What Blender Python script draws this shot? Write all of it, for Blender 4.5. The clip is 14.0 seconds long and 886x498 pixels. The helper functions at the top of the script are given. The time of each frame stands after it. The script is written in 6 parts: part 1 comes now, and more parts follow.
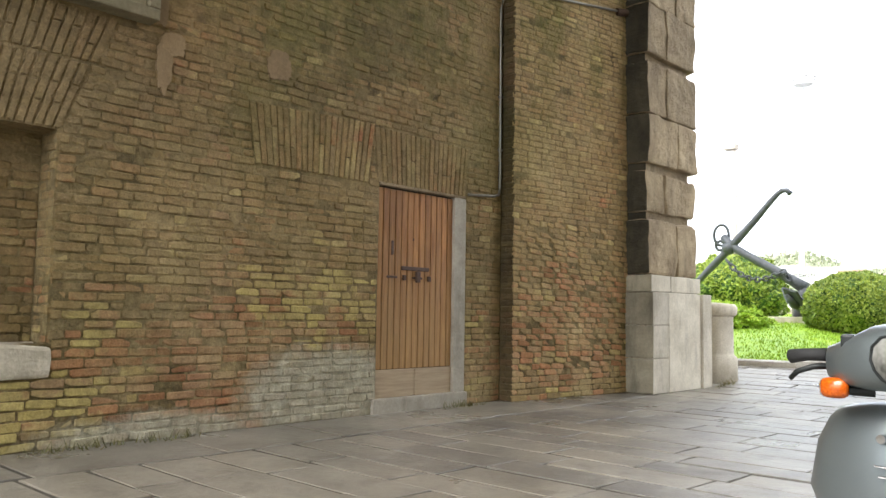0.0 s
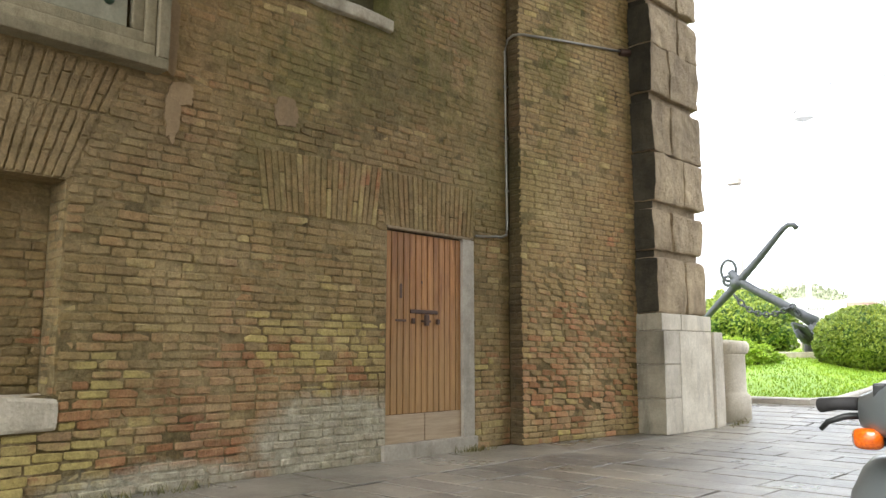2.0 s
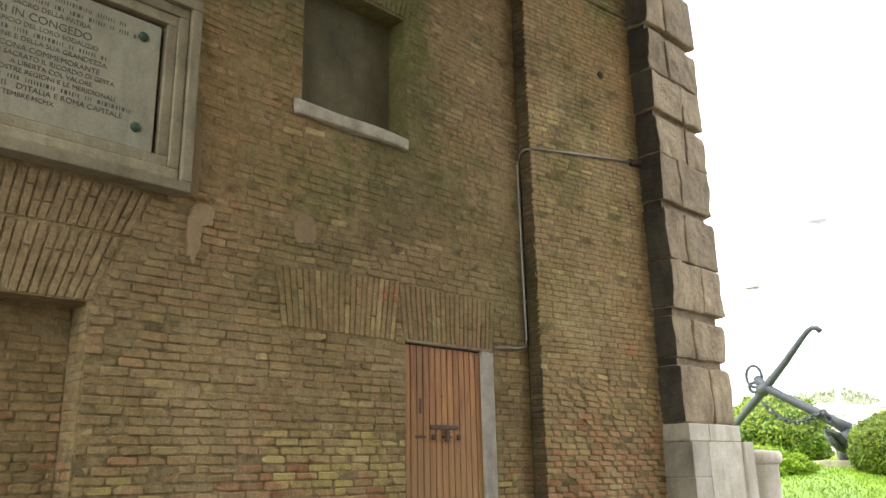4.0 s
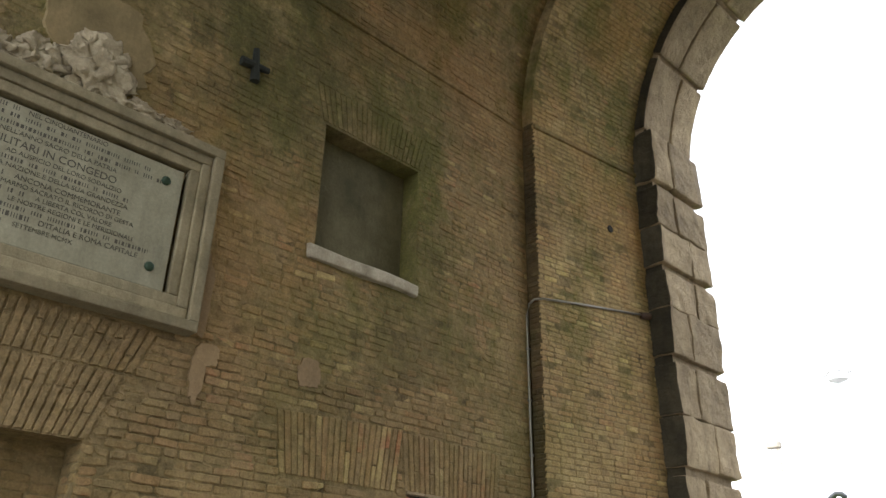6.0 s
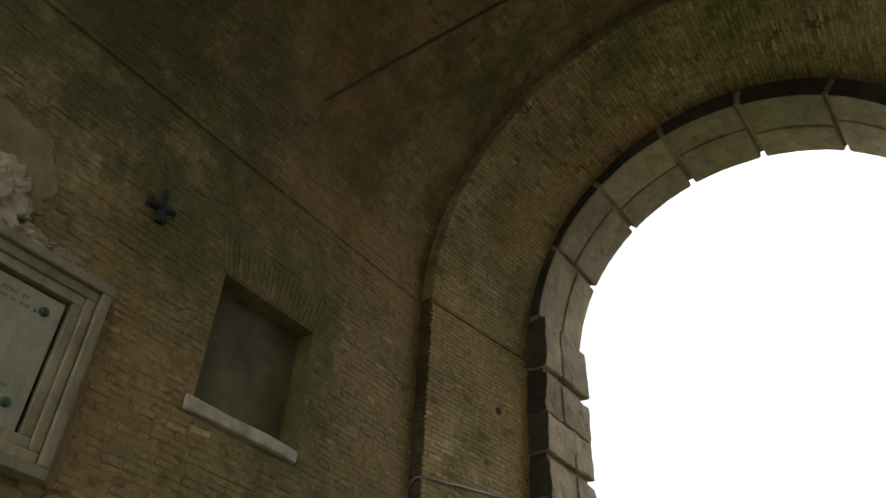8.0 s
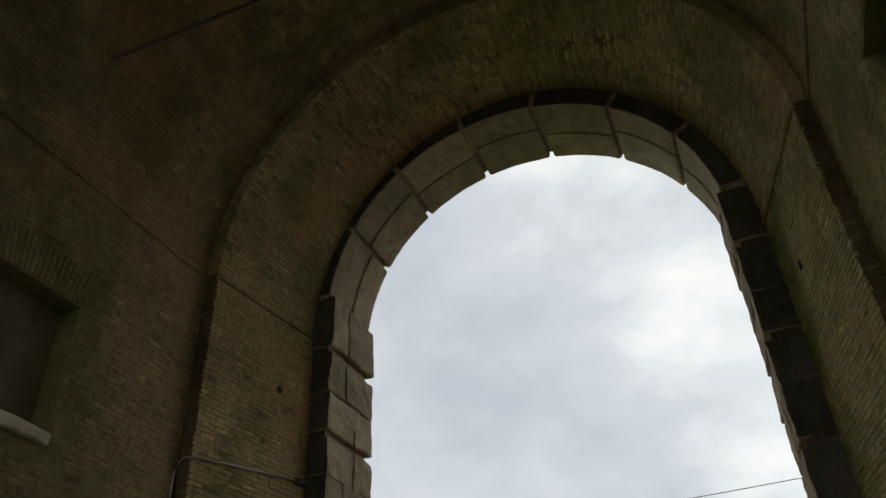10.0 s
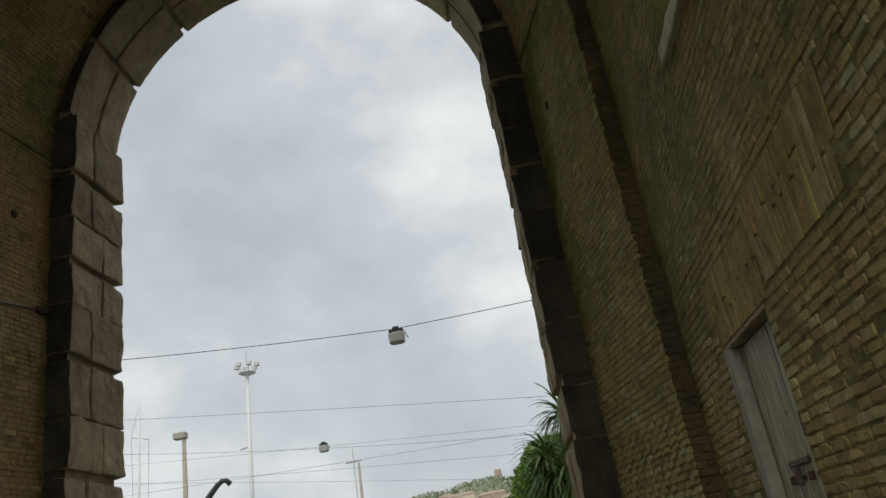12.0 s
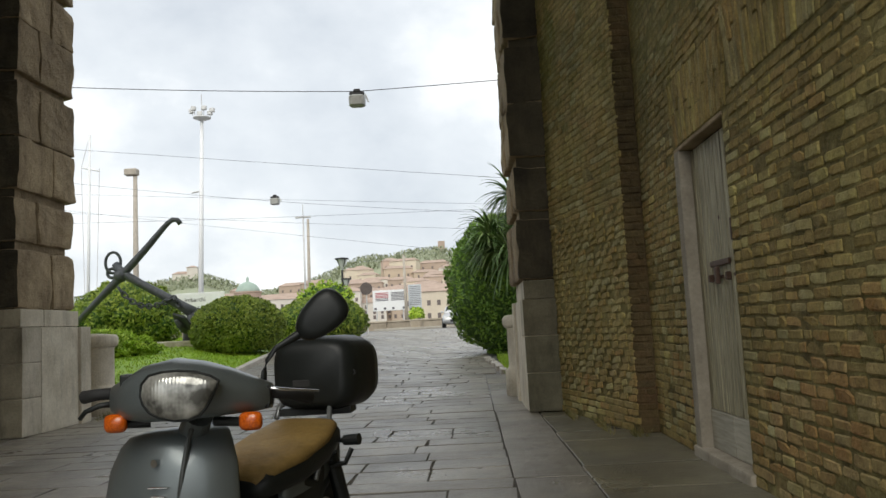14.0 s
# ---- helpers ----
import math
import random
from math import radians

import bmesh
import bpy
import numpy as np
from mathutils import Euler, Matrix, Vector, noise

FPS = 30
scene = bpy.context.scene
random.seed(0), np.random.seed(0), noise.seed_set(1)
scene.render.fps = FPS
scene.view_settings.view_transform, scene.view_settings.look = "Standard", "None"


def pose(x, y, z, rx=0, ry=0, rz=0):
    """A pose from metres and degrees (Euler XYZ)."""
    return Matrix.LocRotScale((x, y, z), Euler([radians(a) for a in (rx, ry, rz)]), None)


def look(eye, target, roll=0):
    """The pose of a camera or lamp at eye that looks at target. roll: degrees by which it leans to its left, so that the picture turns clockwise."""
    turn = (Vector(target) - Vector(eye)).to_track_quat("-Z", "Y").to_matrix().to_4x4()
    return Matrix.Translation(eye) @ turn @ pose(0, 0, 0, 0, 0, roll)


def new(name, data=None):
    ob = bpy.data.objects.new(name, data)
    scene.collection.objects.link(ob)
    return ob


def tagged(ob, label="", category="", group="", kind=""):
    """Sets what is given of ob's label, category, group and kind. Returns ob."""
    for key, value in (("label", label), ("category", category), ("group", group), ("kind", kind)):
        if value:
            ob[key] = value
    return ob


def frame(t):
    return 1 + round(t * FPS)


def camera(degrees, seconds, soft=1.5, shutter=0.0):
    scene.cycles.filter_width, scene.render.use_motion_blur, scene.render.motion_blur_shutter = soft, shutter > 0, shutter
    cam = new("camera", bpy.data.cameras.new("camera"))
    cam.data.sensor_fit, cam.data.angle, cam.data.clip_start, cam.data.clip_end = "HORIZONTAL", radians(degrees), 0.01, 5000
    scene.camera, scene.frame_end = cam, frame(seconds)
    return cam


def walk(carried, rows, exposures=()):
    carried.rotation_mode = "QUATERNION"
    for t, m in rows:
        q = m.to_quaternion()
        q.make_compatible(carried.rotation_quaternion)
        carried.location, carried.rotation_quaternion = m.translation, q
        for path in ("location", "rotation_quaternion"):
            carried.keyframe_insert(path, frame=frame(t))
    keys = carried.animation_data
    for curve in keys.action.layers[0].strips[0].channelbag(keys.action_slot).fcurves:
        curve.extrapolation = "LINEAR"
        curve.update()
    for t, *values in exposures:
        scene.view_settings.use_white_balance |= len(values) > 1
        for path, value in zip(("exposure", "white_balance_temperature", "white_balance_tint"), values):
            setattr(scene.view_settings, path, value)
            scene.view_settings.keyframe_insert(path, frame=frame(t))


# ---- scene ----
cam = camera(58.6, 14.0)
PATH = [
    (0, (-0.101, 0.698, 1.092), (-1.464, 2.153, 1.255), 0.9),
    (0.5, (-0.107, 0.691, 1.098), (-1.474, 2.14, 1.272), 0.6),
    (1, (-0.136, 0.698, 1.129), (-1.499, 2.146, 1.345), 0.4),
    (1.5, (-0.114, 0.701, 1.116), (-1.479, 2.144, 1.352), 0.1),
    (2, (-0.159, 0.699, 1.139), (-1.524, 2.138, 1.399), -0.0),
    (2.5, (-0.161, 0.698, 1.159), (-1.525, 2.127, 1.471), 0.1),
    (3, (-0.177, 0.695, 1.154), (-1.538, 2.107, 1.545), -0.3),
    (5.3, (-0.132, 0.706, 1.168), (-1.461, 2.007, 1.904), -0.1),
    (5.5, (-0.122, 0.729, 1.17), (-1.441, 2.018, 1.943), 0.5),
    (6, (-0.099, 0.74, 1.175), (-1.388, 1.993, 2.053), 1.1),
    (6.5, (-0.094, 0.742, 1.167), (-1.336, 1.964, 2.148), 1.9),
    (7, (-0.161, 0.764, 1.149), (-1.331, 1.972, 2.231), 2.8),
    (7.5, (-0.158, 0.76, 1.135), (-1.238, 1.969, 2.305), 2.9),
    (8, (-0.128, 0.744, 1.19), (-1.079, 1.987, 2.436), 3.1),
    (8.2, (-0.098, 0.732, 1.195), (-0.998, 1.979, 2.473), 3.2),
    (10.3, (0.389, 0.685, 1.345), (-0.118, 2.264, 2.462), -4.4),
    (10.5, (0.385, 0.724, 1.335), (-0.071, 2.351, 2.404), -5.4),
    (11, (0.303, 0.737, 1.225), (0.001, 2.438, 2.233), -7.9),
    (11.5, (0.315, 0.673, 1.204), (0.135, 2.441, 2.121), -9.7),
    (12, (0.328, 0.646, 1.19), (0.237, 2.495, 1.946), -10.0),
    (12.5, (0.336, 0.68, 1.176), (0.309, 2.591, 1.765), -7.8),
    (13, (0.304, 0.547, 1.164), (0.286, 2.505, 1.567), -5.2),
    (13.5, (0.34, 0.601, 1.159), (0.3, 2.583, 1.424), -3.7),
    (14, (0.335, 0.613, 1.152), (0.278, 2.603, 1.348), -3.1),
]
EXPOSURES = [(0.0, 2.83, 6450, 10), (3.0, 2.93, 6480, 10), (6.5, 2.52, 6550, 8), (8.0, 1.74, 6560, 5), (10.3, 0.64, 6680, 6), (11.5, 0.54, 6650, 6), (13.0, 0.46, 6600, 5), (14.0, 1.06, 6660, 7)]
walk(cam, [(t, look(eye, target, roll)) for t, eye, target, roll in PATH], EXPOSURES)

# ---- light ----
world = bpy.data.worlds.new("overcast_sky")
scene.world = world
world.use_nodes = True
wn, wl = world.node_tree.nodes, world.node_tree.links
wn.clear()
w_out, w_bg = wn.new("ShaderNodeOutputWorld"), wn.new("ShaderNodeBackground")
w_sky = wn.new("ShaderNodeTexSky")
w_sky.sky_type, w_sky.sun_disc = "NISHITA", False
w_sky.sun_elevation, w_sky.sun_rotation = radians(43), radians(193)
w_sky.air_density, w_sky.dust_density = 1.2, 3.0
w_co = wn.new("ShaderNodeTexCoord")
w_map = wn.new("ShaderNodeMapping")
w_map.inputs["Scale"].default_value = (1.0, 1.0, 1.5)
w_map.inputs["Location"].default_value = (0.35, 0.1, 0.42)
w_n1 = wn.new("ShaderNodeTexNoise")
w_n1.inputs["Scale"].default_value, w_n1.inputs["Detail"].default_value, w_n1.inputs["Roughness"].default_value = 2.6, 12, 0.54
w_r1 = wn.new("ShaderNodeValToRGB")
w_r1.color_ramp.elements[0].position, w_r1.color_ramp.elements[0].color = 0.36, (0.50, 0.54, 0.61, 1)
w_r1.color_ramp.elements[1].position, w_r1.color_ramp.elements[1].color = 0.70, (1.0, 1.0, 0.99, 1)
e = w_r1.color_ramp.elements.new(0.5)
e.color = (0.63, 0.665, 0.725, 1)
e = w_r1.color_ramp.elements.new(0.59)
e.color = (0.80, 0.82, 0.86, 1)
w_mix = wn.new("ShaderNodeMixRGB")
w_mix.inputs[0].default_value = 0.9
w_scl = wn.new("ShaderNodeVectorMath")
w_scl.operation = "SCALE"
w_scl.inputs["Scale"].default_value = 0.07
wl.new(w_co.outputs["Generated"], w_map.inputs[0])
wl.new(w_map.outputs[0], w_n1.inputs["Vector"])
w_sep = wn.new("ShaderNodeSeparateXYZ")
w_low = wn.new("ShaderNodeValToRGB")
for k, (p, v) in enumerate(((0.0, 0.52), (0.10, 0.49), (0.26, 0.565), (0.42, 0.505), (0.58, 0.50), (0.75, 0.57))):
    e = w_low.color_ramp.elements[k] if k < 2 else w_low.color_ramp.elements.new(p)
    e.position, e.color = p, (v, v, v, 1)
w_shift = wn.new("ShaderNodeMath")
w_shift.inputs[1].default_value = -0.5
w_add = wn.new("ShaderNodeMath")
wl.new(w_co.outputs["Generated"], w_sep.inputs[0])
wl.new(w_sep.outputs[2], w_low.inputs[0])
wl.new(w_n1.outputs[0], w_add.inputs[0])
wl.new(w_low.outputs[0], w_shift.inputs[0])
wl.new(w_shift.outputs[0], w_add.inputs[1])
wl.new(w_add.outputs[0], w_r1.inputs[0])
wl.new(w_sky.outputs[0], w_scl.inputs[0])
wl.new(w_scl.outputs[0], w_mix.inputs[1])
wl.new(w_r1.outputs[0], w_mix.inputs[2])
wl.new(w_mix.outputs[0], w_bg.inputs[0])
w_bg.inputs[1].default_value = 0.70
wl.new(w_bg.outputs[0], w_out.inputs[0])

sun = new("sun", bpy.data.lights.new("sun", "SUN"))
sun.data.energy, sun.data.angle, sun.data.color = 0.8, radians(40), (1, 0.96, 0.9)
sun.matrix_world = look((-7, -30, 29), (0, 0, 0))


XL, XR = -6.5, 2.15          # faces of the long walls


# ---- materials ----
class Mat:
    """A node material in short steps."""

    def __init__(self, name, rough=0.8, metal=0.0, spec=0.5):
        self.m = bpy.data.materials.new(name)
        self.m.use_nodes = True
        self.t = self.m.node_tree
        self.b = self.t.nodes["Principled BSDF"]
        self.b.inputs["Roughness"].default_value = rough
        self.b.inputs["Metallic"].default_value = metal
        self.b.inputs["Specular IOR Level"].default_value = spec
        self.geo = self.node("ShaderNodeNewGeometry")

    def node(self, kind, **inputs):
        n = self.t.nodes.new(kind)
        for k, v in inputs.items():
            key = k.replace("_", " ")
            self.put(n.inputs[key], v)
        return n

    def put(self, socket, v):
        if isinstance(v, bpy.types.NodeSocket):
            self.t.links.new(v, socket)
        else:
            socket.default_value = v

    def noise(self, scale, detail=4, rough=0.6, stretch=None):
        vec = self.geo.outputs["Position"]
        if stretch:
            mp = self.node("ShaderNodeMapping", Vector=vec, Scale=stretch)
            vec = mp.outputs[0]
        return self.node("ShaderNodeTexNoise", Vector=vec, Scale=scale, Detail=detail, Roughness=rough).outputs[0]

    def ramp(self, fac, *stops):
        n = self.node("ShaderNodeValToRGB", Fac=fac)
        els = n.color_ramp.elements
        for i, (p, c) in enumerate(stops):
            el = els[i] if i < 2 else els.new(p)
            el.position, el.color = p, (*c, 1) if len(c) == 3 else c
        return n.outputs[0]

    def mix(self, fac, a, b, how="MIX"):
        n = self.node("ShaderNodeMixRGB")
        n.blend_type = how
        for s, v in zip(n.inputs, (fac, a, b)):
            self.put(s, (*v, 1) if isinstance(v, tuple) and len(v) == 3 else v)
        return n.outputs[0]

    def math(self, op, a, b=0.0, clamp=False):
        n = self.node("ShaderNodeMath")
        n.operation, n.use_clamp = op, clamp
        self.put(n.inputs[0], a)
        self.put(n.inputs[1], b)
        return n.outputs[0]

    def height(self):
        return self.node("ShaderNodeSeparateXYZ", Vector=self.geo.outputs["Position"]).outputs

    def rnd(self):
        """A value of its own for every piece, joined or single."""
        o = self.node("ShaderNodeObjectInfo").outputs["Random"]
        return self.math("FRACT", self.math("ADD", self.geo.outputs["Random Per Island"], self.math("MULTIPLY", o, 7.31)))

    def bump(self, h, strength=0.4, dist=0.01):
        n = self.node("ShaderNodeBump", Height=h, Strength=strength, Distance=dist)
        self.t.links.new(n.outputs[0], self.b.inputs["Normal"])
        return self

    def color(self, c):
        self.put(self.b.inputs["Base Color"], (*c, 1) if isinstance(c, tuple) else c)
        return self


def plain(name, c, rough=0.6, metal=0.0, vary=0.25, scale=6.0, spec=0.5):
    m = Mat(name, rough, metal, spec)
    n = m.noise(scale, 5)
    fine = m.noise(scale * 14, 3)
    lo, hi = tuple(v * (1 - vary) for v in c), tuple(min(1, v * (1 + vary)) for v in c)
    m.color(m.mix(0.35, m.ramp(n, (0.3, lo), (0.7, hi)), m.ramp(fine, (0.3, lo), (0.7, hi))))
    m.bump(fine, 0.15, 0.004)
    return m.m


def brick_material(name, tone=1.0, mould=0.0, joint=False, worn=1.0, dust_light=0.58, pale=0.0):
    """Old brick in beds of brown, red and yellow; joint: the mortar that shares its stains. tone and mould also put
    light or shade into the colour.
    """
    m = Mat(name, 0.9, 0, 0.25)
    pos = m.height()
    def spot(centre, scale, reach):
        """1 at a place on the walls, falling to 0 at its ragged rim."""
        far = m.node("ShaderNodeVectorMath")
        far.operation = "DISTANCE"
        m.put(far.inputs[0], m.node("ShaderNodeMapping", Vector=m.geo.outputs["Position"], Scale=scale).outputs[0])
        far.inputs[1].default_value = [a * b for a, b in zip(centre, scale)]
        return m.math("SUBTRACT", 1.0, m.math("MULTIPLY", far.outputs["Value"], 1.0 / reach), True)

    zone = m.math("ADD", m.math("MULTIPLY", pos[2], -0.95), m.math("MULTIPLY", m.noise(0.9, 3), 2.2))
    zone = m.math("ADD", zone, 0.55, True)
    if joint:
        upper = m.ramp(m.noise(3.4, 7, 0.74), (0.36, (0.075, 0.056, 0.029)), (0.46, (0.16, 0.118, 0.060)), (0.58, (0.28, 0.21, 0.108)))
        lower = m.ramp(m.noise(3.8, 7, 0.74), (0.38, (0.050, 0.035, 0.018)), (0.50, (0.15, 0.105, 0.05)), (0.64, (0.33, 0.26, 0.14)))
        c = m.mix(m.math("MULTIPLY", zone, worn), upper, lower)
    else:
        r = m.rnd()
        r2 = m.math("FRACT", m.math("MULTIPLY", r, 17.3))
        c = m.ramp(r, (0.0, (0.212, 0.144, 0.071)), (0.2, (0.281, 0.203, 0.105)), (0.4, (0.310, 0.210, 0.094)), (0.58, (0.261, 0.183, 0.085)), (0.74, (0.330, 0.204, 0.099)), (0.93, (0.330, 0.246, 0.118)), (1.0, (0.473, 0.369, 0.169)))
        if pale:
            c = m.mix(m.math("MULTIPLY", m.ramp(r2, (0.62, (0, 0, 0)), (0.9, (1, 1, 1))), pale), c, (0.42, 0.385, 0.29))
        # repairs in yellow and in red brick, gathered in beds
        rag = m.math("ADD", m.math("MULTIPLY", m.noise(1.5, 4, 0.6), 1.7), m.math("MULTIPLY", r2, 0.75))
        yellow = m.math("ADD", spot((XL, 5.75, 1.08), (1, 0.62, 1.5), 0.9), m.math("MULTIPLY", spot((XL, 3.55, 0.55), (1, 1.0, 1.2), 0.8), 0.75))
        yellow = m.math("ADD", yellow, m.math("MULTIPLY", spot((XL, 2.7, 0.25), (1, 0.9, 1.2), 0.8), 0.75))
        yellow = m.math("ADD", yellow, m.math("MULTIPLY", spot((XR, 5.2, 2.0), (1, 0.5, 0.8), 0.9), 0.35))
        yellow = m.math("ADD", m.math("MULTIPLY", yellow, 1.55), m.math("SUBTRACT", m.math("MULTIPLY", zone, 0.20 * worn), 1.64))
        yellow = m.math("MULTIPLY", m.math("ADD", yellow, rag), 4.0, True)
        red = m.math("ADD", m.math("MULTIPLY", spot((XL, 4.55, 0.58), (1, 0.7, 1.0), 0.9), 1.15), m.math("MULTIPLY", spot((XL + 0.4, 9.9, 1.0), (1, 0.55, 0.7), 1.0), 0.55))
        red = m.math("ADD", red, m.math("MULTIPLY", spot((XR, 4.3, 0.2), (1, 0.5, 0.9), 1.0), 1.0))
        red = m.math("ADD", m.math("MULTIPLY", red, 1.25), m.math("SUBTRACT", m.math("MULTIPLY", zone, 0.27 * worn), 1.58))
        red = m.math("MULTIPLY", m.math("ADD", red, m.math("ADD", m.math("MULTIPLY", m.noise(1.9, 4, 0.6, (1, 1.2, 1.4)), 1.7), m.math("MULTIPLY", r, 0.75))), 4.0, True)
        tone_r = m.ramp(r2, (0.0, (0.22, 0.098, 0.052)), (0.35, (0.36, 0.150, 0.074)), (0.7, (0.37, 0.20, 0.112)), (1.0, (0.30, 0.195, 0.115)))
        tone_y = m.ramp(r, (0.0, (0.44, 0.345, 0.12)), (0.4, (0.53, 0.43, 0.16)), (0.75, (0.38, 0.29, 0.125)), (1.0, (0.62, 0.52, 0.23)))
        c = m.mix(m.math("MULTIPLY", yellow, 0.85 * worn), c, tone_y)
        c = m.mix(m.math("MULTIPLY", red, 0.9 * min(1.0, worn + 0.2)), c, tone_r)
    # lime bloom, green growth and soot in patches, the green stronger with height
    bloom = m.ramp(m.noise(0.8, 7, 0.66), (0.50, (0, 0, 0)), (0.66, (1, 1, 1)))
    c = m.mix(m.math("MULTIPLY", bloom, dust_light), c, (0.405, 0.315, 0.165))
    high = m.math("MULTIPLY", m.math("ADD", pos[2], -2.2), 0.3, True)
    smear = m.ramp(m.noise(2.6, 8, 0.72), (0.45, (0, 0, 0)), (0.60, (1, 1, 1)))
    hide = m.math("ADD", m.math("SUBTRACT", 0.55, m.math("MULTIPLY", zone, 0.35)), m.math("MULTIPLY", high, 0.25))
    c = m.mix(m.math("MULTIPLY", smear, hide), c, (0.285, 0.21, 0.104))
    pink = m.ramp(m.noise(1.3, 7, 0.7, (1, 1, 1.4)), (0.60, (0, 0, 0)), (0.66, (1, 1, 1)))
    c = m.mix(m.math("MULTIPLY", pink, 0.45), c, (0.34, 0.225, 0.125))
    green = m.ramp(m.noise(0.42, 8, 0.74, (1, 1.3, 0.8)), (0.44, (0, 0, 0)), (0.58, (1, 1, 1)))
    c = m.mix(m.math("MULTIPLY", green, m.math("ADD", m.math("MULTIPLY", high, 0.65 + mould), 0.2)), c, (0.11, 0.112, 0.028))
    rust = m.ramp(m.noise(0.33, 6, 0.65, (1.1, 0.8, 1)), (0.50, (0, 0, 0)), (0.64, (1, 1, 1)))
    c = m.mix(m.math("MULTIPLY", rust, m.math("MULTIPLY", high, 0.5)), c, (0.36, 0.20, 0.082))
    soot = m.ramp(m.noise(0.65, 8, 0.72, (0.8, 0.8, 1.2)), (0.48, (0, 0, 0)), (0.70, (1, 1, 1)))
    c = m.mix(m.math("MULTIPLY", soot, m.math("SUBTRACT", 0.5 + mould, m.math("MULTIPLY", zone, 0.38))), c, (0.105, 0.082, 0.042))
    mud = m.math("MULTIPLY", spot((XL, 2.3, 3.1), (1.0, 0.5, 0.85), 1.0), m.ramp(m.noise(2.2, 7, 0.7), (0.34, (0, 0, 0)), (0.50, (2.2, 2.2, 2.2))), True)
    c = m.mix(m.math("MULTIPLY", mud, 0.75), c, m.ramp(m.noise(7, 5), (0.35, (0.175, 0.125, 0.066)), (0.65, (0.275, 0.20, 0.108))))
    # damp growth, plus the dimness high on the left wall put into colour
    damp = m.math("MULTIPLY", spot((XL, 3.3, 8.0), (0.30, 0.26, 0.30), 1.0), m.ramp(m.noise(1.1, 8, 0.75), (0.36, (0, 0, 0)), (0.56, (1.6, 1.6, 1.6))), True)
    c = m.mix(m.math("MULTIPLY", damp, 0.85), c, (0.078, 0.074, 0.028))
    # cement smeared over the courses beside the left door
    away = m.math("SUBTRACT", 1.0, m.math("MAXIMUM", spot((XL, 5.85, 0.20), (1.0, 0.56, 1.05), 1.05), m.math("MULTIPLY", spot((XL, 4.0, 0.0), (1.0, 0.45, 2.2), 1.0), 0.85)))
    cement = m.math("ADD", m.math("MULTIPLY", m.noise(3.5, 6, 0.7), 0.7), m.math("MULTIPLY", away, -1.5))
    cement = m.math("MULTIPLY", m.math("ADD", cement, 0.60), 3.2, True)
    c = m.mix(m.math("MULTIPLY", cement, 0.8), c, m.ramp(m.noise(9, 5), (0.35, (0.33, 0.31, 0.23)), (0.65, (0.50, 0.47, 0.37))))
    grain = m.noise(48, 5, 0.75)
    mott = m.noise(11, 6, 0.7)
    c = m.mix(0.75, c, m.mix(1.0, c, m.ramp(mott, (0.28, (0.62, 0.62, 0.62)), (0.72, (1.32, 1.30, 1.25))), "MULTIPLY"))
    c = m.mix(0.7, c, m.mix(1.0, c, m.ramp(grain, (0.25, (0.6, 0.6, 0.6)), (0.75, (1.32, 1.32, 1.3))), "MULTIPLY"))
    c = m.mix(1.0, c, tone if isinstance(tone, tuple) else (tone, tone, tone), "MULTIPLY")
    m.color(c)
    m.bump(m.math("ADD", grain, m.math("MULTIPLY", m.noise(14, 4), 2.2)), 0.9, 0.012)
    return m.m


def stone_material(name, a, b, pit=0.5, scale=1.6, rough=0.85, streak=0.45):
    m = Mat(name, rough, 0, 0.35)
    base = m.ramp(m.noise(scale, 7, 0.65), (0.3, a), (0.7, b))
    r = m.rnd()
    base = m.mix(1.0, base, m.ramp(r, (0, (0.8, 0.79, 0.78)), (1, (1.15, 1.15, 1.15))), "MULTIPLY")
    if streak:
        dark = m.ramp(m.noise(2.2, 5, 0.7, (2.2, 2.2, 0.5)), (0.5, (0, 0, 0)), (0.78, (1, 1, 1)))
        base = m.mix(m.math("MULTIPLY", dark, streak), base, tuple(v * 0.42 for v in a))
    fine = m.noise(38, 5, 0.7)
    base = m.mix(0.5, base, m.mix(1.0, base, m.ramp(fine, (0.3, (0.7, 0.7, 0.7)), (0.7, (1.2, 1.2, 1.2))), "MULTIPLY"))
    m.color(base)
    m.bump(m.math("ADD", fine, m.math("MULTIPLY", m.noise(7, 4), 2.0)), pit, 0.02)
    return m.m


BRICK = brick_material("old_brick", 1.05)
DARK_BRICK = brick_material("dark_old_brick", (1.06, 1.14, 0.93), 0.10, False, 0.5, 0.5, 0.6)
# daylight near the arch put into the colour: lighter tone, more bloom, less soot
DAYLIT_BRICK = brick_material("daylit_old_brick", 1.32, -0.12, False, 1.0, 0.85)
# very dark brick for faces in shadow, the shade being in its tone
SHADED_BRICK = brick_material("shaded_old_brick", 0.36, 0.45, False, 0.3)
# mould-stained brick, with the vault's dimness put into its tone as well
VAULT_BRICK = brick_material("mould_stained_dim_vault_brick", 0.95, 0.22)
MORTAR = brick_material("dirty_lime_mortar", 1.05, 0.0, True)
MOSSY_MORTAR = brick_material("mossy_mortar", (0.92, 1.02, 0.82), 0.15, True)
# dark sandstone: shade of the inward faces put into the colour
SHADED_QUOIN = stone_material("shaded_sandstone", (0.024, 0.022, 0.015), (0.10, 0.085, 0.055), 1.0, 1.1, 0.9, 0.6)
QUOIN = stone_material("weathered_sandstone", (0.225, 0.168, 0.102), (0.48, 0.375, 0.235), 1.2, 2.1, 0.88, 0.65)
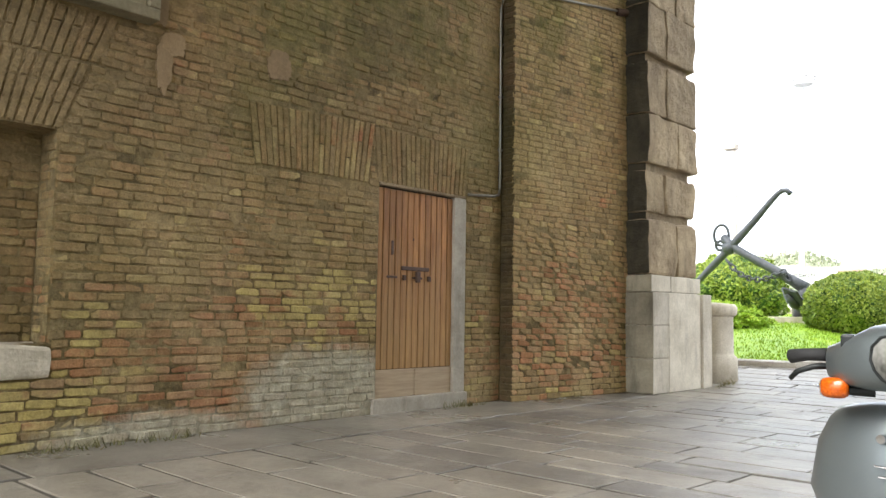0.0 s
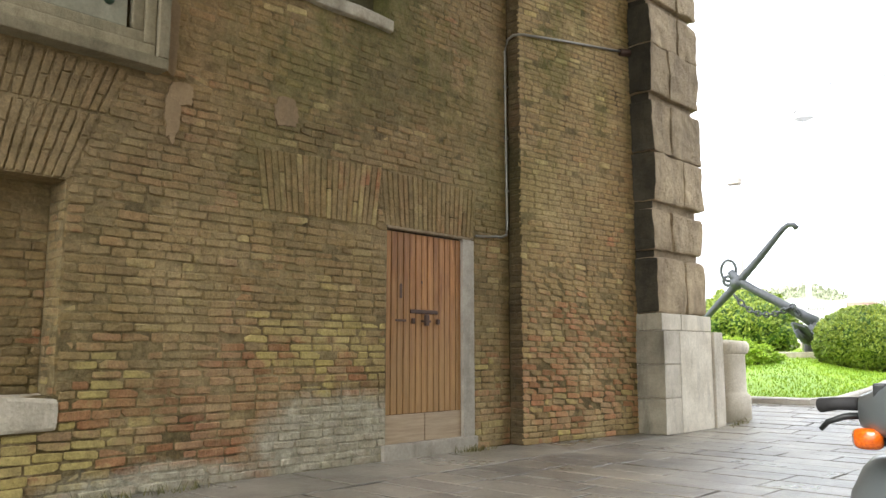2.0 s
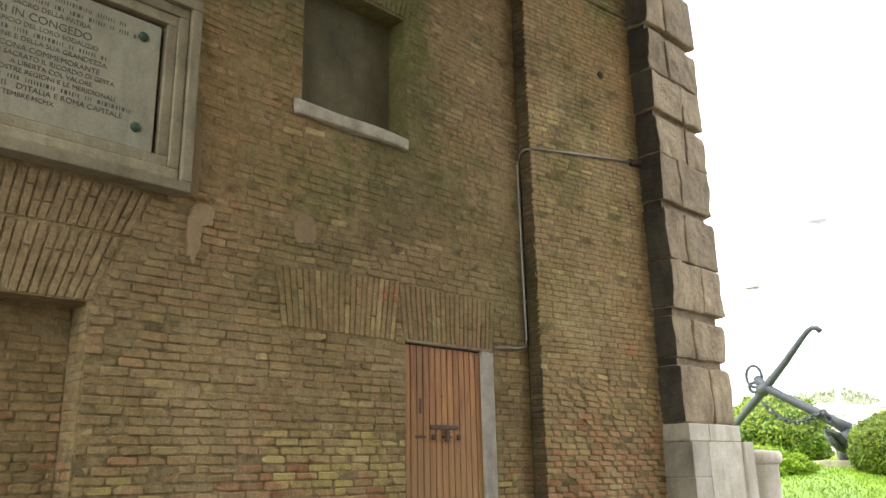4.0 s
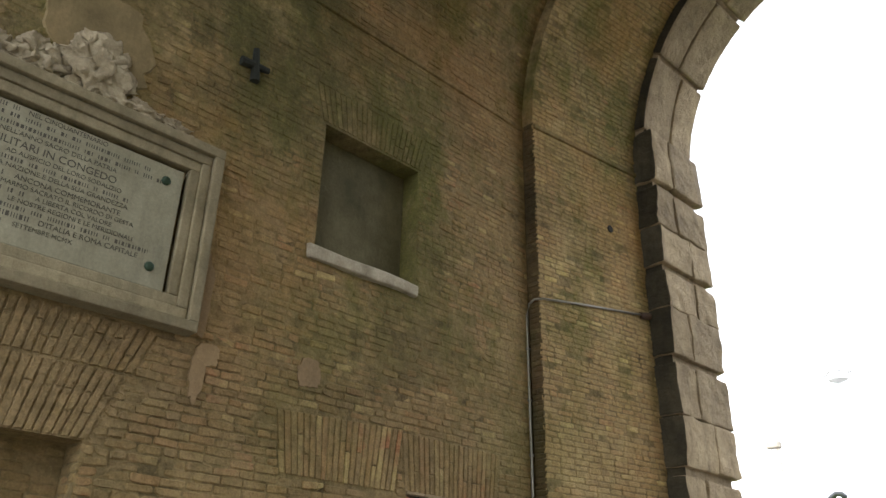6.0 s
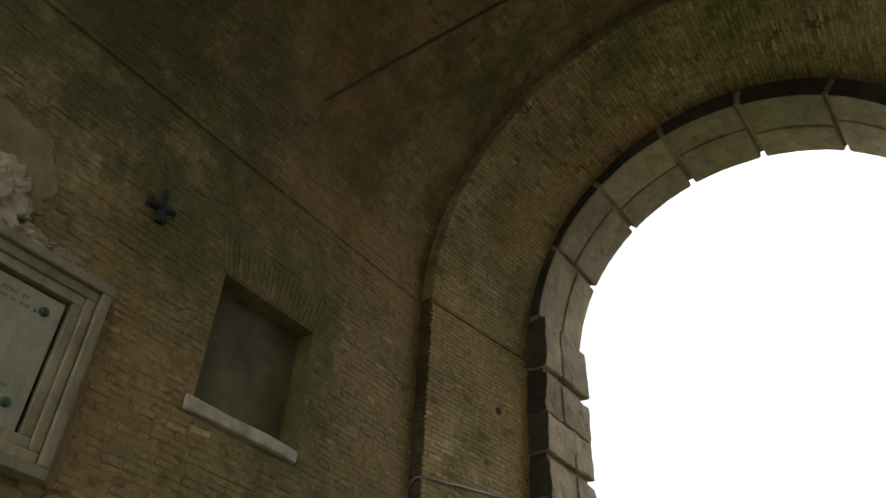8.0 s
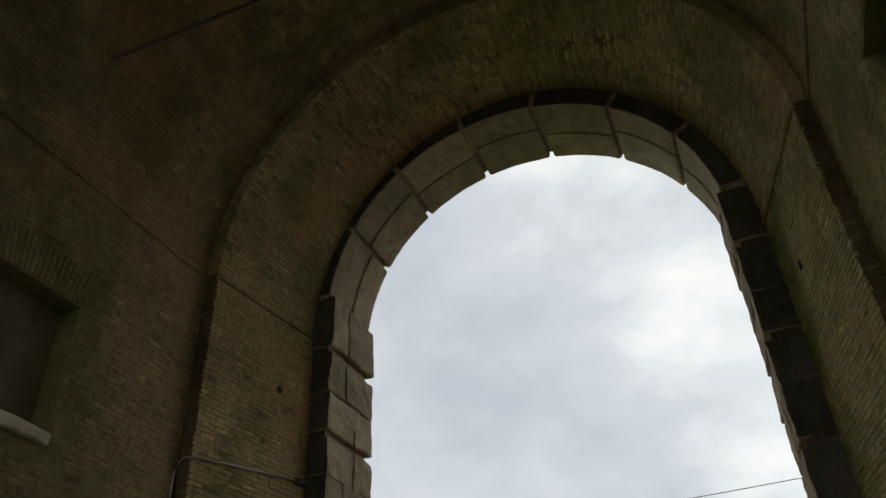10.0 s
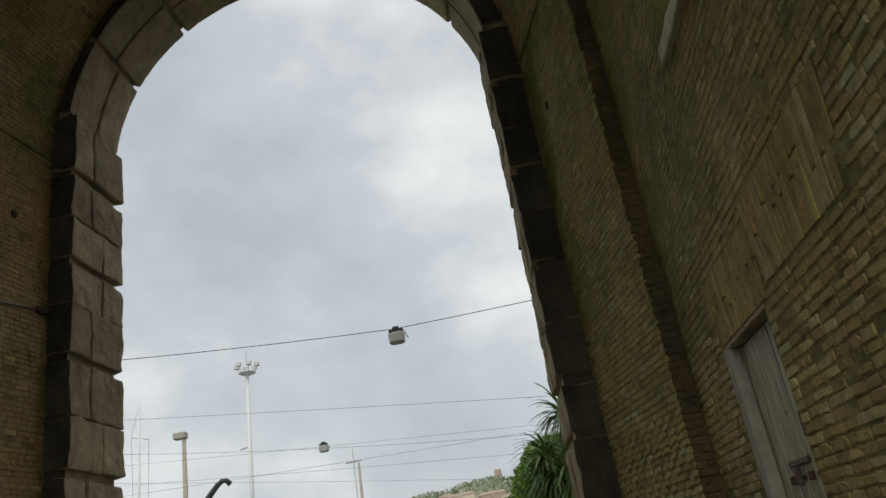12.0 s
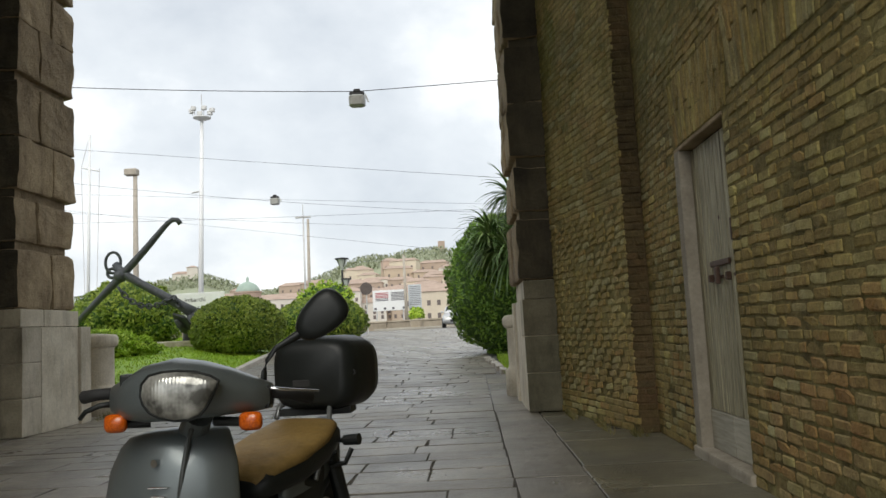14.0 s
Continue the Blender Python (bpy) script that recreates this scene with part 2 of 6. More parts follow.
LIME = stone_material("pale_limestone", (0.45, 0.40, 0.305), (0.69, 0.635, 0.525), 0.45, 2.2, 0.85, 0.6)
# two darker limestones carry the shade on the base stones' inward faces
SHADED_LIME = stone_material("shaded_limestone", (0.15, 0.135, 0.095), (0.40, 0.36, 0.265), 0.6, 1.4, 0.9, 0.65)
DEEP_SHADED_LIME = stone_material("deep_shaded_limestone", (0.055, 0.054, 0.036), (0.20, 0.182, 0.125), 0.6, 1.4, 0.9, 0.65)
MARBLE = stone_material("grey_marble", (0.28, 0.265, 0.185), (0.42, 0.40, 0.295), 0.1, 2.2, 0.6)
FRAME_STONE = stone_material("plaque_frame_stone", (0.19, 0.16, 0.095), (0.345, 0.295, 0.19), 0.45, 3.0)
WHITE_STONE = stone_material("white_istrian_stone", (0.34, 0.295, 0.215), (0.58, 0.525, 0.41), 0.6, 4.0)
CREST = stone_material("broken_pale_stone", (0.25, 0.205, 0.135), (0.45, 0.385, 0.265), 0.8, 6.0)
PLASTER = stone_material("old_plaster", (0.24, 0.165, 0.088), (0.345, 0.245, 0.138), 0.35, 1.8)
TAN_PLASTER = stone_material("tan_plaster", (0.13, 0.10, 0.048), (0.26, 0.195, 0.098), 0.4, 1.6)
GREY_PLASTER = stone_material("niche_plaster", (0.085, 0.078, 0.038), (0.20, 0.175, 0.098), 0.3, 1.5)


def paving_material(name, tint):
    m = Mat(name, 0.5, 0, 0.75)
    r = m.rnd()
    c = m.ramp(m.noise(1.1, 6, 0.65), (0.3, (0.125, 0.114, 0.096)), (0.7, (0.30, 0.275, 0.234)))
    c = m.mix(1.0, c, m.ramp(r, (0, (0.78, 0.78, 0.8)), (1, (1.18, 1.16, 1.12))), "MULTIPLY")
    fine = m.noise(30, 5, 0.7)
    c = m.mix(0.5, c, m.mix(1.0, c, m.ramp(fine, (0.3, (0.72, 0.72, 0.72)), (0.7, (1.2, 1.2, 1.2))), "MULTIPLY"))
    dust = m.ramp(m.noise(2.3, 8, 0.72), (0.54, (0, 0, 0)), (0.70, (1, 1, 1)))
    c = m.mix(m.math("MULTIPLY", dust, 0.6), c, (0.40, 0.375, 0.325))
    grime = m.ramp(m.noise(4.1, 7, 0.7), (0.54, (0, 0, 0)), (0.68, (1, 1, 1)))
    c = m.mix(m.math("MULTIPLY", grime, 0.62), c, (0.075, 0.068, 0.052))
    m.color(m.mix(1.0, c, tint, "MULTIPLY"))
    wet = m.noise(0.6, 5, 0.6)
    m.put(m.b.inputs["Roughness"], m.ramp(wet, (0.35, (0.24, 0.24, 0.24)), (0.68, (0.52, 0.52, 0.52))))
    m.bump(m.math("ADD", fine, m.math("MULTIPLY", m.noise(5, 4), 2.5)), 0.5, 0.014)
    return m.m


PAVING = paving_material("wet_stone_paving", (0.93, 0.93, 0.91))
# damp mossy slabs by the right wall, tinted darker for the shade there
DAMP_SHADED = paving_material("damp_mossy_shaded_slab", (0.70, 0.72, 0.62))
JOINT = stone_material("dark_earth_joint", (0.05, 0.047, 0.04), (0.10, 0.09, 0.07), 0.6, 5.0, 0.9, False)


def wood_material(name, a, b, axis=(14, 14, 0.9), bleach=None):
    m = Mat(name, 0.6, 0, 0.35)
    r = m.rnd()
    g = m.noise(3.0, 7, 0.65, axis)
    c = m.ramp(g, (0.32, a), (0.68, b))
    c = m.mix(1.0, c, m.ramp(r, (0, (0.75, 0.74, 0.72)), (1, (1.2, 1.18, 1.15))), "MULTIPLY")
    wash = m.ramp(m.noise(0.9, 4), (0.4, (0, 0, 0)), (0.7, (1, 1, 1)))
    c = m.mix(m.math("MULTIPLY", wash, 0.35), c, tuple(0.5 * (x + y) * 0.75 + 0.05 for x, y in zip(a, b)))
    if bleach:
        low = m.math("ADD", m.math("MULTIPLY", m.height()[2], -0.75), m.math("MULTIPLY", m.noise(1.1, 6, 0.7, (9, 9, 0.8)), 1.6))
        c = m.mix(m.math("MULTIPLY", m.math("ADD", low, 0.75, True), 0.6), c, m.mix(g, tuple(v * 0.6 for v in bleach), tuple(v * 1.4 for v in bleach)))
    m.color(c)
    m.bump(g, 0.35, 0.004)
    return m.m


DOOR_WOOD = wood_material("varnished_door_wood", (0.19, 0.078, 0.025), (0.43, 0.205, 0.066), bleach=(0.36, 0.225, 0.085))
GREY_WOOD = wood_material("weathered_grey_wood", (0.13, 0.118, 0.072), (0.46, 0.425, 0.29))
WHITE_WOOD = wood_material("whitewashed_bottom_board", (0.34, 0.325, 0.26), (0.60, 0.58, 0.49), (0.9, 0.9, 14))
KICK_WOOD = wood_material("pale_bottom_board", (0.32, 0.23, 0.14), (0.52, 0.40, 0.26), (0.9, 0.9, 14))
IRON = plain("rusty_iron", (0.095, 0.058, 0.042), 0.6, 0.6, 0.4, 20)
ZINC = plain("zinc_conduit", (0.27, 0.255, 0.215), 0.45, 0.8, 0.2, 15)


# ---- mesh helpers ----
def mesh_of(name, verts, faces, mats, smooth=False, index=None):
    me = bpy.data.meshes.new(name)
    me.from_pydata([tuple(v) for v in verts], [], faces)
    for mt in mats if isinstance(mats, (list, tuple)) else [mats]:
        me.materials.append(mt)
    if smooth:
        me.polygons.foreach_set("use_smooth", [True] * len(me.polygons))
    if index is not None:
        me.polygons.foreach_set("material_index", index)
    me.update()
    return me


WORLD_OF = {}


def thing(name, base, label="", category="", group="", kind=""):
    ob = new(name)
    ob.empty_display_size = 0.2
    ob.location = base
    WORLD_OF[ob] = Matrix.Translation(base)
    return tagged(ob, label, category, group, kind)


def link(ob, parent):
    if parent is not None:
        ob.parent = parent
        ob.matrix_parent_inverse = WORLD_OF.get(parent, Matrix.Identity(4)).inverted()
    return ob


def part(name, src, material, parent=None, label="", smooth=False):
    """Link a bmesh, or a pair of vertices and faces, as one mesh object."""
    if isinstance(src, tuple):
        me = mesh_of(name, src[0], src[1], material, smooth)
    else:
        me = bpy.data.meshes.new(name)
        bmesh.ops.recalc_face_normals(src, faces=src.faces)
        src.to_mesh(me)
        src.free()
        me.materials.append(material)
        if smooth:
            me.polygons.foreach_set("use_smooth", [True] * len(me.polygons))
    ob = link(new(name, me), parent)
    return tagged(ob, label)


def box(bm, a, b, bevel=0.0, seg=1):
    """A box from corner a to corner b."""
    m = Matrix.LocRotScale([(p + q) / 2 for p, q in zip(a, b)], None, [abs(q - p) for p, q in zip(a, b)])
    vs = bmesh.ops.create_cube(bm, size=1, matrix=m)["verts"]
    if bevel:
        es = list({e for v in vs for e in v.link_edges})
        bmesh.ops.bevel(bm, geom=es, offset=bevel, segments=seg, affect="EDGES", profile=0.6)
    return bm


def boxed(a, b, bevel=0.0, seg=1):
    return box(bmesh.new(), a, b, bevel, seg)


def rod(bm, p, q, r0, r1=None, seg=10):
    p, q = Vector(p), Vector(q)
    r1 = r0 if r1 is None else r1
    m = Matrix.Translation((p + q) / 2) @ (q - p).to_track_quat("Z", "Y").to_matrix().to_4x4()
    bmesh.ops.create_cone(bm, cap_ends=True, segments=seg, radius1=r0, radius2=r1, depth=(q - p).length, matrix=m)
    return bm


def tube(points, radius, seg=8, closed=False):
    """Vertices and faces of a tube along points; radius may be a list."""
    pts = [Vector(p) for p in points]
    n = len(pts)
    rad = radius if isinstance(radius, (list, tuple)) else [radius] * n
    vs, fs = [], []
    up = Vector((0.31, 0.2, 0.93))
    for i, p in enumerate(pts):
        a, b = (pts[i - 1], pts[(i + 1) % n]) if closed else (pts[max(0, i - 1)], pts[min(n - 1, i + 1)])
        d = (b - a).normalized()
        s = d.cross(up).normalized()
        t = s.cross(d)
        for k in range(seg):
            w = 2 * math.pi * k / seg
            vs.append(p + rad[i] * (math.cos(w) * s + math.sin(w) * t))
    for i in range(n if closed else n - 1):
        j = (i + 1) % n
        for k in range(seg):
            l = (k + 1) % seg
            fs.append((i * seg + k, i * seg + l, j * seg + l, j * seg + k))
    if not closed:
        fs += [tuple(range(seg))[::-1], tuple((n - 1) * seg + k for k in range(seg))]
    return vs, fs


def lathe(profile, centre, seg=32):
    """A turned body from (radius, height) pairs."""
    cx, cy, cz = centre
    vs, fs, n = [], [], len(profile)
    for r, z in profile:
        vs += [(cx + r * math.cos(2 * math.pi * k / seg), cy + r * math.sin(2 * math.pi * k / seg), cz + z) for k in range(seg)]
    for i in range(n - 1):
        fs += [(i * seg + k, i * seg + (k + 1) % seg, (i + 1) * seg + (k + 1) % seg, (i + 1) * seg + k) for k in range(seg)]
    fs += [tuple(range(seg))[::-1], tuple((n - 1) * seg + k for k in range(seg))]
    return vs, fs


class Pieces:
    """Many small stones in one mesh: each a bevelled prism on a surface."""

    def __init__(self, surface):
        self.f, self.v, self.q = surface, [], []

    def add(self, corners, front=0.0, back=-0.03, edge=0.006):
        cu, cv = sum(c[0] for c in corners) / 4, sum(c[1] for c in corners) / 4
        n = len(self.v)
        half = 0.5 * min(math.dist(corners[i], corners[i - 1]) for i in range(4))
        k = min(0.45, edge / max(half, 1e-6))
        for u, v in corners:
            self.v.append(self.f(u, v, back))
        for u, v in corners:
            self.v.append(self.f(u, v, front - edge))
        for u, v in corners:
            du, dv = cu - u, cv - v
            self.v.append(self.f(u + math.copysign(min(abs(du) * k * 3, abs(du) * 0.45, edge * 1.2), du), v + math.copysign(min(abs(dv) * k * 3, abs(dv) * 0.45, edge * 1.2), dv), front))
        for i in range(4):
            j = (i + 1) % 4
            self.q += [(n + i, n + j, n + 4 + j, n + 4 + i), (n + 4 + i, n + 4 + j, n + 8 + j, n + 8 + i)]
        self.q.append((n + 8, n + 9, n + 10, n + 11))


    def worn(self, x0, x1, y0, y1, r, front=0.0, back=-0.03, rough=1.0):
        """A brick with chipped, rounded corners and an uneven face."""
        j = lambda k: r.uniform(-k, k)
        w, h = x1 - x0, y1 - y0
        a = [min(r.uniform(0.004, 0.026), w * 0.3) for _ in range(4)]
        b = [min(r.uniform(0.003, 0.016), h * 0.32) for _ in range(4)]
        if r.random() < 0.16:
            k = r.randrange(4)
            a[k], b[k] = min(r.uniform(0.03, 0.07), w * 0.4), h * r.uniform(0.3, 0.5)
        lo, hi, le, ri = y0 + j(0.004), y1 + j(0.004), x0 + j(0.006), x1 + j(0.006)
        tilt = j(0.005)
        line = [(le + a[0], lo - tilt), (ri - a[1], lo + tilt), (ri, lo + b[1] + tilt), (ri, hi - b[2] + tilt), (ri - a[2], hi + tilt), (le + a[3], hi - tilt), (le, hi - b[3] - tilt), (le, lo + b[0] - tilt)]
        cu, cv, n, e = (x0 + x1) / 2, (y0 + y1) / 2, len(self.v), r.uniform(0.004, 0.010)
        su, sv = max(0.5, 1 - 2.6 * e / w), max(0.5, 1 - 2.2 * e / h)
        lean, nod = j(0.004 * rough), j(0.003 * rough)
        self.v += [self.f(u, v, back) for u, v in line]
        self.v += [self.f(u, v, front - e) for u, v in line]
        self.v += [self.f(cu + (u - cu) * su, cv + (v - cv) * sv, front + lean * (u - cu) / w * 2 + nod * (v - cv) / h * 2) for u, v in line]
        for i in range(8):
            k = (i + 1) % 8
            self.q += [(n + i, n + k, n + 8 + k, n + 8 + i), (n + 8 + i, n + 8 + k, n + 16 + k, n + 16 + i)]
        self.q.append(tuple(range(n + 16, n + 24)))


RNG = random.Random(7)


def courses(u0, u1, v0, v1, blocked, pieces, single=None, high=0.075, joint=0.012, length=0.25, rough=1.0):
    """Brick courses between u0..u1 and v0..v1; blocked(v) gives the spans to leave out. single(u, v) picks bricks that
    are to be objects of their own: they are returned as (u, v, width, height, proud)."""
    apart = []
    row = 0
    v = v0
    while v + high * 0.6 < v1:
        h = high * RNG.uniform(0.95, 1.05)
        mid = v + h / 2
        spans, at = [], u0
        for a, b in sorted(blocked(mid)):
            if a > at:
                spans.append((at, min(a, u1)))
            at = max(at, b)
        if at < u1:
            spans.append((at, u1))
        for a, b in spans:
            u = a
            off = length * 0.5 if row % 2 else 0
            first = True
            while u < b - 0.02:
                w = length * RNG.choice((1, 1, 1, 1.08, 0.9, 0.55))
                if first and off:
                    w = off * RNG.uniform(0.7, 1.2)
                first = False
                w = min(w, b - u)
                if b - u - w < 0.07:
                    w = b - u
                g = joint * RNG.uniform(0.6, 1.3)
                proud = RNG.gauss(0, 0.0045 * rough) - (0.004 if v > 3.4 else 0) - (0.014 if RNG.random() < 0.04 else 0)
                if single and single(u + w / 2, mid):
                    apart.append((u + w / 2, mid, w - g, h - g, proud))
                else:
                    pieces.worn(u + g / 2, u + w - g / 2, v + g / 2, v + h - g / 2, RNG, proud, -0.03, rough)
                u += w
        v += h
        row += 1
    return apart


def fan(pieces, u0, u1, v0, top0, top1, rise, n, lean=0.0, front=0.004, base1=None):
    """Standing bricks of a flat or slightly raised arch, splayed to both sides."""
    for i in range(n):
        a, b = i / n, (i + 1) / n
        g = 0.11 / n * RNG.uniform(0.7, 1.4)
        a, b = a + g, b - g
        bow = lambda s: rise * (1 - (2 * s - 1) ** 2)
        lo = lambda s: (u0 + (u1 - u0) * s, v0 + bow(s) + ((base1 or v0) - v0) * s)
        hi = lambda s: (u0 - lean + (u1 - u0 + 2 * lean) * s, top0 + (top1 - top0) * s + bow(s))
        k0, k1 = (0.0, 1.0)
        if RNG.random() < 0.6:
            cut = RNG.choice((0.35, 0.5, 0.65))
            spans = ((k0, cut - 0.012), (cut + 0.012, k1))
        else:
            spans = ((k0, k1),)
        for s, t in spans:
            at = lambda e, k: (lo(e)[0] + (hi(e)[0] - lo(e)[0]) * k, lo(e)[1] + (hi(e)[1] - lo(e)[1]) * k)
            pieces.add([at(a, s), at(b, s), at(b, t), at(a, t)], front + RNG.gauss(0, 0.004), -0.025, 0.005)


def cells(us, vs, depth, surface_box):
    """A wall of boxes on a grid; depth(u, v) is how far each cell's face lies from the wall plane, or None for a hole."""
    bm = bmesh.new()
    for a, b in zip(us, us[1:]):
        for c, d in zip(vs, vs[1:]):
            k = depth((a + b) / 2, (c + d) / 2)
            if k is not None:
                surface_box(bm, a, b, c, d, k)
    return bm


# ---- plan ----
XC = (XL + XR) / 2
STEP = 0.20                  # the inner band stands out by this much
Y0, Y1, Y2, Y3 = -2.4, 8.62, 10.95, 12.38   # back end, band, stone pier, outer face
SPRING = 8.2                 # springing of the brick vault
RV = XR - XC
AC, AR, AZ = -2.35, 3.40, 8.60   # stone arch: axis, radius, springing
PR = 3.31                    # half width between the piers
SKEW_L, SKEW_R = 0.13, 0.215 # the bands run inwards by this much per metre


def skew(y):
    return SKEW_R * max(0.0, min(y, Y2 + 0.1) - Y1)


def skew_left(y):
    return SKEW_L * max(0.0, min(y, Y2 + 0.1) - Y1)


def rise(x, y):
    """Height of the ground: level in the passage, climbing gently outside."""
    if y < 12.5:
        return 0.0
    r = 1.15 * (1 - math.exp(-(y - 12.5) / 14))
    s = min(1, max(0, (x + 4.5) / 4.5))
    s = s * s * (3 - 2 * s)
    far = min(1, max(0, (y - 28) / 20))
    return r * (1 - 0.62 * s * (1 - far))


# ---- ground ----
ASPHALT = stone_material("wet_asphalt", (0.10, 0.098, 0.092), (0.17, 0.165, 0.155), 0.3, 0.8, 0.45, False)


def ground_sheet():
    xs = [-3000, -600, -150, -60, -30, -20, -14, -11, -9, -7, -6, -5, -4, -3, -2, -1, 0, 1, 2, 3, 5, 8, 14, 30, 60, 150, 600, 3000]
    ys = [-3000, -300, -60, -20, -5, 0, 5, 10, 12, 13, 14, 15, 16, 17, 18, 20, 22, 24, 26, 28, 31, 34, 38, 42, 48, 55, 65, 80, 120, 300, 1000, 3500]
    vs = [(x, y, rise(x, y) - 0.022) for y in ys for x in xs]
    n = len(xs)
    fs = [(j * n + i, j * n + i + 1, (j + 1) * n + i + 1, (j + 1) * n + i) for j in range(len(ys) - 1) for i in range(n - 1)]
    return part("ground", (vs, fs), ASPHALT)


tagged(ground_sheet(), "wet dark asphalt and earth under the paving", "ground", "", "structure")

PAVE_F = lambda u, v, d: (u, v, rise(u, v) + d)
KERB_LINE = [(-14, 15.1), (-9.5, 15.30), (-6.6, 15.36), (-5.2, 15.42), (-4.80, 15.85), (-4.74, 17.7), (-4.85, 19.0), (-5.2, 23.2), (-4.9, 31), (-4.6, 36), (-5.2, 38.5), (-8, 40), (-22, 41)]


def kerb_x(y):
    for (xa, ya), (xb, yb) in zip(KERB_LINE[1:10], KERB_LINE[2:11]):
        if ya <= y <= yb:
            return xa + (xb - xa) * (y - ya) / (yb - ya)
    return -9.5 if y < 15.3 else -5.2


# ---- the long brick walls ----
WALL_L = lambda u, v, d: (XL + d, u, v)
WALL_R = lambda u, v, d: (XR - d, u, v)
TOP = SPRING


def flat_arch_span(y0, y1, z0, ta, tb, lean):
    """Blocked span of a splayed arch at a height."""
    def span(v):
        top = max(ta, tb)
        if z0 - 0.01 <= v <= top + 0.0:
            k = (v - z0) / (top - z0)
            return [(y0 - lean * k - 0.01, y1 + lean * k + 0.01)]
        return []
    return span


def rect_span(y0, y1, z0, z1):
    return lambda v: [(y0, y1)] if z0 <= v <= z1 else []


LEFT_GAPS = [
    rect_span(6.49, 7.935, 0.0, 2.53),                 # door and its jamb
    flat_arch_span(6.47, 7.92, 2.53, 3.13, 3.13, 0.07),
    flat_arch_span(4.90, 6.32, 2.50, 3.08, 3.16, 0.10),
    rect_span(5.04, 6.52, 4.90, 6.48),                 # blind window
    rect_span(4.94, 6.54, 4.75, 4.92),
    flat_arch_span(5.0, 6.56, 6.48, 6.98, 6.98, 0.14),
    rect_span(0.9, 3.09, 0.80, 2.50),                  # blocked arch
    rect_span(0.9, 3.12, 0.53, 0.81),
    flat_arch_span(0.75, 3.10, 2.50, 3.06, 3.06, 0.20),
    flat_arch_span(0.55, 3.36, 3.08, 3.50, 3.50, 0.16),
    rect_span(0.25, 3.80, 3.52, 5.43),                 # plaque
]
RIGHT_GAPS = [
    rect_span(6.02, 7.28, 0.0, 2.54),
    flat_arch_span(5.92, 7.30, 2.54, 3.12, 3.12, 0.09),
    flat_arch_span(4.30, 5.78, 2.62, 3.30, 3.22, 0.10),
    rect_span(4.95, 6.32, 4.92, 6.48),
    rect_span(4.88, 6.36, 4.76, 4.93),
    flat_arch_span(4.95, 6.32, 6.48, 6.98, 6.98, 0.14),
]


def blocked_by(gaps):
    return lambda v: [s for g in gaps for s in g(v)]


def brick_mesh(k, mat):
    """A unit brick, 0.24 x 0.063, facing +z of its own frame."""
    r = random.Random(40 + k)
    p = Pieces(lambda u, v, d: (u, v, d))
    p.worn(-0.12, 0.12, -0.0315, 0.0315, r, 0.0, -0.03)
    return mesh_of("brick", p.v, p.q, mat)


def single_bricks(rows, place, parent, mat):
    meshes = [brick_mesh(k, mat) for k in range(24)]
    for i, (u, v, w, h, proud) in enumerate(rows):
        ob = link(new("brick", meshes[(i * 5 + int(u * 40)) % 24]), parent)
        ob.matrix_basis = place(u, v, proud) @ Matrix.Diagonal((w / 0.24, h / 0.063, 1, 1))


def long_wall(name, side, label, gaps, deep, single, place):
    """One long wall: the core with its openings, and its bricks."""
    surface = WALL_L if side < 0 else WALL_R
    us = sorted({Y0, Y1, *[g for d in deep for g in d[:2]]})
    vs = sorted({-0.3, SPRING + 1.2, *[g for d in deep for g in d[2:4]]})

    def depth(u, v):
        for a, b, c, d, k in deep:
            if a < u < b and c < v < d:
                return k
        return -0.010 if side < 0 else -0.007

    def put(bm, a, b, c, d, k):
        p, q = surface(a, c, k), surface(b, d, -1.6)
        box(bm, [min(s) for s in zip(p, q)], [max(s) for s in zip(p, q)])

    wall = part(name, cells(us, vs, depth, put), MORTAR if side < 0 else MOSSY_MORTAR)
    tagged(wall, label, "wall", "", "structure")
    p = Pieces(surface)
    rows = courses(0.4, Y1, 0.0, TOP, blocked_by(gaps), p, single, 0.0775 if side < 0 else 0.0745, *((0.013, 0.25, 1.0) if side < 0 else (0.014, 0.20, 0.55)))
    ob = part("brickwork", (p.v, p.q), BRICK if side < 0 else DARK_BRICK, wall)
    tagged(ob, kind="stuff")
    return wall, rows


wall_left, LEFT_SINGLE = long_wall(
    "wall_left", -1, "old brown and yellow brick wall with worn lower courses", LEFT_GAPS,
    [(6.5, 7.73, 0.0, 2.51, -0.26), (5.05, 6.51, 4.91, 6.47, -0.30), (0.9, 3.08, 0.81, 2.49, -0.32)],
    lambda u, v: 3.3 < u < 6.45 and 0.35 < v < 1.75, None)
wall_right, RIGHT_SINGLE = long_wall(
    "wall_right", 1, "dark old brick wall with rough projecting bricks", RIGHT_GAPS,
    [(6.03, 7.12, 0.0, 2.53, -0.26), (4.96, 6.31, 4.93, 6.47, -0.30)],
    lambda u, v: 4.0 < u < 5.95 and 0.3 < v < 2.4, None)


def arches(name, wall, surface, rows, mat=BRICK):
    p = Pieces(surface)
    for y0, y1, z0, ta, tb, lean, n, bow in rows:
        fan(p, y0, y1, z0, ta, tb, bow, n, lean)
    return tagged(part(name, (p.v, p.q), mat, wall), kind="stuff")


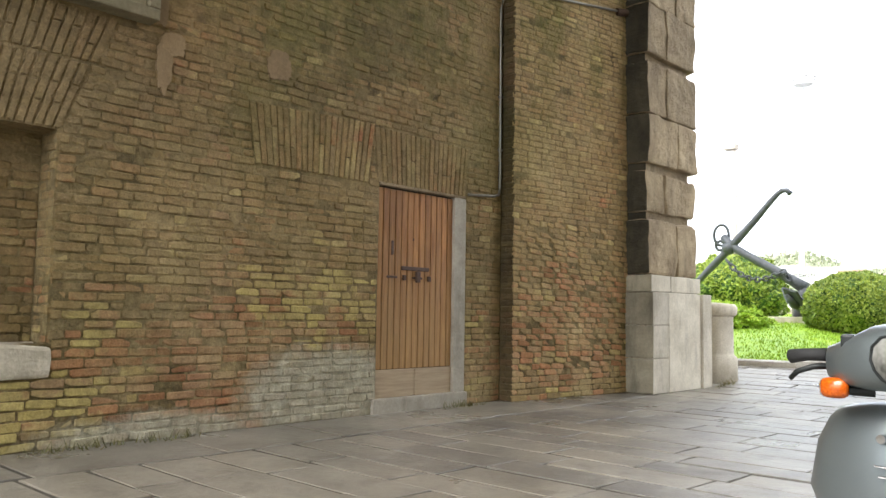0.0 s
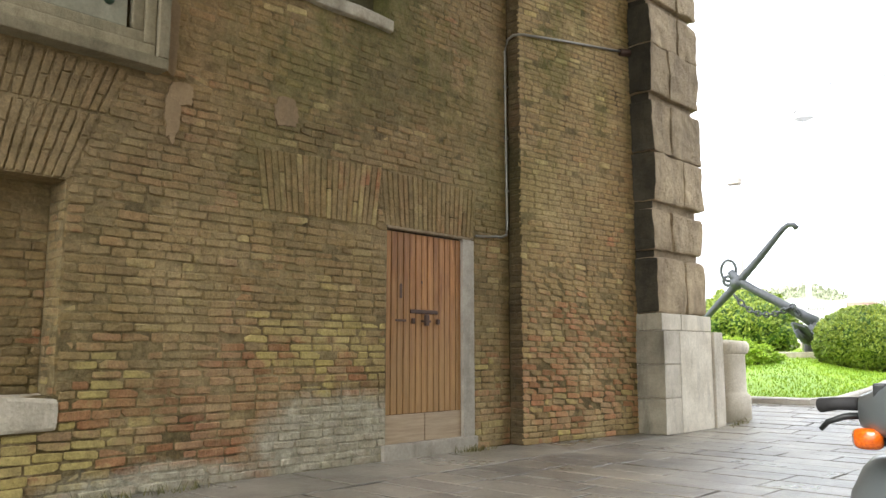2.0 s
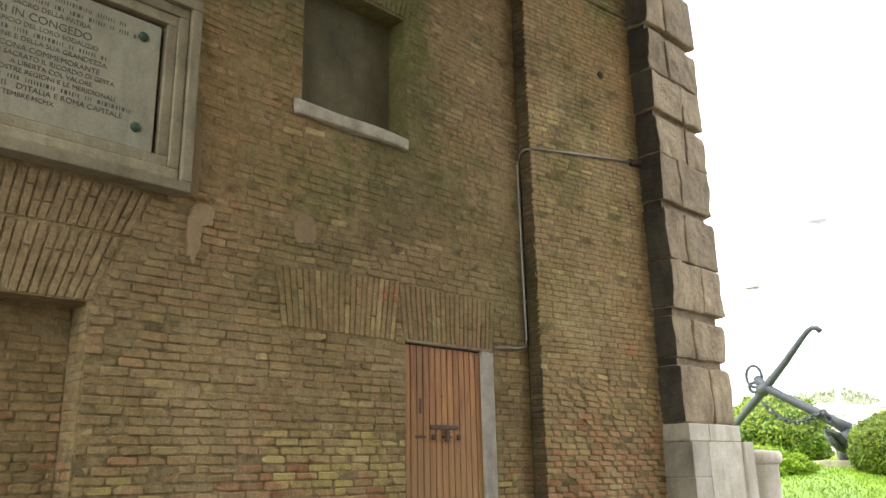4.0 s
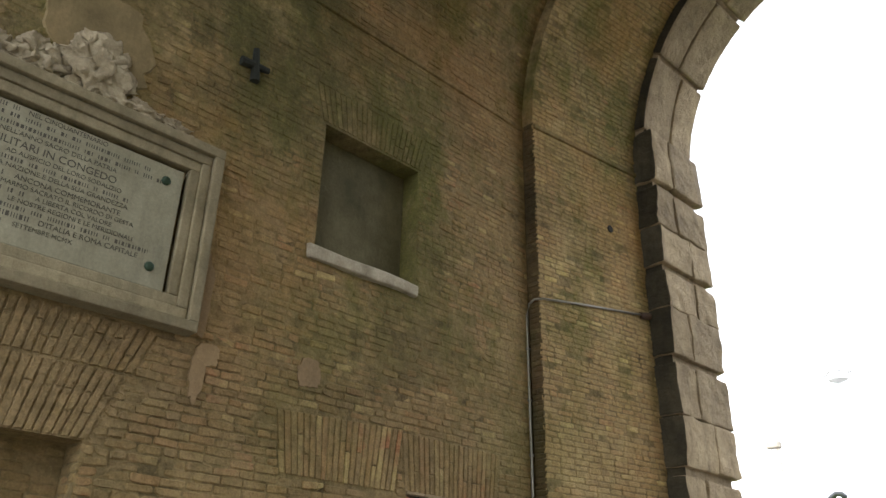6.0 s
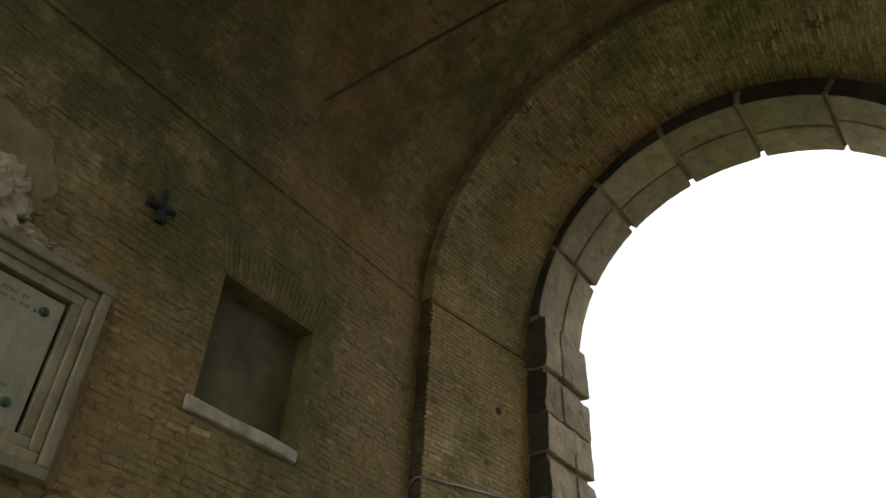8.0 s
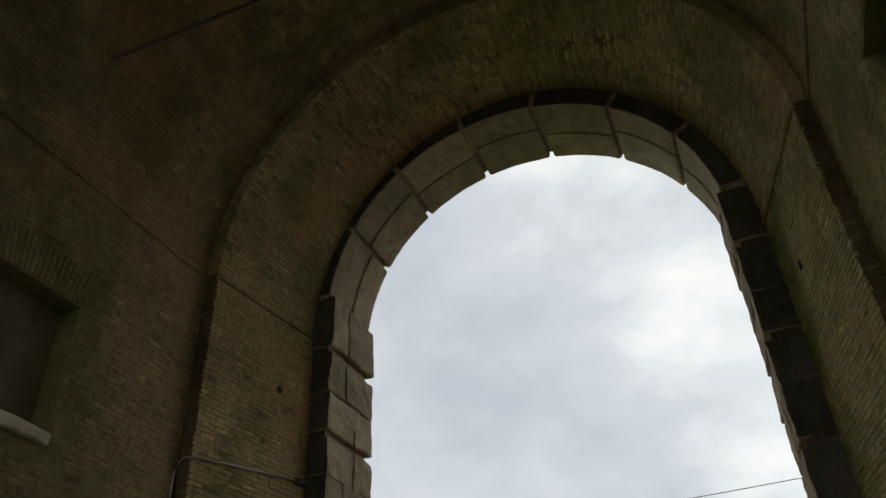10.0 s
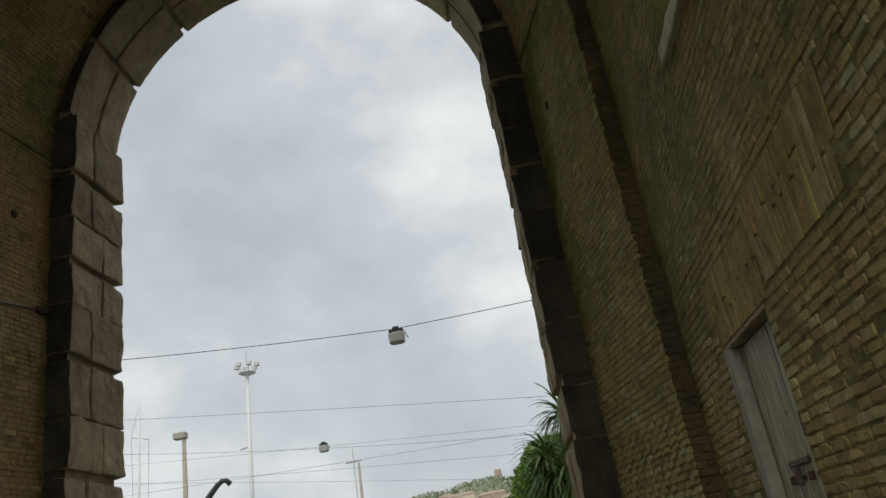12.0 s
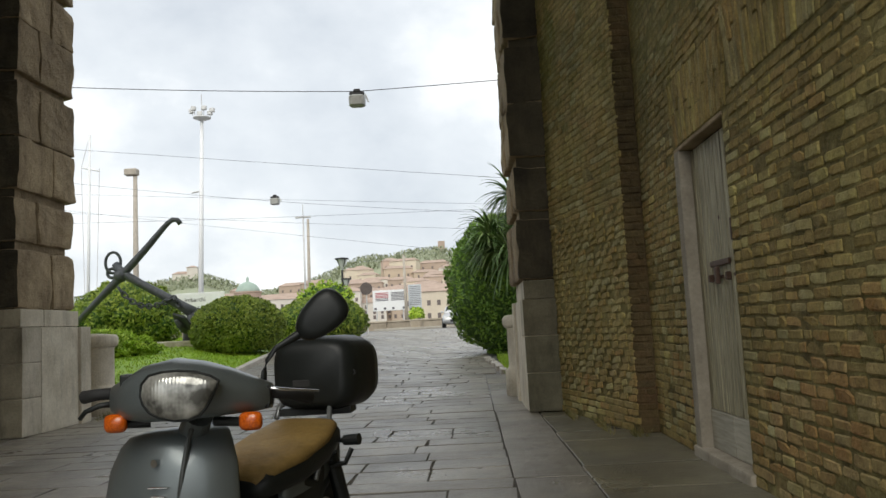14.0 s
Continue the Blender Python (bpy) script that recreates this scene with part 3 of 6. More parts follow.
arches("flat_arch_bricks", wall_left, WALL_L, [
    (6.47, 7.92, 2.53, 3.13, 3.13, 0.07, 20, 0), (4.90, 6.32, 2.50, 3.08, 3.16, 0.10, 21, 0),
    (5.0, 6.56, 6.50, 6.98, 6.98, 0.14, 22, 0), (0.75, 3.10, 2.50, 3.06, 3.06, 0.20, 34, 0), (0.55, 3.36, 3.09, 3.50, 3.50, 0.16, 38, 0)])
arches("flat_arch_bricks", wall_right, WALL_R, [
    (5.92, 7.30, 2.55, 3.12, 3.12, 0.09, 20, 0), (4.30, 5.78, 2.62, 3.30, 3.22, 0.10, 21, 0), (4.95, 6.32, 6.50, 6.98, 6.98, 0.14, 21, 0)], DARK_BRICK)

# bricked-up back of the blocked arch
p = Pieces(lambda u, v, d: (XL - 0.31 + d, u, v))
courses(0.92, 3.08, 0.81, 2.49, lambda v: [], p)
tagged(part("infill_bricks", (p.v, p.q), BRICK, wall_left), kind="stuff")
p = Pieces(lambda u, v, d: (XL - u, 3.074 - d, v))
courses(0.0, 0.30, 0.81, 2.49, lambda v: [], p)
tagged(part("reveal_bricks", (p.v, p.q), BRICK, wall_left), kind="stuff")


# ---- inner band beside the stone piers ----
def band(name, side):
    face = XL + STEP if side < 0 else XR - STEP
    back = face - 1.8 * (1 if side < 0 else -1)
    core = face - 0.011 * (1 if side < 0 else -1)
    bm = boxed((min(core, back), Y1 + 0.014, -0.3), (max(core, back), Y2 + 0.02, SPRING + 1.0))
    for v in bm.verts:
        v.co.x += -skew(v.co.y) if side > 0 else skew_left(v.co.y)
    wall = part(name, bm, MORTAR if side < 0 else MOSSY_MORTAR)
    # the step's face towards the passage gets its shadow as dark colour
    wall.data.materials.append(SHADED_BRICK)
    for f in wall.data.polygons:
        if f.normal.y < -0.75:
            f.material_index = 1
    tagged(wall, "brick band standing proud of the long wall", "wall", "", "structure")
    s = 1 if side < 0 else -1
    p = Pieces(lambda u, v, d: (face + s * d + (-skew(u) if side > 0 else skew_left(u)), u, v))
    rows = courses(Y1 + 0.004, Y2, 0.0, TOP, lambda v: [], p, lambda u, v: 0.3 < v < 2.3, rough=0.6)
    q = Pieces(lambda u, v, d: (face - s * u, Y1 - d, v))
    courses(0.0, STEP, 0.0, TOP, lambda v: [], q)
    tagged(part("brickwork", (p.v, p.q), DAYLIT_BRICK if side < 0 else DARK_BRICK, wall), kind="stuff")
    tagged(part("return_bricks", (q.v, q.q), SHADED_BRICK, wall, "edge bricks coloured dark for shade"), kind="stuff")
    return wall, rows


(band_left, BAND_L), (band_right, BAND_R) = band("wall_band_left", -1), band("wall_band_right", 1)


# ---- vault ----
def shell(name, radius, ya, yb, thick, label):
    n = 48
    vs, fs = [], []
    for y in (ya, yb):
        for r in (radius, radius + thick):
            for i in range(n + 1):
                w = math.pi * i / n
                vs.append((XC - r * math.cos(w) - skew(y) * max(0, -math.cos(w)) + skew_left(y) * max(0, math.cos(w)), y, SPRING + r * math.sin(w)))
    k = n + 1
    for i in range(n):
        fs += [(i, i + 1, 2 * k + i + 1, 2 * k + i), (k + i, 3 * k + i, 3 * k + i + 1, k + i + 1), (i, k + i, k + i + 1, i + 1), (2 * k + i, 2 * k + i + 1, 3 * k + i + 1, 3 * k + i)]
    ob = part(name, (vs, fs), MORTAR)
    return tagged(ob, label, "vault", "", "structure")


def vault_bricks(radius, ya, yb, parent, mat):
    f = lambda u, v, d: (XC - (radius - d) * math.cos(v / radius) - skew(u) * max(0, -math.cos(v / radius)) + skew_left(u) * max(0, math.cos(v / radius)), u, SPRING + (radius - d) * math.sin(v / radius))
    p = Pieces(f)
    courses(ya, yb, 0.0, math.pi * radius, lambda v: [], p, None, 0.078, 0.013, 0.27)
    tagged(part("vault_bricks", (p.v, p.q), mat, parent), kind="stuff")


vault_main = shell("ceiling_vault", RV + 0.009, Y0, Y1, 1.0, "brick barrel vault stained green and black")
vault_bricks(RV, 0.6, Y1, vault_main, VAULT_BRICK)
vault_band = shell("ceiling_vault_band", RV - STEP + 0.009, Y1 - 0.002, Y2 + 0.02, 1.3, "brick vault band set lower towards the arch")
vault_bricks(RV - STEP, Y1, Y2, vault_band, DAYLIT_BRICK)

for nm, x0, x1, ya, yb in (("trim_string_left", XL - 0.02, XL + 0.03, 1.0, Y1 - 0.01), ("trim_string_right", XR - 0.03, XR + 0.02, 1.0, Y1 - 0.01),
                           ("trim_string_band_left", XL + STEP - 0.02, XL + STEP + 0.03, Y1 + 0.01, Y2 - 0.005), ("trim_string_band_right", XR - STEP - 0.03, XR - STEP + 0.02, Y1 + 0.01, Y2 - 0.005)):
    bm = boxed((x0, ya, SPRING - 0.09), (x1, yb, SPRING - 0.02), 0.008)
    for v in bm.verts:
        v.co.x += -skew(v.co.y) if nm.endswith("band_right") else skew_left(v.co.y) if nm.endswith("band_left") else 0
    tagged(part(nm, bm, MORTAR), "thin projecting string course at the vault's foot", "trim", "", "structure")


# ---- stone piers and arch ----
def rough_block(a, b, seed, bevel=0.05, wob=0.026):
    """A squared stone with worn, rounded edges."""
    bm = boxed(a, b, min(bevel, 0.3 * min(abs(q - p) for p, q in zip(a, b))), 2)
    if wob > 0.011:
        bmesh.ops.subdivide_edges(bm, edges=[e for e in bm.edges if e.calc_length() > 0.2], cuts=5, use_grid_fill=True)
    for v in bm.verts:
        k = Vector((seed * 3.7, 0, 0))
        v.co += (Vector(noise.noise_vector(v.co * 2.3 + k)) + 0.7 * Vector(noise.noise_vector(v.co * 6.1 + k))) * wob
    return bm


def shade_inward(ob, shade_mat=SHADED_QUOIN):
    """Puts shade into the colour of the faces that look into the passage."""
    ob.data.materials.append(shade_mat)
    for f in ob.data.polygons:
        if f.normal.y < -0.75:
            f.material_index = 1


PIER_ROWS = [(1.70, 2.50, 0.10), (2.62, 3.20, 0.08), (3.34, 4.84, 0.11), (4.96, 6.34, 0.11), (6.46, 7.84, 0.11), (7.96, 8.92, 0.14)]


def pier(side):
    s = 1 if side < 0 else -1
    inner = AC - PR + 0.04 if side < 0 else AC + PR
    far = inner - s * 3.0
    mk = lambda x0, x1: (min(x0, x1), max(x0, x1))
    body = thing("arch_pier", (inner - s * 0.8, (Y2 + Y3) / 2, 0), "weathered brown stone pier with rounded rustic blocks on a pale base", "pier", "gate piers", "structure")
    core = inner - s * 0.11
    lo, hi = mk(core, far)
    shade_inward(part("core", boxed((lo, Y2 + 0.05, -0.3), (hi, Y3 - 0.05, AZ + 0.4)), QUOIN, body))
    for i, (z0, z1, out) in enumerate(PIER_ROWS):
        face = inner + s * (out - 0.11)
        split = (z0, z0 + (0.55 if i % 2 else 0.48) * (z1 - z0), z1) if z1 - z0 > 1.2 else (z0, z1)
        for j, (za, zb) in enumerate(zip(split, split[1:])):
            cut = Y2 + (0.52 if (i + j) % 2 else 0.86)
            for k, (ya, yb) in enumerate(((Y2 - 0.02, cut - 0.004), (cut + 0.004, Y3 + 0.06))):
                lo, hi = mk(face - s * (0.02 if k == 0 else 0.0), inner - s * 0.62)
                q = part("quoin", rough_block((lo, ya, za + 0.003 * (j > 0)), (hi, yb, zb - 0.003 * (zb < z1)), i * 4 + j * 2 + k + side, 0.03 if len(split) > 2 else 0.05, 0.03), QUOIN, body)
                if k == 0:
                    shade_inward(q)
        lo, hi = mk(inner - s * 0.63, far)
        part("quoin", rough_block((lo, Y2 - 0.01, z0), (hi, Y3 + 0.03, z1), i + 20), QUOIN, body)
    inner += 0.12 if side > 0 else 0.0
    base = mk(inner + s * 0.05, inner - s * 1.4)
    z = 0.0
    for i, h in enumerate((0.50, 0.47, 0.48)):
        shade_inward(part("base_stone", rough_block((base[0], Y2 - 0.05, z + 0.003), (base[1], Y2 + 0.42, z + h - 0.003), 50 + i, 0.014, 0.008), LIME, body), SHADED_LIME if side < 0 else DEEP_SHADED_LIME)
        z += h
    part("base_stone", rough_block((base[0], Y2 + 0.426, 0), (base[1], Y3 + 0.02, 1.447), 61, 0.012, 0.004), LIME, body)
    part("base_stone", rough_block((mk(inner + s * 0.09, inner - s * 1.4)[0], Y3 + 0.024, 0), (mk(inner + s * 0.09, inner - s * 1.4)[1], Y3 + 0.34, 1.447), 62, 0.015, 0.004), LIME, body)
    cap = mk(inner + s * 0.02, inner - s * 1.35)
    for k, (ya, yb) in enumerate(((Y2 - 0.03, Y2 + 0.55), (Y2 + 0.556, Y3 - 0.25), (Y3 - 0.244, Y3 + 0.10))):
        shade_inward(part("base_cap_stone", rough_block((cap[0], ya, 1.453), (cap[1], yb, 1.69), 70 + k, 0.015, 0.008), LIME, body), SHADED_LIME if side < 0 else DEEP_SHADED_LIME)
    return body


pier(-1)
pier(1)


def voussoir(w0, w1, ya, yb, r0, r1, seed):
    bm = bmesh.new()
    n = 5
    rings = []
    for y in (ya, yb):
        for r in (r0, r1):
            rings.append([bm.verts.new((AC - r * math.cos(w0 + (w1 - w0) * i / n), y, AZ + r * math.sin(w0 + (w1 - w0) * i / n))) for i in range(n + 1)])
    a, b, c, d = rings
    for i in range(n):
        for p, q in ((a, c), (b, d), (a, b), (c, d)):
            bm.faces.new((p[i], p[i + 1], q[i + 1], q[i]))
    for i in (0, n):
        bm.faces.new((a[i], b[i], d[i], c[i]))
    bmesh.ops.recalc_face_normals(bm, faces=bm.faces)
    es = [e for e in bm.edges if e.calc_face_angle(0) > 0.6]
    bmesh.ops.bevel(bm, geom=es, offset=0.05, segments=2, affect="EDGES", profile=0.6)
    for v in bm.verts:
        v.co += Vector(noise.noise_vector(v.co * 2.3 + Vector((seed * 3.1, 0, 0)))) * 0.014
    return bm


arch = thing("stone_arch", (AC, (Y2 + Y3) / 2, AZ), "round arch of large weathered brown stone blocks", "arch", "", "structure")
CUTS = [6.0, 30, 54, 78.5, 101.5, 126, 150, 174.0]
for i, (a, b) in enumerate(zip(CUTS, CUTS[1:])):
    cut = Y2 + (0.62 if i % 2 else 0.80)
    g = 0.7
    for k, (ya, yb) in enumerate(((Y2 - 0.02, cut - 0.006), (cut + 0.006, Y3 + 0.05))):
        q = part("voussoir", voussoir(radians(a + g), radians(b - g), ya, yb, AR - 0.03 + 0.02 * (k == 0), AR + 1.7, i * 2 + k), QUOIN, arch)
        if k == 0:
            shade_inward(q)
bm = bmesh.new()
n = 40
pr = [[bm.verts.new((AC - r * math.cos(math.pi * i / n), y, AZ + r * math.sin(math.pi * i / n))) for i in range(n + 1)] for y in (Y2 + 0.04, Y3 - 0.04) for r in (AR + 0.06, AR + 2.4)]
for i in range(n):
    for p, q in ((pr[0], pr[2]), (pr[1], pr[3]), (pr[0], pr[1]), (pr[2], pr[3])):
        bm.faces.new((p[i], p[i + 1], q[i + 1], q[i]))
part("arch_core", bm, QUOIN, arch)
# two walls out of view, added to keep light out beside the piers
tagged(part("wall_gate_front", boxed((-14, Y2 + 0.3, -0.3), (AC - AR - 2.2, Y3 - 0.1, 15)), QUOIN), "plain unseen stone wall that closes off light beside the arch", "wall", "", "structure")
tagged(part("wall_gate_front_b", boxed((AC + AR + 2.2, Y2 + 0.3, -0.3), (9.5, Y3 - 0.1, 15)), QUOIN), "plain unseen stone wall that closes off light beside the arch", "wall", "", "structure")


# ---- small builders ----
def ring(c, ax, ay, rx, ry, n=20, power=2.0):
    """A rounded outline round c in the plane of ax and ay."""
    c, ax, ay = Vector(c), Vector(ax).normalized(), Vector(ay).normalized()
    out = []
    for k in range(n):
        w = 2 * math.pi * (k + 0.5) / n
        a, b = math.cos(w), math.sin(w)
        out.append(c + ax * rx * math.copysign(abs(a) ** (2 / power), a) + ay * ry * math.copysign(abs(b) ** (2 / power), b))
    return out


def loft(rings):
    n = len(rings[0])
    vs = [v for r in rings for v in r]
    fs = [(i * n + k, i * n + (k + 1) % n, (i + 1) * n + (k + 1) % n, (i + 1) * n + k) for i in range(len(rings) - 1) for k in range(n)]
    fs += [tuple(range(n))[::-1], tuple((len(rings) - 1) * n + k for k in range(n))]
    return vs, fs


def writing(text, place, size, material, parent, depth=0.002, align="CENTER"):
    """Letters as a mesh."""
    cu = bpy.data.curves.new("lettering", "FONT")
    cu.body, cu.size, cu.extrude, cu.align_x = text, size, depth, align
    tmp = bpy.data.objects.new("lettering", cu)
    scene.collection.objects.link(tmp)
    bpy.context.view_layer.update()
    me = bpy.data.meshes.new_from_object(tmp.evaluated_get(bpy.context.evaluated_depsgraph_get()))
    bpy.data.objects.remove(tmp)
    me.materials.clear()
    me.materials.append(material)
    ob = link(new("lettering", me), parent)
    ob.matrix_basis = place
    return tagged(ob, kind="stuff")


def leaf_cloud(points, normals, size, seed, droop=0.0, spread=0.9):
    """Small folded leaves at the points."""
    r = random.Random(seed)
    vs, fs = [], []
    for p, nrm in zip(points, normals):
        d = Vector((r.gauss(0, 1), r.gauss(0, 1), r.gauss(0, 1) - droop)).normalized()
        up = (Vector(nrm) + d * spread).normalized()
        side = up.cross(d)
        if side.length < 1e-3:
            continue
        side.normalize()
        along = side.cross(up)
        s = size * r.uniform(0.6, 1.3)
        p = Vector(p)
        n = len(vs)
        vs += [p - along * s, p + side * s * 0.45 + up * s * 0.12, p + along * s, p - side * s * 0.45 + up * s * 0.12]
        fs += [(n, n + 1, n + 2), (n, n + 2, n + 3)]
    return vs, fs


def foliage_material(name, a, b, c, rough=0.55):
    m = Mat(name, rough, 0, 0.4)
    r = m.geo.outputs["Random Per Island"]
    col = m.ramp(r, (0.0, a), (0.5, b), (1.0, c))
    big = m.noise(1.6, 3)
    m.color(m.mix(1.0, col, m.ramp(big, (0.3, (0.7, 0.75, 0.7)), (0.7, (1.25, 1.2, 1.1))), "MULTIPLY"))
    m.put(m.b.inputs["Subsurface Weight"], 0.0)
    return m.m


LEAF = foliage_material("clipped_shrub_leaf", (0.122, 0.192, 0.021), (0.217, 0.306, 0.038), (0.339, 0.396, 0.068))
IVY = foliage_material("ivy_leaf", (0.077, 0.164, 0.018), (0.145, 0.283, 0.031), (0.242, 0.382, 0.058), 0.45)
YUCCA = foliage_material("cordyline_leaf", (0.058, 0.112, 0.03), (0.106, 0.188, 0.05), (0.23, 0.3, 0.119), 0.45)
JUNIPER = foliage_material("juniper_needles", (0.241, 0.389, 0.03), (0.362, 0.53, 0.05), (0.506, 0.632, 0.091))
GRASS = foliage_material("lawn_grass", (0.195, 0.348, 0.019), (0.287, 0.44, 0.03), (0.392, 0.514, 0.053))
# dark green filler for shrubs; the shade between leaves is in its colour
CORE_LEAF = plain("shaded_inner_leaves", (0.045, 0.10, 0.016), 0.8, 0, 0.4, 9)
BARK = plain("bark", (0.10, 0.075, 0.05), 0.9, 0, 0.35, 12)


def on_blob(c, rad, n, seed, bumps=0.1, low=-0.55, power=1.0):
    """Points and normals on a lumpy ellipsoid above a height."""
    r = random.Random(seed)
    pts, nrm = [], []
    while len(pts) < n:
        d = Vector((r.gauss(0, 1), r.gauss(0, 1), r.gauss(0, 1))).normalized()
        if d.z < low:
            continue
        k = 1 + bumps * noise.noise(d * 3.1 + Vector((seed, 0, 0))) + bumps * 0.6 * noise.noise(d * 8 + Vector((0, seed, 0))) - abs(r.gauss(0, 0.03))
        pts.append(Vector(c) + Vector((d.x * rad[0], d.y * rad[1], d.z * rad[2])) * k)
        nrm.append(d)
    return pts, nrm


def blob(c, rad, bumps, seed, low=-0.6, div=4):
    bm = bmesh.new()
    bmesh.ops.create_icosphere(bm, subdivisions=div, radius=1)
    for v in bm.verts:
        d = v.co.normalized()
        k = 1 + bumps * noise.noise(d * 3.1 + Vector((seed, 0, 0)))
        d = Vector((d.x, d.y, max(d.z, low)))
        v.co = Vector(c) + Vector((d.x * rad[0], d.y * rad[1], d.z * rad[2])) * k
    return bm


def shrub(name, c, rad, n, size, mat, seed, label, low=-0.55, bumps=0.1, spread=0.9):
    base = (c[0], c[1], rise(c[0], c[1]))
    t = thing(name, base, label, "shrub", "garden shrubs")
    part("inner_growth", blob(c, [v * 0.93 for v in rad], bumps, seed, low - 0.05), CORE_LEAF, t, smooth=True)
    part("foliage", leaf_cloud(*on_blob(c, rad, n, seed, bumps, low), size, seed, 0.2, spread), mat, t)
    part("stem", rod(bmesh.new(), (base[0], base[1], base[2] - 0.1), (c[0], c[1], c[2]), 0.09, 0.05), BARK, t)
    return t


# ---- doors ----
JAMB = stone_material("worn_jamb_stone", (0.27, 0.24, 0.19), (0.42, 0.38, 0.31), 0.5, 3.0)


# the shadow in the gaps between door boards, as a dark backing colour
GAP_SHADOW = plain("shadowed_backing_boards", (0.035, 0.026, 0.017), 0.8, 0, 0.3, 8)


def plank_door(name, surface, y0, y1, z0, z1, deep, wood, label, jamb, mirrored, handles):
    """A boarded door set back in the wall, with its stone jamb and sill. surface(u, v, d) is the wall."""
    d = thing(name, surface((y0 + y1) / 2, 0, -deep), label, "door")
    out = lambda u0, u1, v0, v1, d0, d1: ([min(a, b) for a, b in zip(surface(u0, v0, d0), surface(u1, v1, d1))], [max(a, b) for a, b in zip(surface(u0, v0, d0), surface(u1, v1, d1))])
    part("backing", boxed(*out(y0, y1, z0, z1, -deep - 0.04, -deep - 0.012)), GAP_SHADOW, d)
    n = 13
    w = (y1 - y0) / n
    for i in range(n):
        k = RNG.uniform(-0.003, 0.003)
        part("board", boxed(*out(y0 + i * w + 0.006, y0 + (i + 1) * w - 0.006, z0 + 0.31, z1 - 0.02, -deep - 0.012, -deep + 0.012 + k), 0.004), wood, d)
    mid = (y0 + y1) / 2
    for a, b in ((y0 + 0.005, mid - 0.005), (mid + 0.005, y1 - 0.005)):
        part("bottom_board", boxed(*out(a, b, z0, z0 + 0.305, -deep - 0.012, -deep + 0.022), 0.006), WHITE_WOOD if mirrored else KICK_WOOD, d)
    part("latch_bar", boxed(*out(mid - 0.24, mid + 0.20, z0 + 1.415, z0 + 1.46, -deep + 0.012, -deep + 0.035), 0.006), IRON, d, "rusty iron bar")
    for u in (mid - 0.2, mid + 0.2):
        part("staple", boxed(*out(u - 0.02, u + 0.02, z0 + 1.30, z0 + 1.36, -deep + 0.012, -deep + 0.05), 0.006), IRON, d)
        part("hinge_strap", boxed(*out(u - 0.26, u - 0.1, z0 + 1.32, z0 + 1.345, -deep + 0.012, -deep + 0.024), 0.003), IRON, d)
    part("padlock", boxed(*out(mid - 0.03, mid + 0.03, z0 + 1.28, z0 + 1.41, -deep + 0.03, -deep + 0.065), 0.012, 2), IRON, d)
    part("lock_plate", boxed(*out(y0 + 0.22, y0 + 0.255, z0 + 1.58, z0 + 1.74, -deep + 0.012, -deep + 0.022), 0.004), IRON, d)
    part("keyhole", boxed(*out(mid - 0.06, mid - 0.04, z0 + 1.76, z0 + 1.79, -deep + 0.012, -deep + 0.018)), IRON, d)
    j = part("door_jamb", rough_block(*out(jamb[0], jamb[1], 0.0, z1 + 0.0, -deep - 0.03, 0.012), 3, 0.015, 0.006), JAMB, d, "worn grey stone jamb")
    part("door_lintel", boxed(*out(y0 - 0.01, jamb[1], z1 - 0.0, z1 + 0.035, -deep - 0.03, 0.004), 0.006), QUOIN, d)
    part("door_sill", rough_block(*out(y0 - 0.06, jamb[1] + 0.03, -0.02, z0, -deep - 0.03, 0.035), 5, 0.02, 0.008), JAMB, d, "worn stone threshold")
    return d


plank_door("door_left", WALL_L, 6.5, 7.735, 0.16, 2.50, 0.05, DOOR_WOOD, "brown varnished plank door with a rusty iron bar, shut", (7.73, 7.93), False, None)
plank_door("door_right", WALL_R, 6.03, 7.12, 0.08, 2.50, 0.10, GREY_WOOD, "weathered grey plank door with an iron bar, shut", (7.12, 7.275), True, None)

# ---- blind windows, sills, stone sill of the blocked arch ----
for nm, s, a, b in (("window_left", -1, 5.06, 6.50), ("window_right", 1, 4.97, 6.30)):
    F = WALL_L if s < 0 else WALL_R
    t = thing(nm, F((a + b) / 2, 4.77, 0), "blind window with grey plaster back and chipped white sill", "blind window", "", "structure")
    p, q = F(a + 0.002, 4.93, -0.297), F(b - 0.002, 6.465, -0.28)
    part("plaster_back", boxed([min(v) for v in zip(p, q)], [max(v) for v in zip(p, q)]), GREY_PLASTER, t)
    p, q = F(a - 0.10, 4.735, -0.29), F(b + 0.02, 4.885, 0.06)
    part("window_sill", rough_block([min(v) for v in zip(p, q)], [max(v) for v in zip(p, q)], 9, 0.02, 0.024), WHITE_STONE, t, "chipped white stone sill")
t = part("stone_sill", rough_block((XL - 0.3, 0.9, 0.54), (XL + 0.03, 3.11, 0.805), 14, 0.03, 0.034), WHITE_STONE)
tagged(t, "rough white stone sill under the blocked arch", "sill", "", "structure")

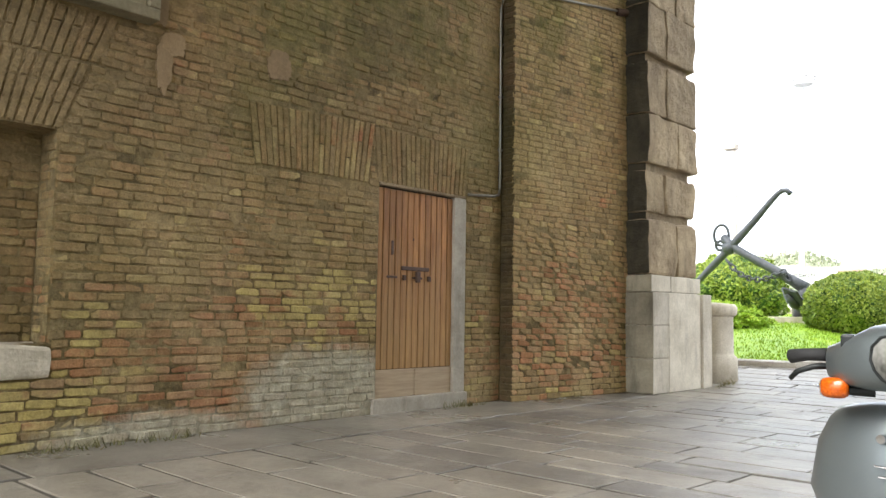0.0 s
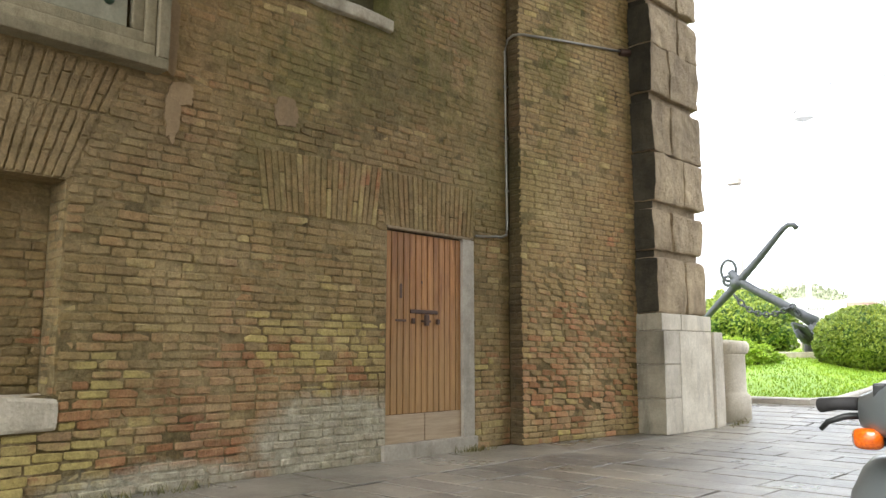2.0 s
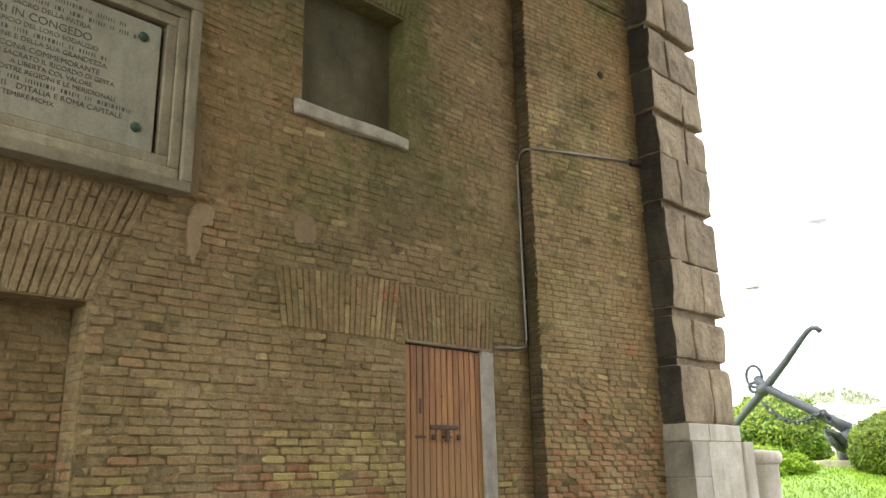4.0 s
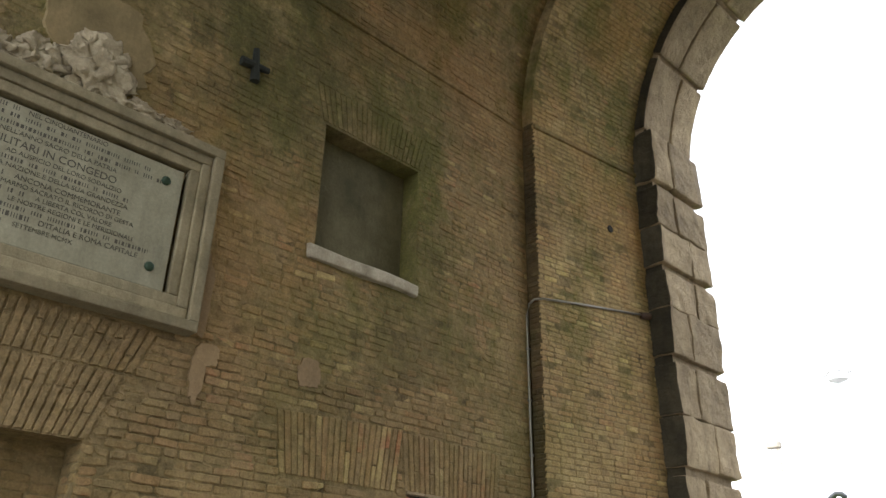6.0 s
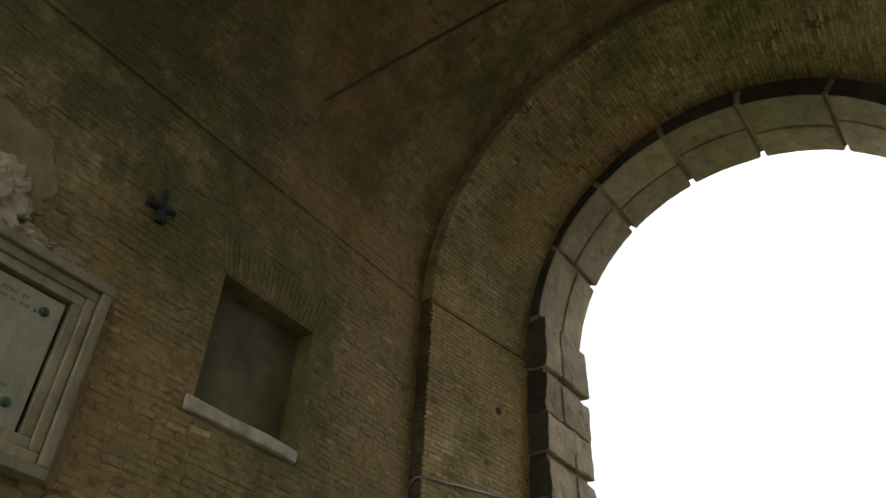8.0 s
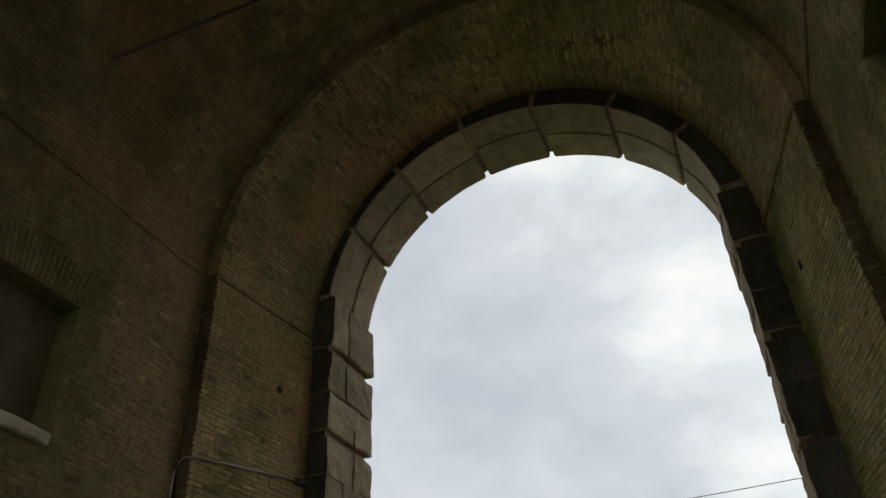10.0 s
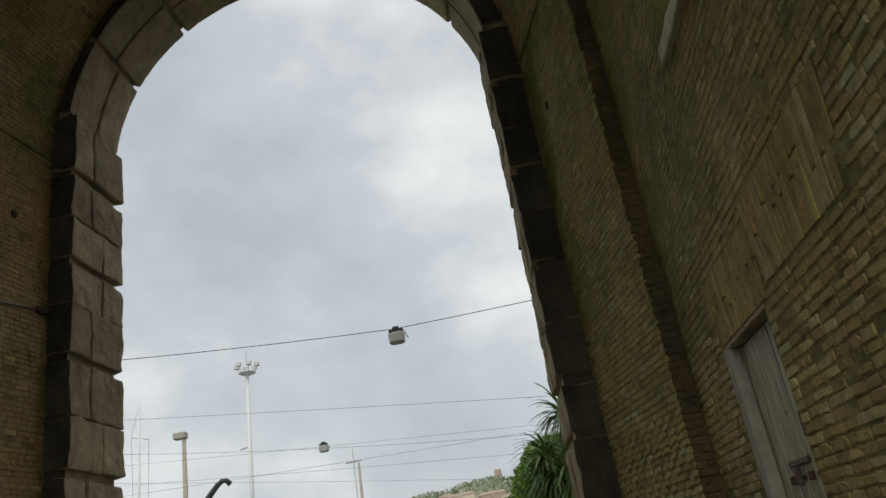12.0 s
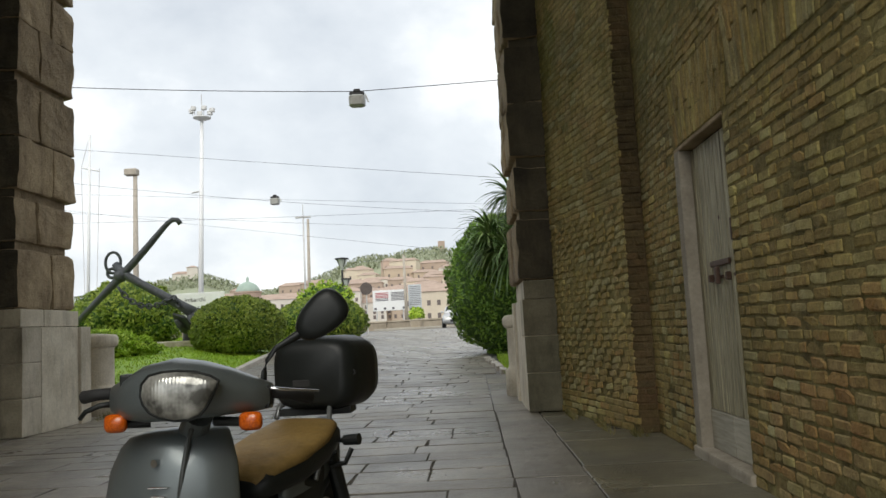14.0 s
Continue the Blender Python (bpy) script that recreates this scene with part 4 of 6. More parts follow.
# ---- plaque ----
plaque = thing("memorial_plaque", (XL, 2.0, 3.53), "grey marble memorial plaque in a moulded stone frame", "plaque")
BRONZE = plain("green_bronze", (0.04, 0.07, 0.045), 0.6, 0.5)
INK = plain("dark_lettering", (0.07, 0.065, 0.05), 0.7, 0, 0.1)
part("marble_slab", boxed((XL - 0.02, 0.6, 3.84), (XL + 0.085, 3.45, 5.06), 0.004), MARBLE, plaque)
for i, (w, lo, hi, d0) in enumerate(((0.0, 0.30, 0.21, 0.17), (0.105, 0.205, 0.11, 0.13), (0.205, 0.105, 0.055, 0.105))):
    ya, yb, za, zb = 0.27 + w, 3.80 - w, 3.53 + w, 5.42 - w
    th = 0.10
    for nm, a, b in (("frame_top", (ya, zb - th), (yb, zb)), ("frame_bottom", (ya, za), (yb, za + th)), ("frame_side", (yb - th, za + th + 0.001), (yb, zb - th - 0.001)), ("frame_side", (ya, za + th + 0.001), (ya + th, zb - th - 0.001))):
        part(nm, rough_block((XL - 0.02, a[0], a[1]), (XL + d0, b[0], b[1]), 5 + i, 0.014, 0.004), FRAME_STONE, plaque)
for y in (3.29, 0.78):
    for z in (4.03, 4.90):
        bolt = part("bolt", lathe([(0.045, -0.01), (0.045, 0.012), (0.03, 0.03), (0.001, 0.034)], (0, 0, 0), 14), BRONZE, plaque, "green bronze bolt", True)
        bolt.matrix_basis = Matrix.Translation((XL + 0.085, y, z)) @ Matrix.Rotation(radians(90), 4, "Y")
LETTER = lambda y, z: Matrix(((0, 0, 1, XL + 0.0865), (1, 0, 0, y), (0, 1, 0, z), (0, 0, 0, 1)))
bars = bmesh.new()
LINES = [(5.00, "NEL CINQUANTENARIO", 0.055, 2.72), (4.93, None, 2.3, 3.14), (4.855, None, 2.5, 3.26), (4.785, "NELL'ANNO SACRO DELLA PATRIA", 0.055, 2.84), (4.68, "MILITARI IN CONGEDO", 0.088, 2.86), (4.61, "AD AUSPICIO DEL LORO SODALIZIO", 0.052, 2.92),
         (4.545, None, 2.1, 3.0), (4.48, "LA NAZIONE E DELLA SUA GRANDEZZA", 0.054, 3.0), (4.40, "ANCONA COMMEMORANTE", 0.060, 2.95), (4.335, "NEL MARMO SACRATO IL RICORDO DI GESTA", 0.052, 3.08), (4.27, "A LIBERTA COL VALORE", 0.052, 2.9), (4.205, "LE NOSTRE REGIONI E LE MERIDIONALI", 0.052, 3.1),
         (4.14, None, 2.5, 3.25), (4.07, "D'ITALIA E ROMA CAPITALE", 0.060, 3.17), (4.0, "SETTEMBRE MCMX", 0.050, 2.62)]


def worn_line(y, end, z, high=0.036):
    while y < end:
        w = RNG.uniform(0.006, 0.011) if RNG.random() < 0.7 else RNG.uniform(0.015, 0.026)
        box(bars, (XL + 0.084, y, z), (XL + 0.0865, min(y + w, end), z + high))
        y += w + (0.05 if RNG.random() < 0.14 else 0.014)


for z, text, size, end in LINES:
    if text:
        ob = writing(text, LETTER(end, z), size * 1.12, INK, plaque, 0.0015, "RIGHT")
        start = end - max(v.co.x for v in ob.data.vertices) + min(v.co.x for v in ob.data.vertices)
        if start - 0.08 > 4.06 - end:
            worn_line(4.06 - end, start - 0.08, z, size * 0.75)
    else:
        worn_line(end - size, end, z)
tagged(part("worn_lettering", bars, INK, plaque), kind="stuff")

# broken moulding on the plaque, plaster remains, tie and holes
for i, (y, z, h) in enumerate(((2.50, 5.42, 0.66), (2.02, 5.44, 0.32), (1.6, 5.44, 0.22), (2.95, 5.43, 0.14), (3.25, 5.43, 0.10))):
    b = blob((XL + 0.02, y, z + h / 2), (0.07, 0.30 if h > 0.5 else 0.24, h / 2 + 0.04), 0.6, 3 + i, -0.9, 5)
    for v in b.verts:
        v.co += Vector(noise.noise_vector(v.co * 9)) * 0.032 + Vector(noise.noise_vector(v.co * 23)) * 0.022 + Vector(noise.noise_vector(v.co * 51)) * 0.012
    tagged(part("broken_stone_crest", b, CREST, smooth=True), "broken white stone fragment above the plaque", "stone fragment", "plaque crest fragments")


def patch(name, surface, u, v, ru, rv, seed, mat, label, thick=0.011, lean=0.0):
    """A flat skin of plaster with an uneven rim."""
    n = 40
    vs, fs = [surface(u, v, thick)], []
    for k in range(n):
        w = 2 * math.pi * k / n
        s = 1 + 0.35 * noise.noise((math.cos(w) * 1.7 + seed, math.sin(w) * 1.7, seed)) + 0.18 * noise.noise((math.cos(w) * 6, math.sin(w) * 6 + seed, 0))
        vs += [surface(u + ru * s * 0.97 * math.cos(w) + lean * math.sin(w), v + rv * s * 0.97 * math.sin(w), thick), surface(u + ru * s * math.cos(w) + lean * math.sin(w), v + rv * s * math.sin(w), thick - 0.02)]
    for k in range(n):
        l = (k + 1) % n
        fs += [(0, 1 + 2 * k, 1 + 2 * l), (1 + 2 * k, 2 + 2 * k, 2 + 2 * l, 1 + 2 * l)]
    return tagged(part(name, (vs, fs), mat), label, "plaster patch", "plaster patches")


patch("plaster_patch", WALL_L, 3.93, 3.24, 0.075, 0.27, 2, PLASTER, "thin strip of ochre plaster below the plaque", 0.012)
patch("plaster_patch", WALL_L, 4.02, 3.42, 0.13, 0.10, 4, PLASTER, "small ochre plaster patch below the plaque's corner", 0.013)
patch("plaster_patch", WALL_L, 5.12, 3.50, 0.15, 0.16, 12, PLASTER, "round tan mortar patch on the brick wall", 0.011)
patch("plaster_patch", WALL_L, 3.87, 3.95, 0.10, 0.40, 6, PLASTER, "ochre plaster beside the plaque frame", 0.012)
patch("plaster_patch", WALL_L, 2.50, 6.12, 0.50, 0.62, 9, TAN_PLASTER, "tan plaster remains above the plaque", 0.010)
# flat discs for the holes, whose inner darkness is only their colour
for nm, surf, u, v, r in (("putlog_hole", lambda u, v, d: (XL + STEP + skew_left(u) + d, u, v), 10.2, 6.9, 0.07), ("putlog_hole", lambda u, v, d: (XR - STEP - d - skew(u), u, v), 10.2, 6.9, 0.07)):
    bm = rod(bmesh.new(), surf(u, v, -0.02), surf(u, v, 0.006), r, r * 0.85, 12)
    tagged(part(nm, bm, plain("dark_hole_disc", (0.025, 0.022, 0.018), 0.95)), "dark disc drawn as a round hole in the brick band", "hole")
bm = bmesh.new()
for a, b in (((XL + 0.03, 3.86, 6.68), (XL + 0.03, 4.2, 6.72)), ((XL + 0.03, 4.05, 6.5), (XL + 0.03, 4.02, 6.92))):
    rod(bm, a, b, 0.055, 0.035, 8)
tagged(part("wall_anchor_plate", bm, plain("black_wet_iron", (0.018, 0.021, 0.016), 0.8, 0.2, 0.3, 12)), "black iron cross of a wall tie", "wall tie")
bm = rod(bmesh.new(), (-6.16, 5.67, 9.84), (-3.6, 7.1, 12.25), 0.03, 0.03, 8)
tagged(part("tie_rod", bm, IRON), "dark iron rod fixed under the vault", "tie rod")

# ---- conduit ----
conduit = thing("conduit", (XL + 0.03, 8.56, 2.6), "thin grey metal conduit fixed to the brick", "conduit")
xs = XL + 0.022
part("pipe", tube([(xs, 7.95, 2.56), (xs, 8.45, 2.60), (xs, 8.54, 2.63), (xs, 8.56, 2.72), (xs, 8.56, 5.1), (xs + 0.03, 8.57, 5.25), (xs + 0.12, 8.58, 5.30), (xs + STEP + skew_left(8.66), 8.66, 5.31), (xs + STEP + skew_left(9.4), 9.4, 5.42), (xs + STEP + skew_left(10.8), 10.80, 5.60)], 0.017, 8), ZINC, conduit, smooth=True)
part("end_box", rod(bmesh.new(), (xs + STEP + 0.25, 10.70, 5.58), (xs + STEP + 0.31, 10.88, 5.60), 0.055, 0.055, 12), IRON, conduit)
for z in (3.2, 3.9, 4.6):
    part("clip", boxed((XL + 0.003, 8.53, z), (XL + 0.043, 8.59, z + 0.03), 0.003), ZINC, conduit)


# ---- round stone posts ----
def stone_post(x, y):
    z = rise(x, y)
    t = thing("stone_post", (x, y, z), "round pale stone post with a thick moulded cap", "bollard", "gate posts")
    part("shaft", lathe([(0.36, -0.1), (0.36, 0.38), (0.315, 0.42), (0.30, 0.46), (0.30, 1.02), (0.31, 1.05)], (x, y, z), 36), LIME, t, smooth=True)
    part("cap", lathe([(0.31, 1.05), (0.345, 1.07), (0.365, 1.12), (0.365, 1.20), (0.33, 1.25), (0.0, 1.28)], (x, y, z), 36), LIME, t, smooth=True)
    return t


stone_post(-5.78, 13.35)
stone_post(1.22, 13.35)

# ---- lawn, kerb ----
KERB = stone_material("kerb_stone", (0.40, 0.37, 0.32), (0.56, 0.53, 0.47), 0.3, 3.0)


def lawn_height(x, y):
    k = min(1, max(0, (kerb_x(y) - x) / 3.0), max(0, (y - 15.4) / 3.0))
    return rise(x, y) + 0.05 + 0.30 * k * k * (3 - 2 * k)


def lawn():
    ys = [15.47 + i * 0.15 for i in range(5)] + [16.2 + i * 0.55 for i in range(41)]
    vs, fs, n = [], [], 26
    for y in ys:
        xe = kerb_x(y) - 0.12
        for i in range(n):
            x = xe - 22 * (i / (n - 1)) ** 1.8
            vs.append((x, y, lawn_height(x, y)))
    for j in range(len(ys) - 1):
        for i in range(n - 1):
            fs.append((j * n + i, j * n + i + 1, (j + 1) * n + i + 1, (j + 1) * n + i))
    ob = part("lawn", (vs, fs), GRASS, None, smooth=True)
    tagged(ob, "bright green mown lawn behind a stone kerb", "lawn", "", "structure")
    r = random.Random(5)
    bv, bf = [], []
    for _ in range(26000):
        y = 15.5 + 21 * r.random() ** 1.6
        x = kerb_x(y) - 0.14 - 9 * r.random() ** 1.3
        z = lawn_height(x, y)
        a, h = r.uniform(0, 6.28), r.uniform(0.03, 0.075)
        dx, dy = math.cos(a) * 0.012, math.sin(a) * 0.012
        k = len(bv)
        bv += [(x - dx, y - dy, z), (x + dx, y + dy, z), (x + r.gauss(0, 0.025), y + r.gauss(0, 0.025), z + h)]
        bf.append((k, k + 1, k + 2))
    tagged(part("grass", (bv, bf), GRASS), "short grass blades of the lawn", "grass", "", "stuff")


lawn()
kerb = thing("kerb", (-6.2, 17.7, rise(-6.2, 17.7)), "low pale stone kerb along the lawn", "kerb", "", "structure")
for (xa, ya), (xb, yb) in zip(KERB_LINE, KERB_LINE[1:]):
    L = math.hypot(xb - xa, yb - ya)
    m = max(1, round(L / 1.2))
    for i in range(m):
        a, b = i / m + 0.006, (i + 1) / m - 0.006
        x0, y0, x1, y1 = xa + (xb - xa) * a, ya + (yb - ya) * a, xa + (xb - xa) * b, ya + (yb - ya) * b
        nx, ny = -(yb - ya) / L * 0.16, (xb - xa) / L * 0.16
        p = Pieces(lambda u, v, d: (u, v, rise(u, v) + d))
        p.add([(x0, y0), (x1, y1), (x1 + nx, y1 + ny), (x0 + nx, y0 + ny)], 0.11, -0.1, 0.02)
        part("kerb_stone", (p.v, p.q), KERB, kerb)
slab = rough_block((-9.4, 23.6, lawn_height(-8.5, 24) - 0.1), (-7.3, 25.2, lawn_height(-8.5, 24) + 0.16), 4, 0.03, 0.01)
tagged(part("anchor_plinth", slab, LIME), "low pale stone slab under the anchor", "plinth")

# ---- shrubs ----
shrub("round_shrub", (-6.26, 23.0, 1.42), (1.33, 1.33, 0.93), 13000, 0.05, LEAF, 3, "clipped dome-shaped green shrub on the lawn", -0.7, 0.06)
shrub("round_shrub", (-5.2, 30.0, 1.55), (1.75, 1.6, 1.0), 9000, 0.055, LEAF, 8, "clipped dome-shaped green shrub by the road", -0.7, 0.07)
shrub("spreading_shrub", (-11.45, 27.5, 2.0), (1.78, 1.9, 1.25), 10000, 0.07, LEAF, 15, "large loose green shrub behind the anchor", -0.8, 0.16)
shrub("low_juniper", (-8.65, 20.6, 1.0), (0.85, 1.1, 0.36), 7000, 0.055, JUNIPER, 21, "low spreading juniper with bright tips", -0.4, 0.3, 1.4)
shrub("low_juniper", (-10.0, 22.6, 1.1), (1.0, 1.0, 0.45), 6000, 0.055, JUNIPER, 24, "low spreading juniper behind the post", -0.4, 0.3, 1.4)
shrub("feathery_shrub", (-5.6, 33.0, 2.2), (1.1, 1.0, 0.95), 4200, 0.08, JUNIPER, 31, "light green feathery shrub behind the clipped one", -0.8, 0.4, 1.6)

hedge = thing("ivy_hedge", (2.0, 25.5, rise(2.0, 25.5)), "tall dark ivy-covered hedge beside the road", "hedge")
HC, HR = (1.95, 25.2, 2.35), (2.25, 2.6, 2.35)
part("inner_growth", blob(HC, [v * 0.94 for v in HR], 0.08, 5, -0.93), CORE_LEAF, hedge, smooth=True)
part("foliage", leaf_cloud(*on_blob(HC, HR, 17000, 5, 0.10, -0.92), 0.075, 5, 0.6, 0.8), IVY, hedge)


def cordyline(x, y, z, n, length, seed):
    g = rise(x, y)
    t = thing("cordyline", (x, y, g), "cordyline palm with drooping strap leaves", "palm", "cordyline palms")
    part("trunk", rod(bmesh.new(), (x + 0.5, y + 1.7, g - 0.1), (x, y, z), 0.10, 0.07), BARK, t)
    r = random.Random(seed)
    vs, fs = [], []
    for _ in range(n):
        a, e = r.uniform(0, 6.283), r.uniform(-0.75, 1.35)
        L = length * r.uniform(0.7, 1.15)
        d = Vector((math.cos(a) * math.cos(e), math.sin(a) * math.cos(e), math.sin(e)))
        side = Vector((-math.sin(a), math.cos(a), 0))
        k0 = len(vs)
        m = 6
        p = Vector((x, y, z)) + d * 0.05
        for i in range(m + 1):
            w = 0.034 * (1 - (i / m) ** 2) + 0.002
            vs += [p - side * w, p + side * w + Vector((0, 0, 0.006))]
            p = p + d * (L / m)
            d = (d + Vector((0, 0, -0.26))).normalized()
        fs += [(k0 + 2 * i, k0 + 2 * i + 1, k0 + 2 * i + 3, k0 + 2 * i + 2) for i in range(m)]
    part("crown", (vs, fs), YUCCA, t)
    return t


for i, (x, y, z, n, L) in enumerate(((1.75, 23.2, 4.75, 130, 1.15), (1.05, 22.9, 3.75, 120, 1.05), (1.55, 22.2, 2.95, 190, 1.45), (1.2, 22.6, 3.2, 120, 1.1), (2.2, 22.4, 4.1, 130, 1.2), (0.75, 23.3, 3.15, 70, 0.8))):
    cordyline(x, y, z, n, L, 60 + i)
bed = thing("planting_bed", (1.4, 19, rise(1.4, 19)), "narrow grass bed with a broken stone edge", "planting bed", "", "structure")
for i in range(5):
    y = 17.0 + i * 1.05
    part("edge_stone", rough_block((0.92 - 0.06 * i, y, rise(1, y) - 0.05), (1.08 - 0.06 * i, y + 1.0, rise(1, y) + 0.10), 30 + i, 0.02, 0.012), KERB, bed)
r = random.Random(9)
bv, bf = [], []
for _ in range(5000):
    x, y = r.uniform(1.02, 2.6), r.uniform(16.8, 22.6)
    z, a, h = rise(x, y) + 0.02, r.uniform(0, 6.28), r.uniform(0.06, 0.16)
    k = len(bv)
    bv += [(x - 0.014 * math.cos(a), y - 0.014 * math.sin(a), z), (x + 0.014 * math.cos(a), y + 0.014 * math.sin(a), z), (x + r.gauss(0, 0.04), y + r.gauss(0, 0.04), z + h)]
    bf.append((k, k + 1, k + 2))
tagged(part("bed_grass", (bv, bf), GRASS, bed), kind="stuff")


# ---- anchor ----
ANCHOR_IRON = plain("grey_painted_anchor_iron", (0.075, 0.082, 0.09), 0.55, 0.3, 0.3, 8)
AY = 24.0
anchor = thing("ship_anchor", (-8.4, AY, lawn_height(-8.4, AY)), "large dark grey ship's anchor standing tilted on the lawn", "anchor")
K = lambda x, z, dy=0.0: (0.335 + (x - 0.335) * (AY + dy - 0.61) / 19.99, AY + dy, 1.152 + (z - 1.152) * (AY + dy - 0.61) / 19.99)
part("stock", tube([K(-9.85, 1.62), K(-9.2, 2.26), K(-8.55, 2.88), K(-7.9, 3.55), K(-7.42, 4.08), K(-7.3, 4.2), K(-7.18, 4.28), K(-7.06, 4.27), K(-6.98, 4.17)], [0.085, 0.1, 0.13, 0.105, 0.085, 0.08, 0.075, 0.075, 0.08], 12), ANCHOR_IRON, anchor, smooth=True)
part("shank", tube([K(-8.70, 3.22), K(-8.50, 2.96), K(-8.05, 2.68), K(-7.5, 2.36), K(-6.95, 2.02), K(-6.68, 1.84)], [0.11, 0.13, 0.12, 0.13, 0.15, 0.19], 12), ANCHOR_IRON, anchor, smooth=True)
part("hub", blob(K(-8.56, 2.9), (0.2, 0.2, 0.2), 0.05, 2, -1, 3), ANCHOR_IRON, anchor, smooth=True)
part("ring", tube([K(-8.75 + 0.2 * math.sin(w), 3.25 + 0.27 * math.cos(w), 0.05 * math.sin(w)) for w in [2 * math.pi * k / 22 for k in range(22)]], 0.045, 8, True), ANCHOR_IRON, anchor, smooth=True)
part("shackle", tube([K(-8.78 + 0.12 * math.sin(w), 2.98 + 0.12 * math.cos(w)) for w in [2 * math.pi * k / 14 for k in range(14)]], 0.05, 8, True), ANCHOR_IRON, anchor, smooth=True)
part("crown", tube([K(-6.68, 1.86), K(-6.72, 1.6), K(-6.82, 1.36), K(-6.90, 1.10)], [0.19, 0.2, 0.17, 0.10], 10), ANCHOR_IRON, anchor, smooth=True)
for w, dy in ((-1, -0.9), (1, 0.9)):
    part("arm", tube([K(-6.74, 1.55), K(-6.80, 1.42, dy * 0.5), K(-6.95, 1.45, dy), K(-7.15, 1.68, dy * 1.25)], [0.19, 0.16, 0.12, 0.05], 10), ANCHOR_IRON, anchor, smooth=True)
    bm = bmesh.new()
    fl = [bm.verts.new(K(x, z, dy * k)) for x, z, k in ((-7.24, 1.84, 1.3), (-7.12, 1.50, 0.8), (-6.86, 1.28, 0.75), (-6.72, 1.42, 1.05), (-6.94, 1.74, 1.35))]
    f = bm.faces.new(fl)
    ex = bmesh.ops.extrude_face_region(bm, geom=[f])
    for v in ex["geom"]:
        if isinstance(v, bmesh.types.BMVert):
            v.co += Vector((0.04, 0.0, 0.05))
    part("fluke", bm, ANCHOR_IRON, anchor)
# chain: links alternate in turn
A, B = Vector(K(-8.62, 2.6, -0.15)), Vector(K(-7.15, 2.28, -0.2))
C0 = Vector(K(-7.05, 2.05, -0.2))
path = []
for i in range(15):
    s = i / 14
    p = A.lerp(B, s)
    p.z -= 0.42 * 4 * s * (1 - s) * (1.25 - 0.5 * s)
    path.append(p)
path += [B.lerp(C0, 0.5), C0]
for i, (p, q) in enumerate(zip(path, path[1:])):
    d = (q - p).normalized()
    side = d.cross(Vector((0, 1, 0))).normalized() if i % 2 else Vector((0, 1, 0))
    mid, L = (p + q) / 2, (q - p).length * 0.72
    part("chain_link", tube([mid + d * L * math.cos(w) + side * 0.07 * math.sin(w) for w in [2 * math.pi * k / 12 for k in range(12)]], 0.026, 6, True), ANCHOR_IRON, anchor, smooth=True)

# ---- ferry sign ----
WHITE = plain("white_sign_paint", (0.82, 0.83, 0.83), 0.5, 0, 0.06)
BLACK = plain("black_paint", (0.02, 0.02, 0.022), 0.5, 0, 0.2)
sign = thing("direction_sign", (-9.8, 30.2, lawn_height(-9.8, 30.2)), "white board sign with black lettering on posts", "sign")
part("board", boxed((-10.75, 30.15, 2.0), (-8.85, 30.19, 2.93), 0.01), WHITE, sign)
for x in (-10.4, -9.2):
    part("post", rod(bmesh.new(), (x, 30.24, lawn_height(x, 30.2) - 0.1), (x, 30.24, 2.85), 0.04), ZINC, sign)
FACE = lambda x, y, z: Matrix(((1, 0, 0, x), (0, 0, -1, y), (0, 1, 0, z), (0, 0, 0, 1)))
writing("imbarchi", FACE(-9.97, 30.146, 2.60), 0.23, BLACK, sign, 0.003)
writing("car fer", FACE(-9.93, 30.146, 2.26), 0.23, BLACK, sign, 0.003)

# ---- poles, masts, lamps ----
STEEL = plain("galvanised_pole", (0.58, 0.58, 0.57), 0.5, 0.3, 0.15, 3)
WOODPOLE = plain("concrete_pole", (0.43, 0.385, 0.325), 0.85, 0, 0.2, 3)
at = lambda sx, sz, y: (0.335 + sx * (y - 0.61), y, 1.152 + sz * (y - 0.61))


def pole(name, sx0, sz0, sx1, sz1, y, r, mat, label, cat):
    p, q = at(sx0, sz0, y), at(sx1, sz1, y)
    p = (p[0], p[1], rise(p[0], y) - 0.3)
    t = thing(name, (p[0], y, p[2]), label, cat, "harbour poles")
    part("shaft", rod(bmesh.new(), p, q, r, r * 0.6, 12), mat, t, smooth=True)
    return t, Vector(q)


t, q = pole("flood_mast", -0.343, 0.05, -0.3343, 0.289, 110, 0.40, WHITE, "tall pale floodlight mast of the harbour", "light mast")
part("platform", lathe([(0.3, -0.5), (1.25, -0.1), (1.25, 0.02), (0.2, 0.1)], q, 20), WHITE, t)
part("antenna", rod(bmesh.new(), q, q + Vector((0, 0, 3.4)), 0.06), STEEL, t)
for i in range(6):
    a = 2 * math.pi * i / 6
    c = q + Vector((1.5 * math.cos(a), 1.5 * math.sin(a), 1.0))
    part("floodlight", boxed(c - Vector((0.35, 0.25, 0.3)), c + Vector((0.35, 0.25, 0.3)), 0.06), STEEL, t)
    part("bracket", rod(bmesh.new(), q + Vector((1.2 * math.cos(a), 1.2 * math.sin(a), 0)), c, 0.05), STEEL, t)
part("rung_arm", rod(bmesh.new(), at(-0.350, 0.19, 110), at(-0.337, 0.192, 110), 0.12), STEEL, t)
t, q = pole("harbour_pole", -0.4255, 0.05, -0.4239, 0.219, 70, 0.30, WOODPOLE, "stout concrete pole with a lamp arm on top", "pole")
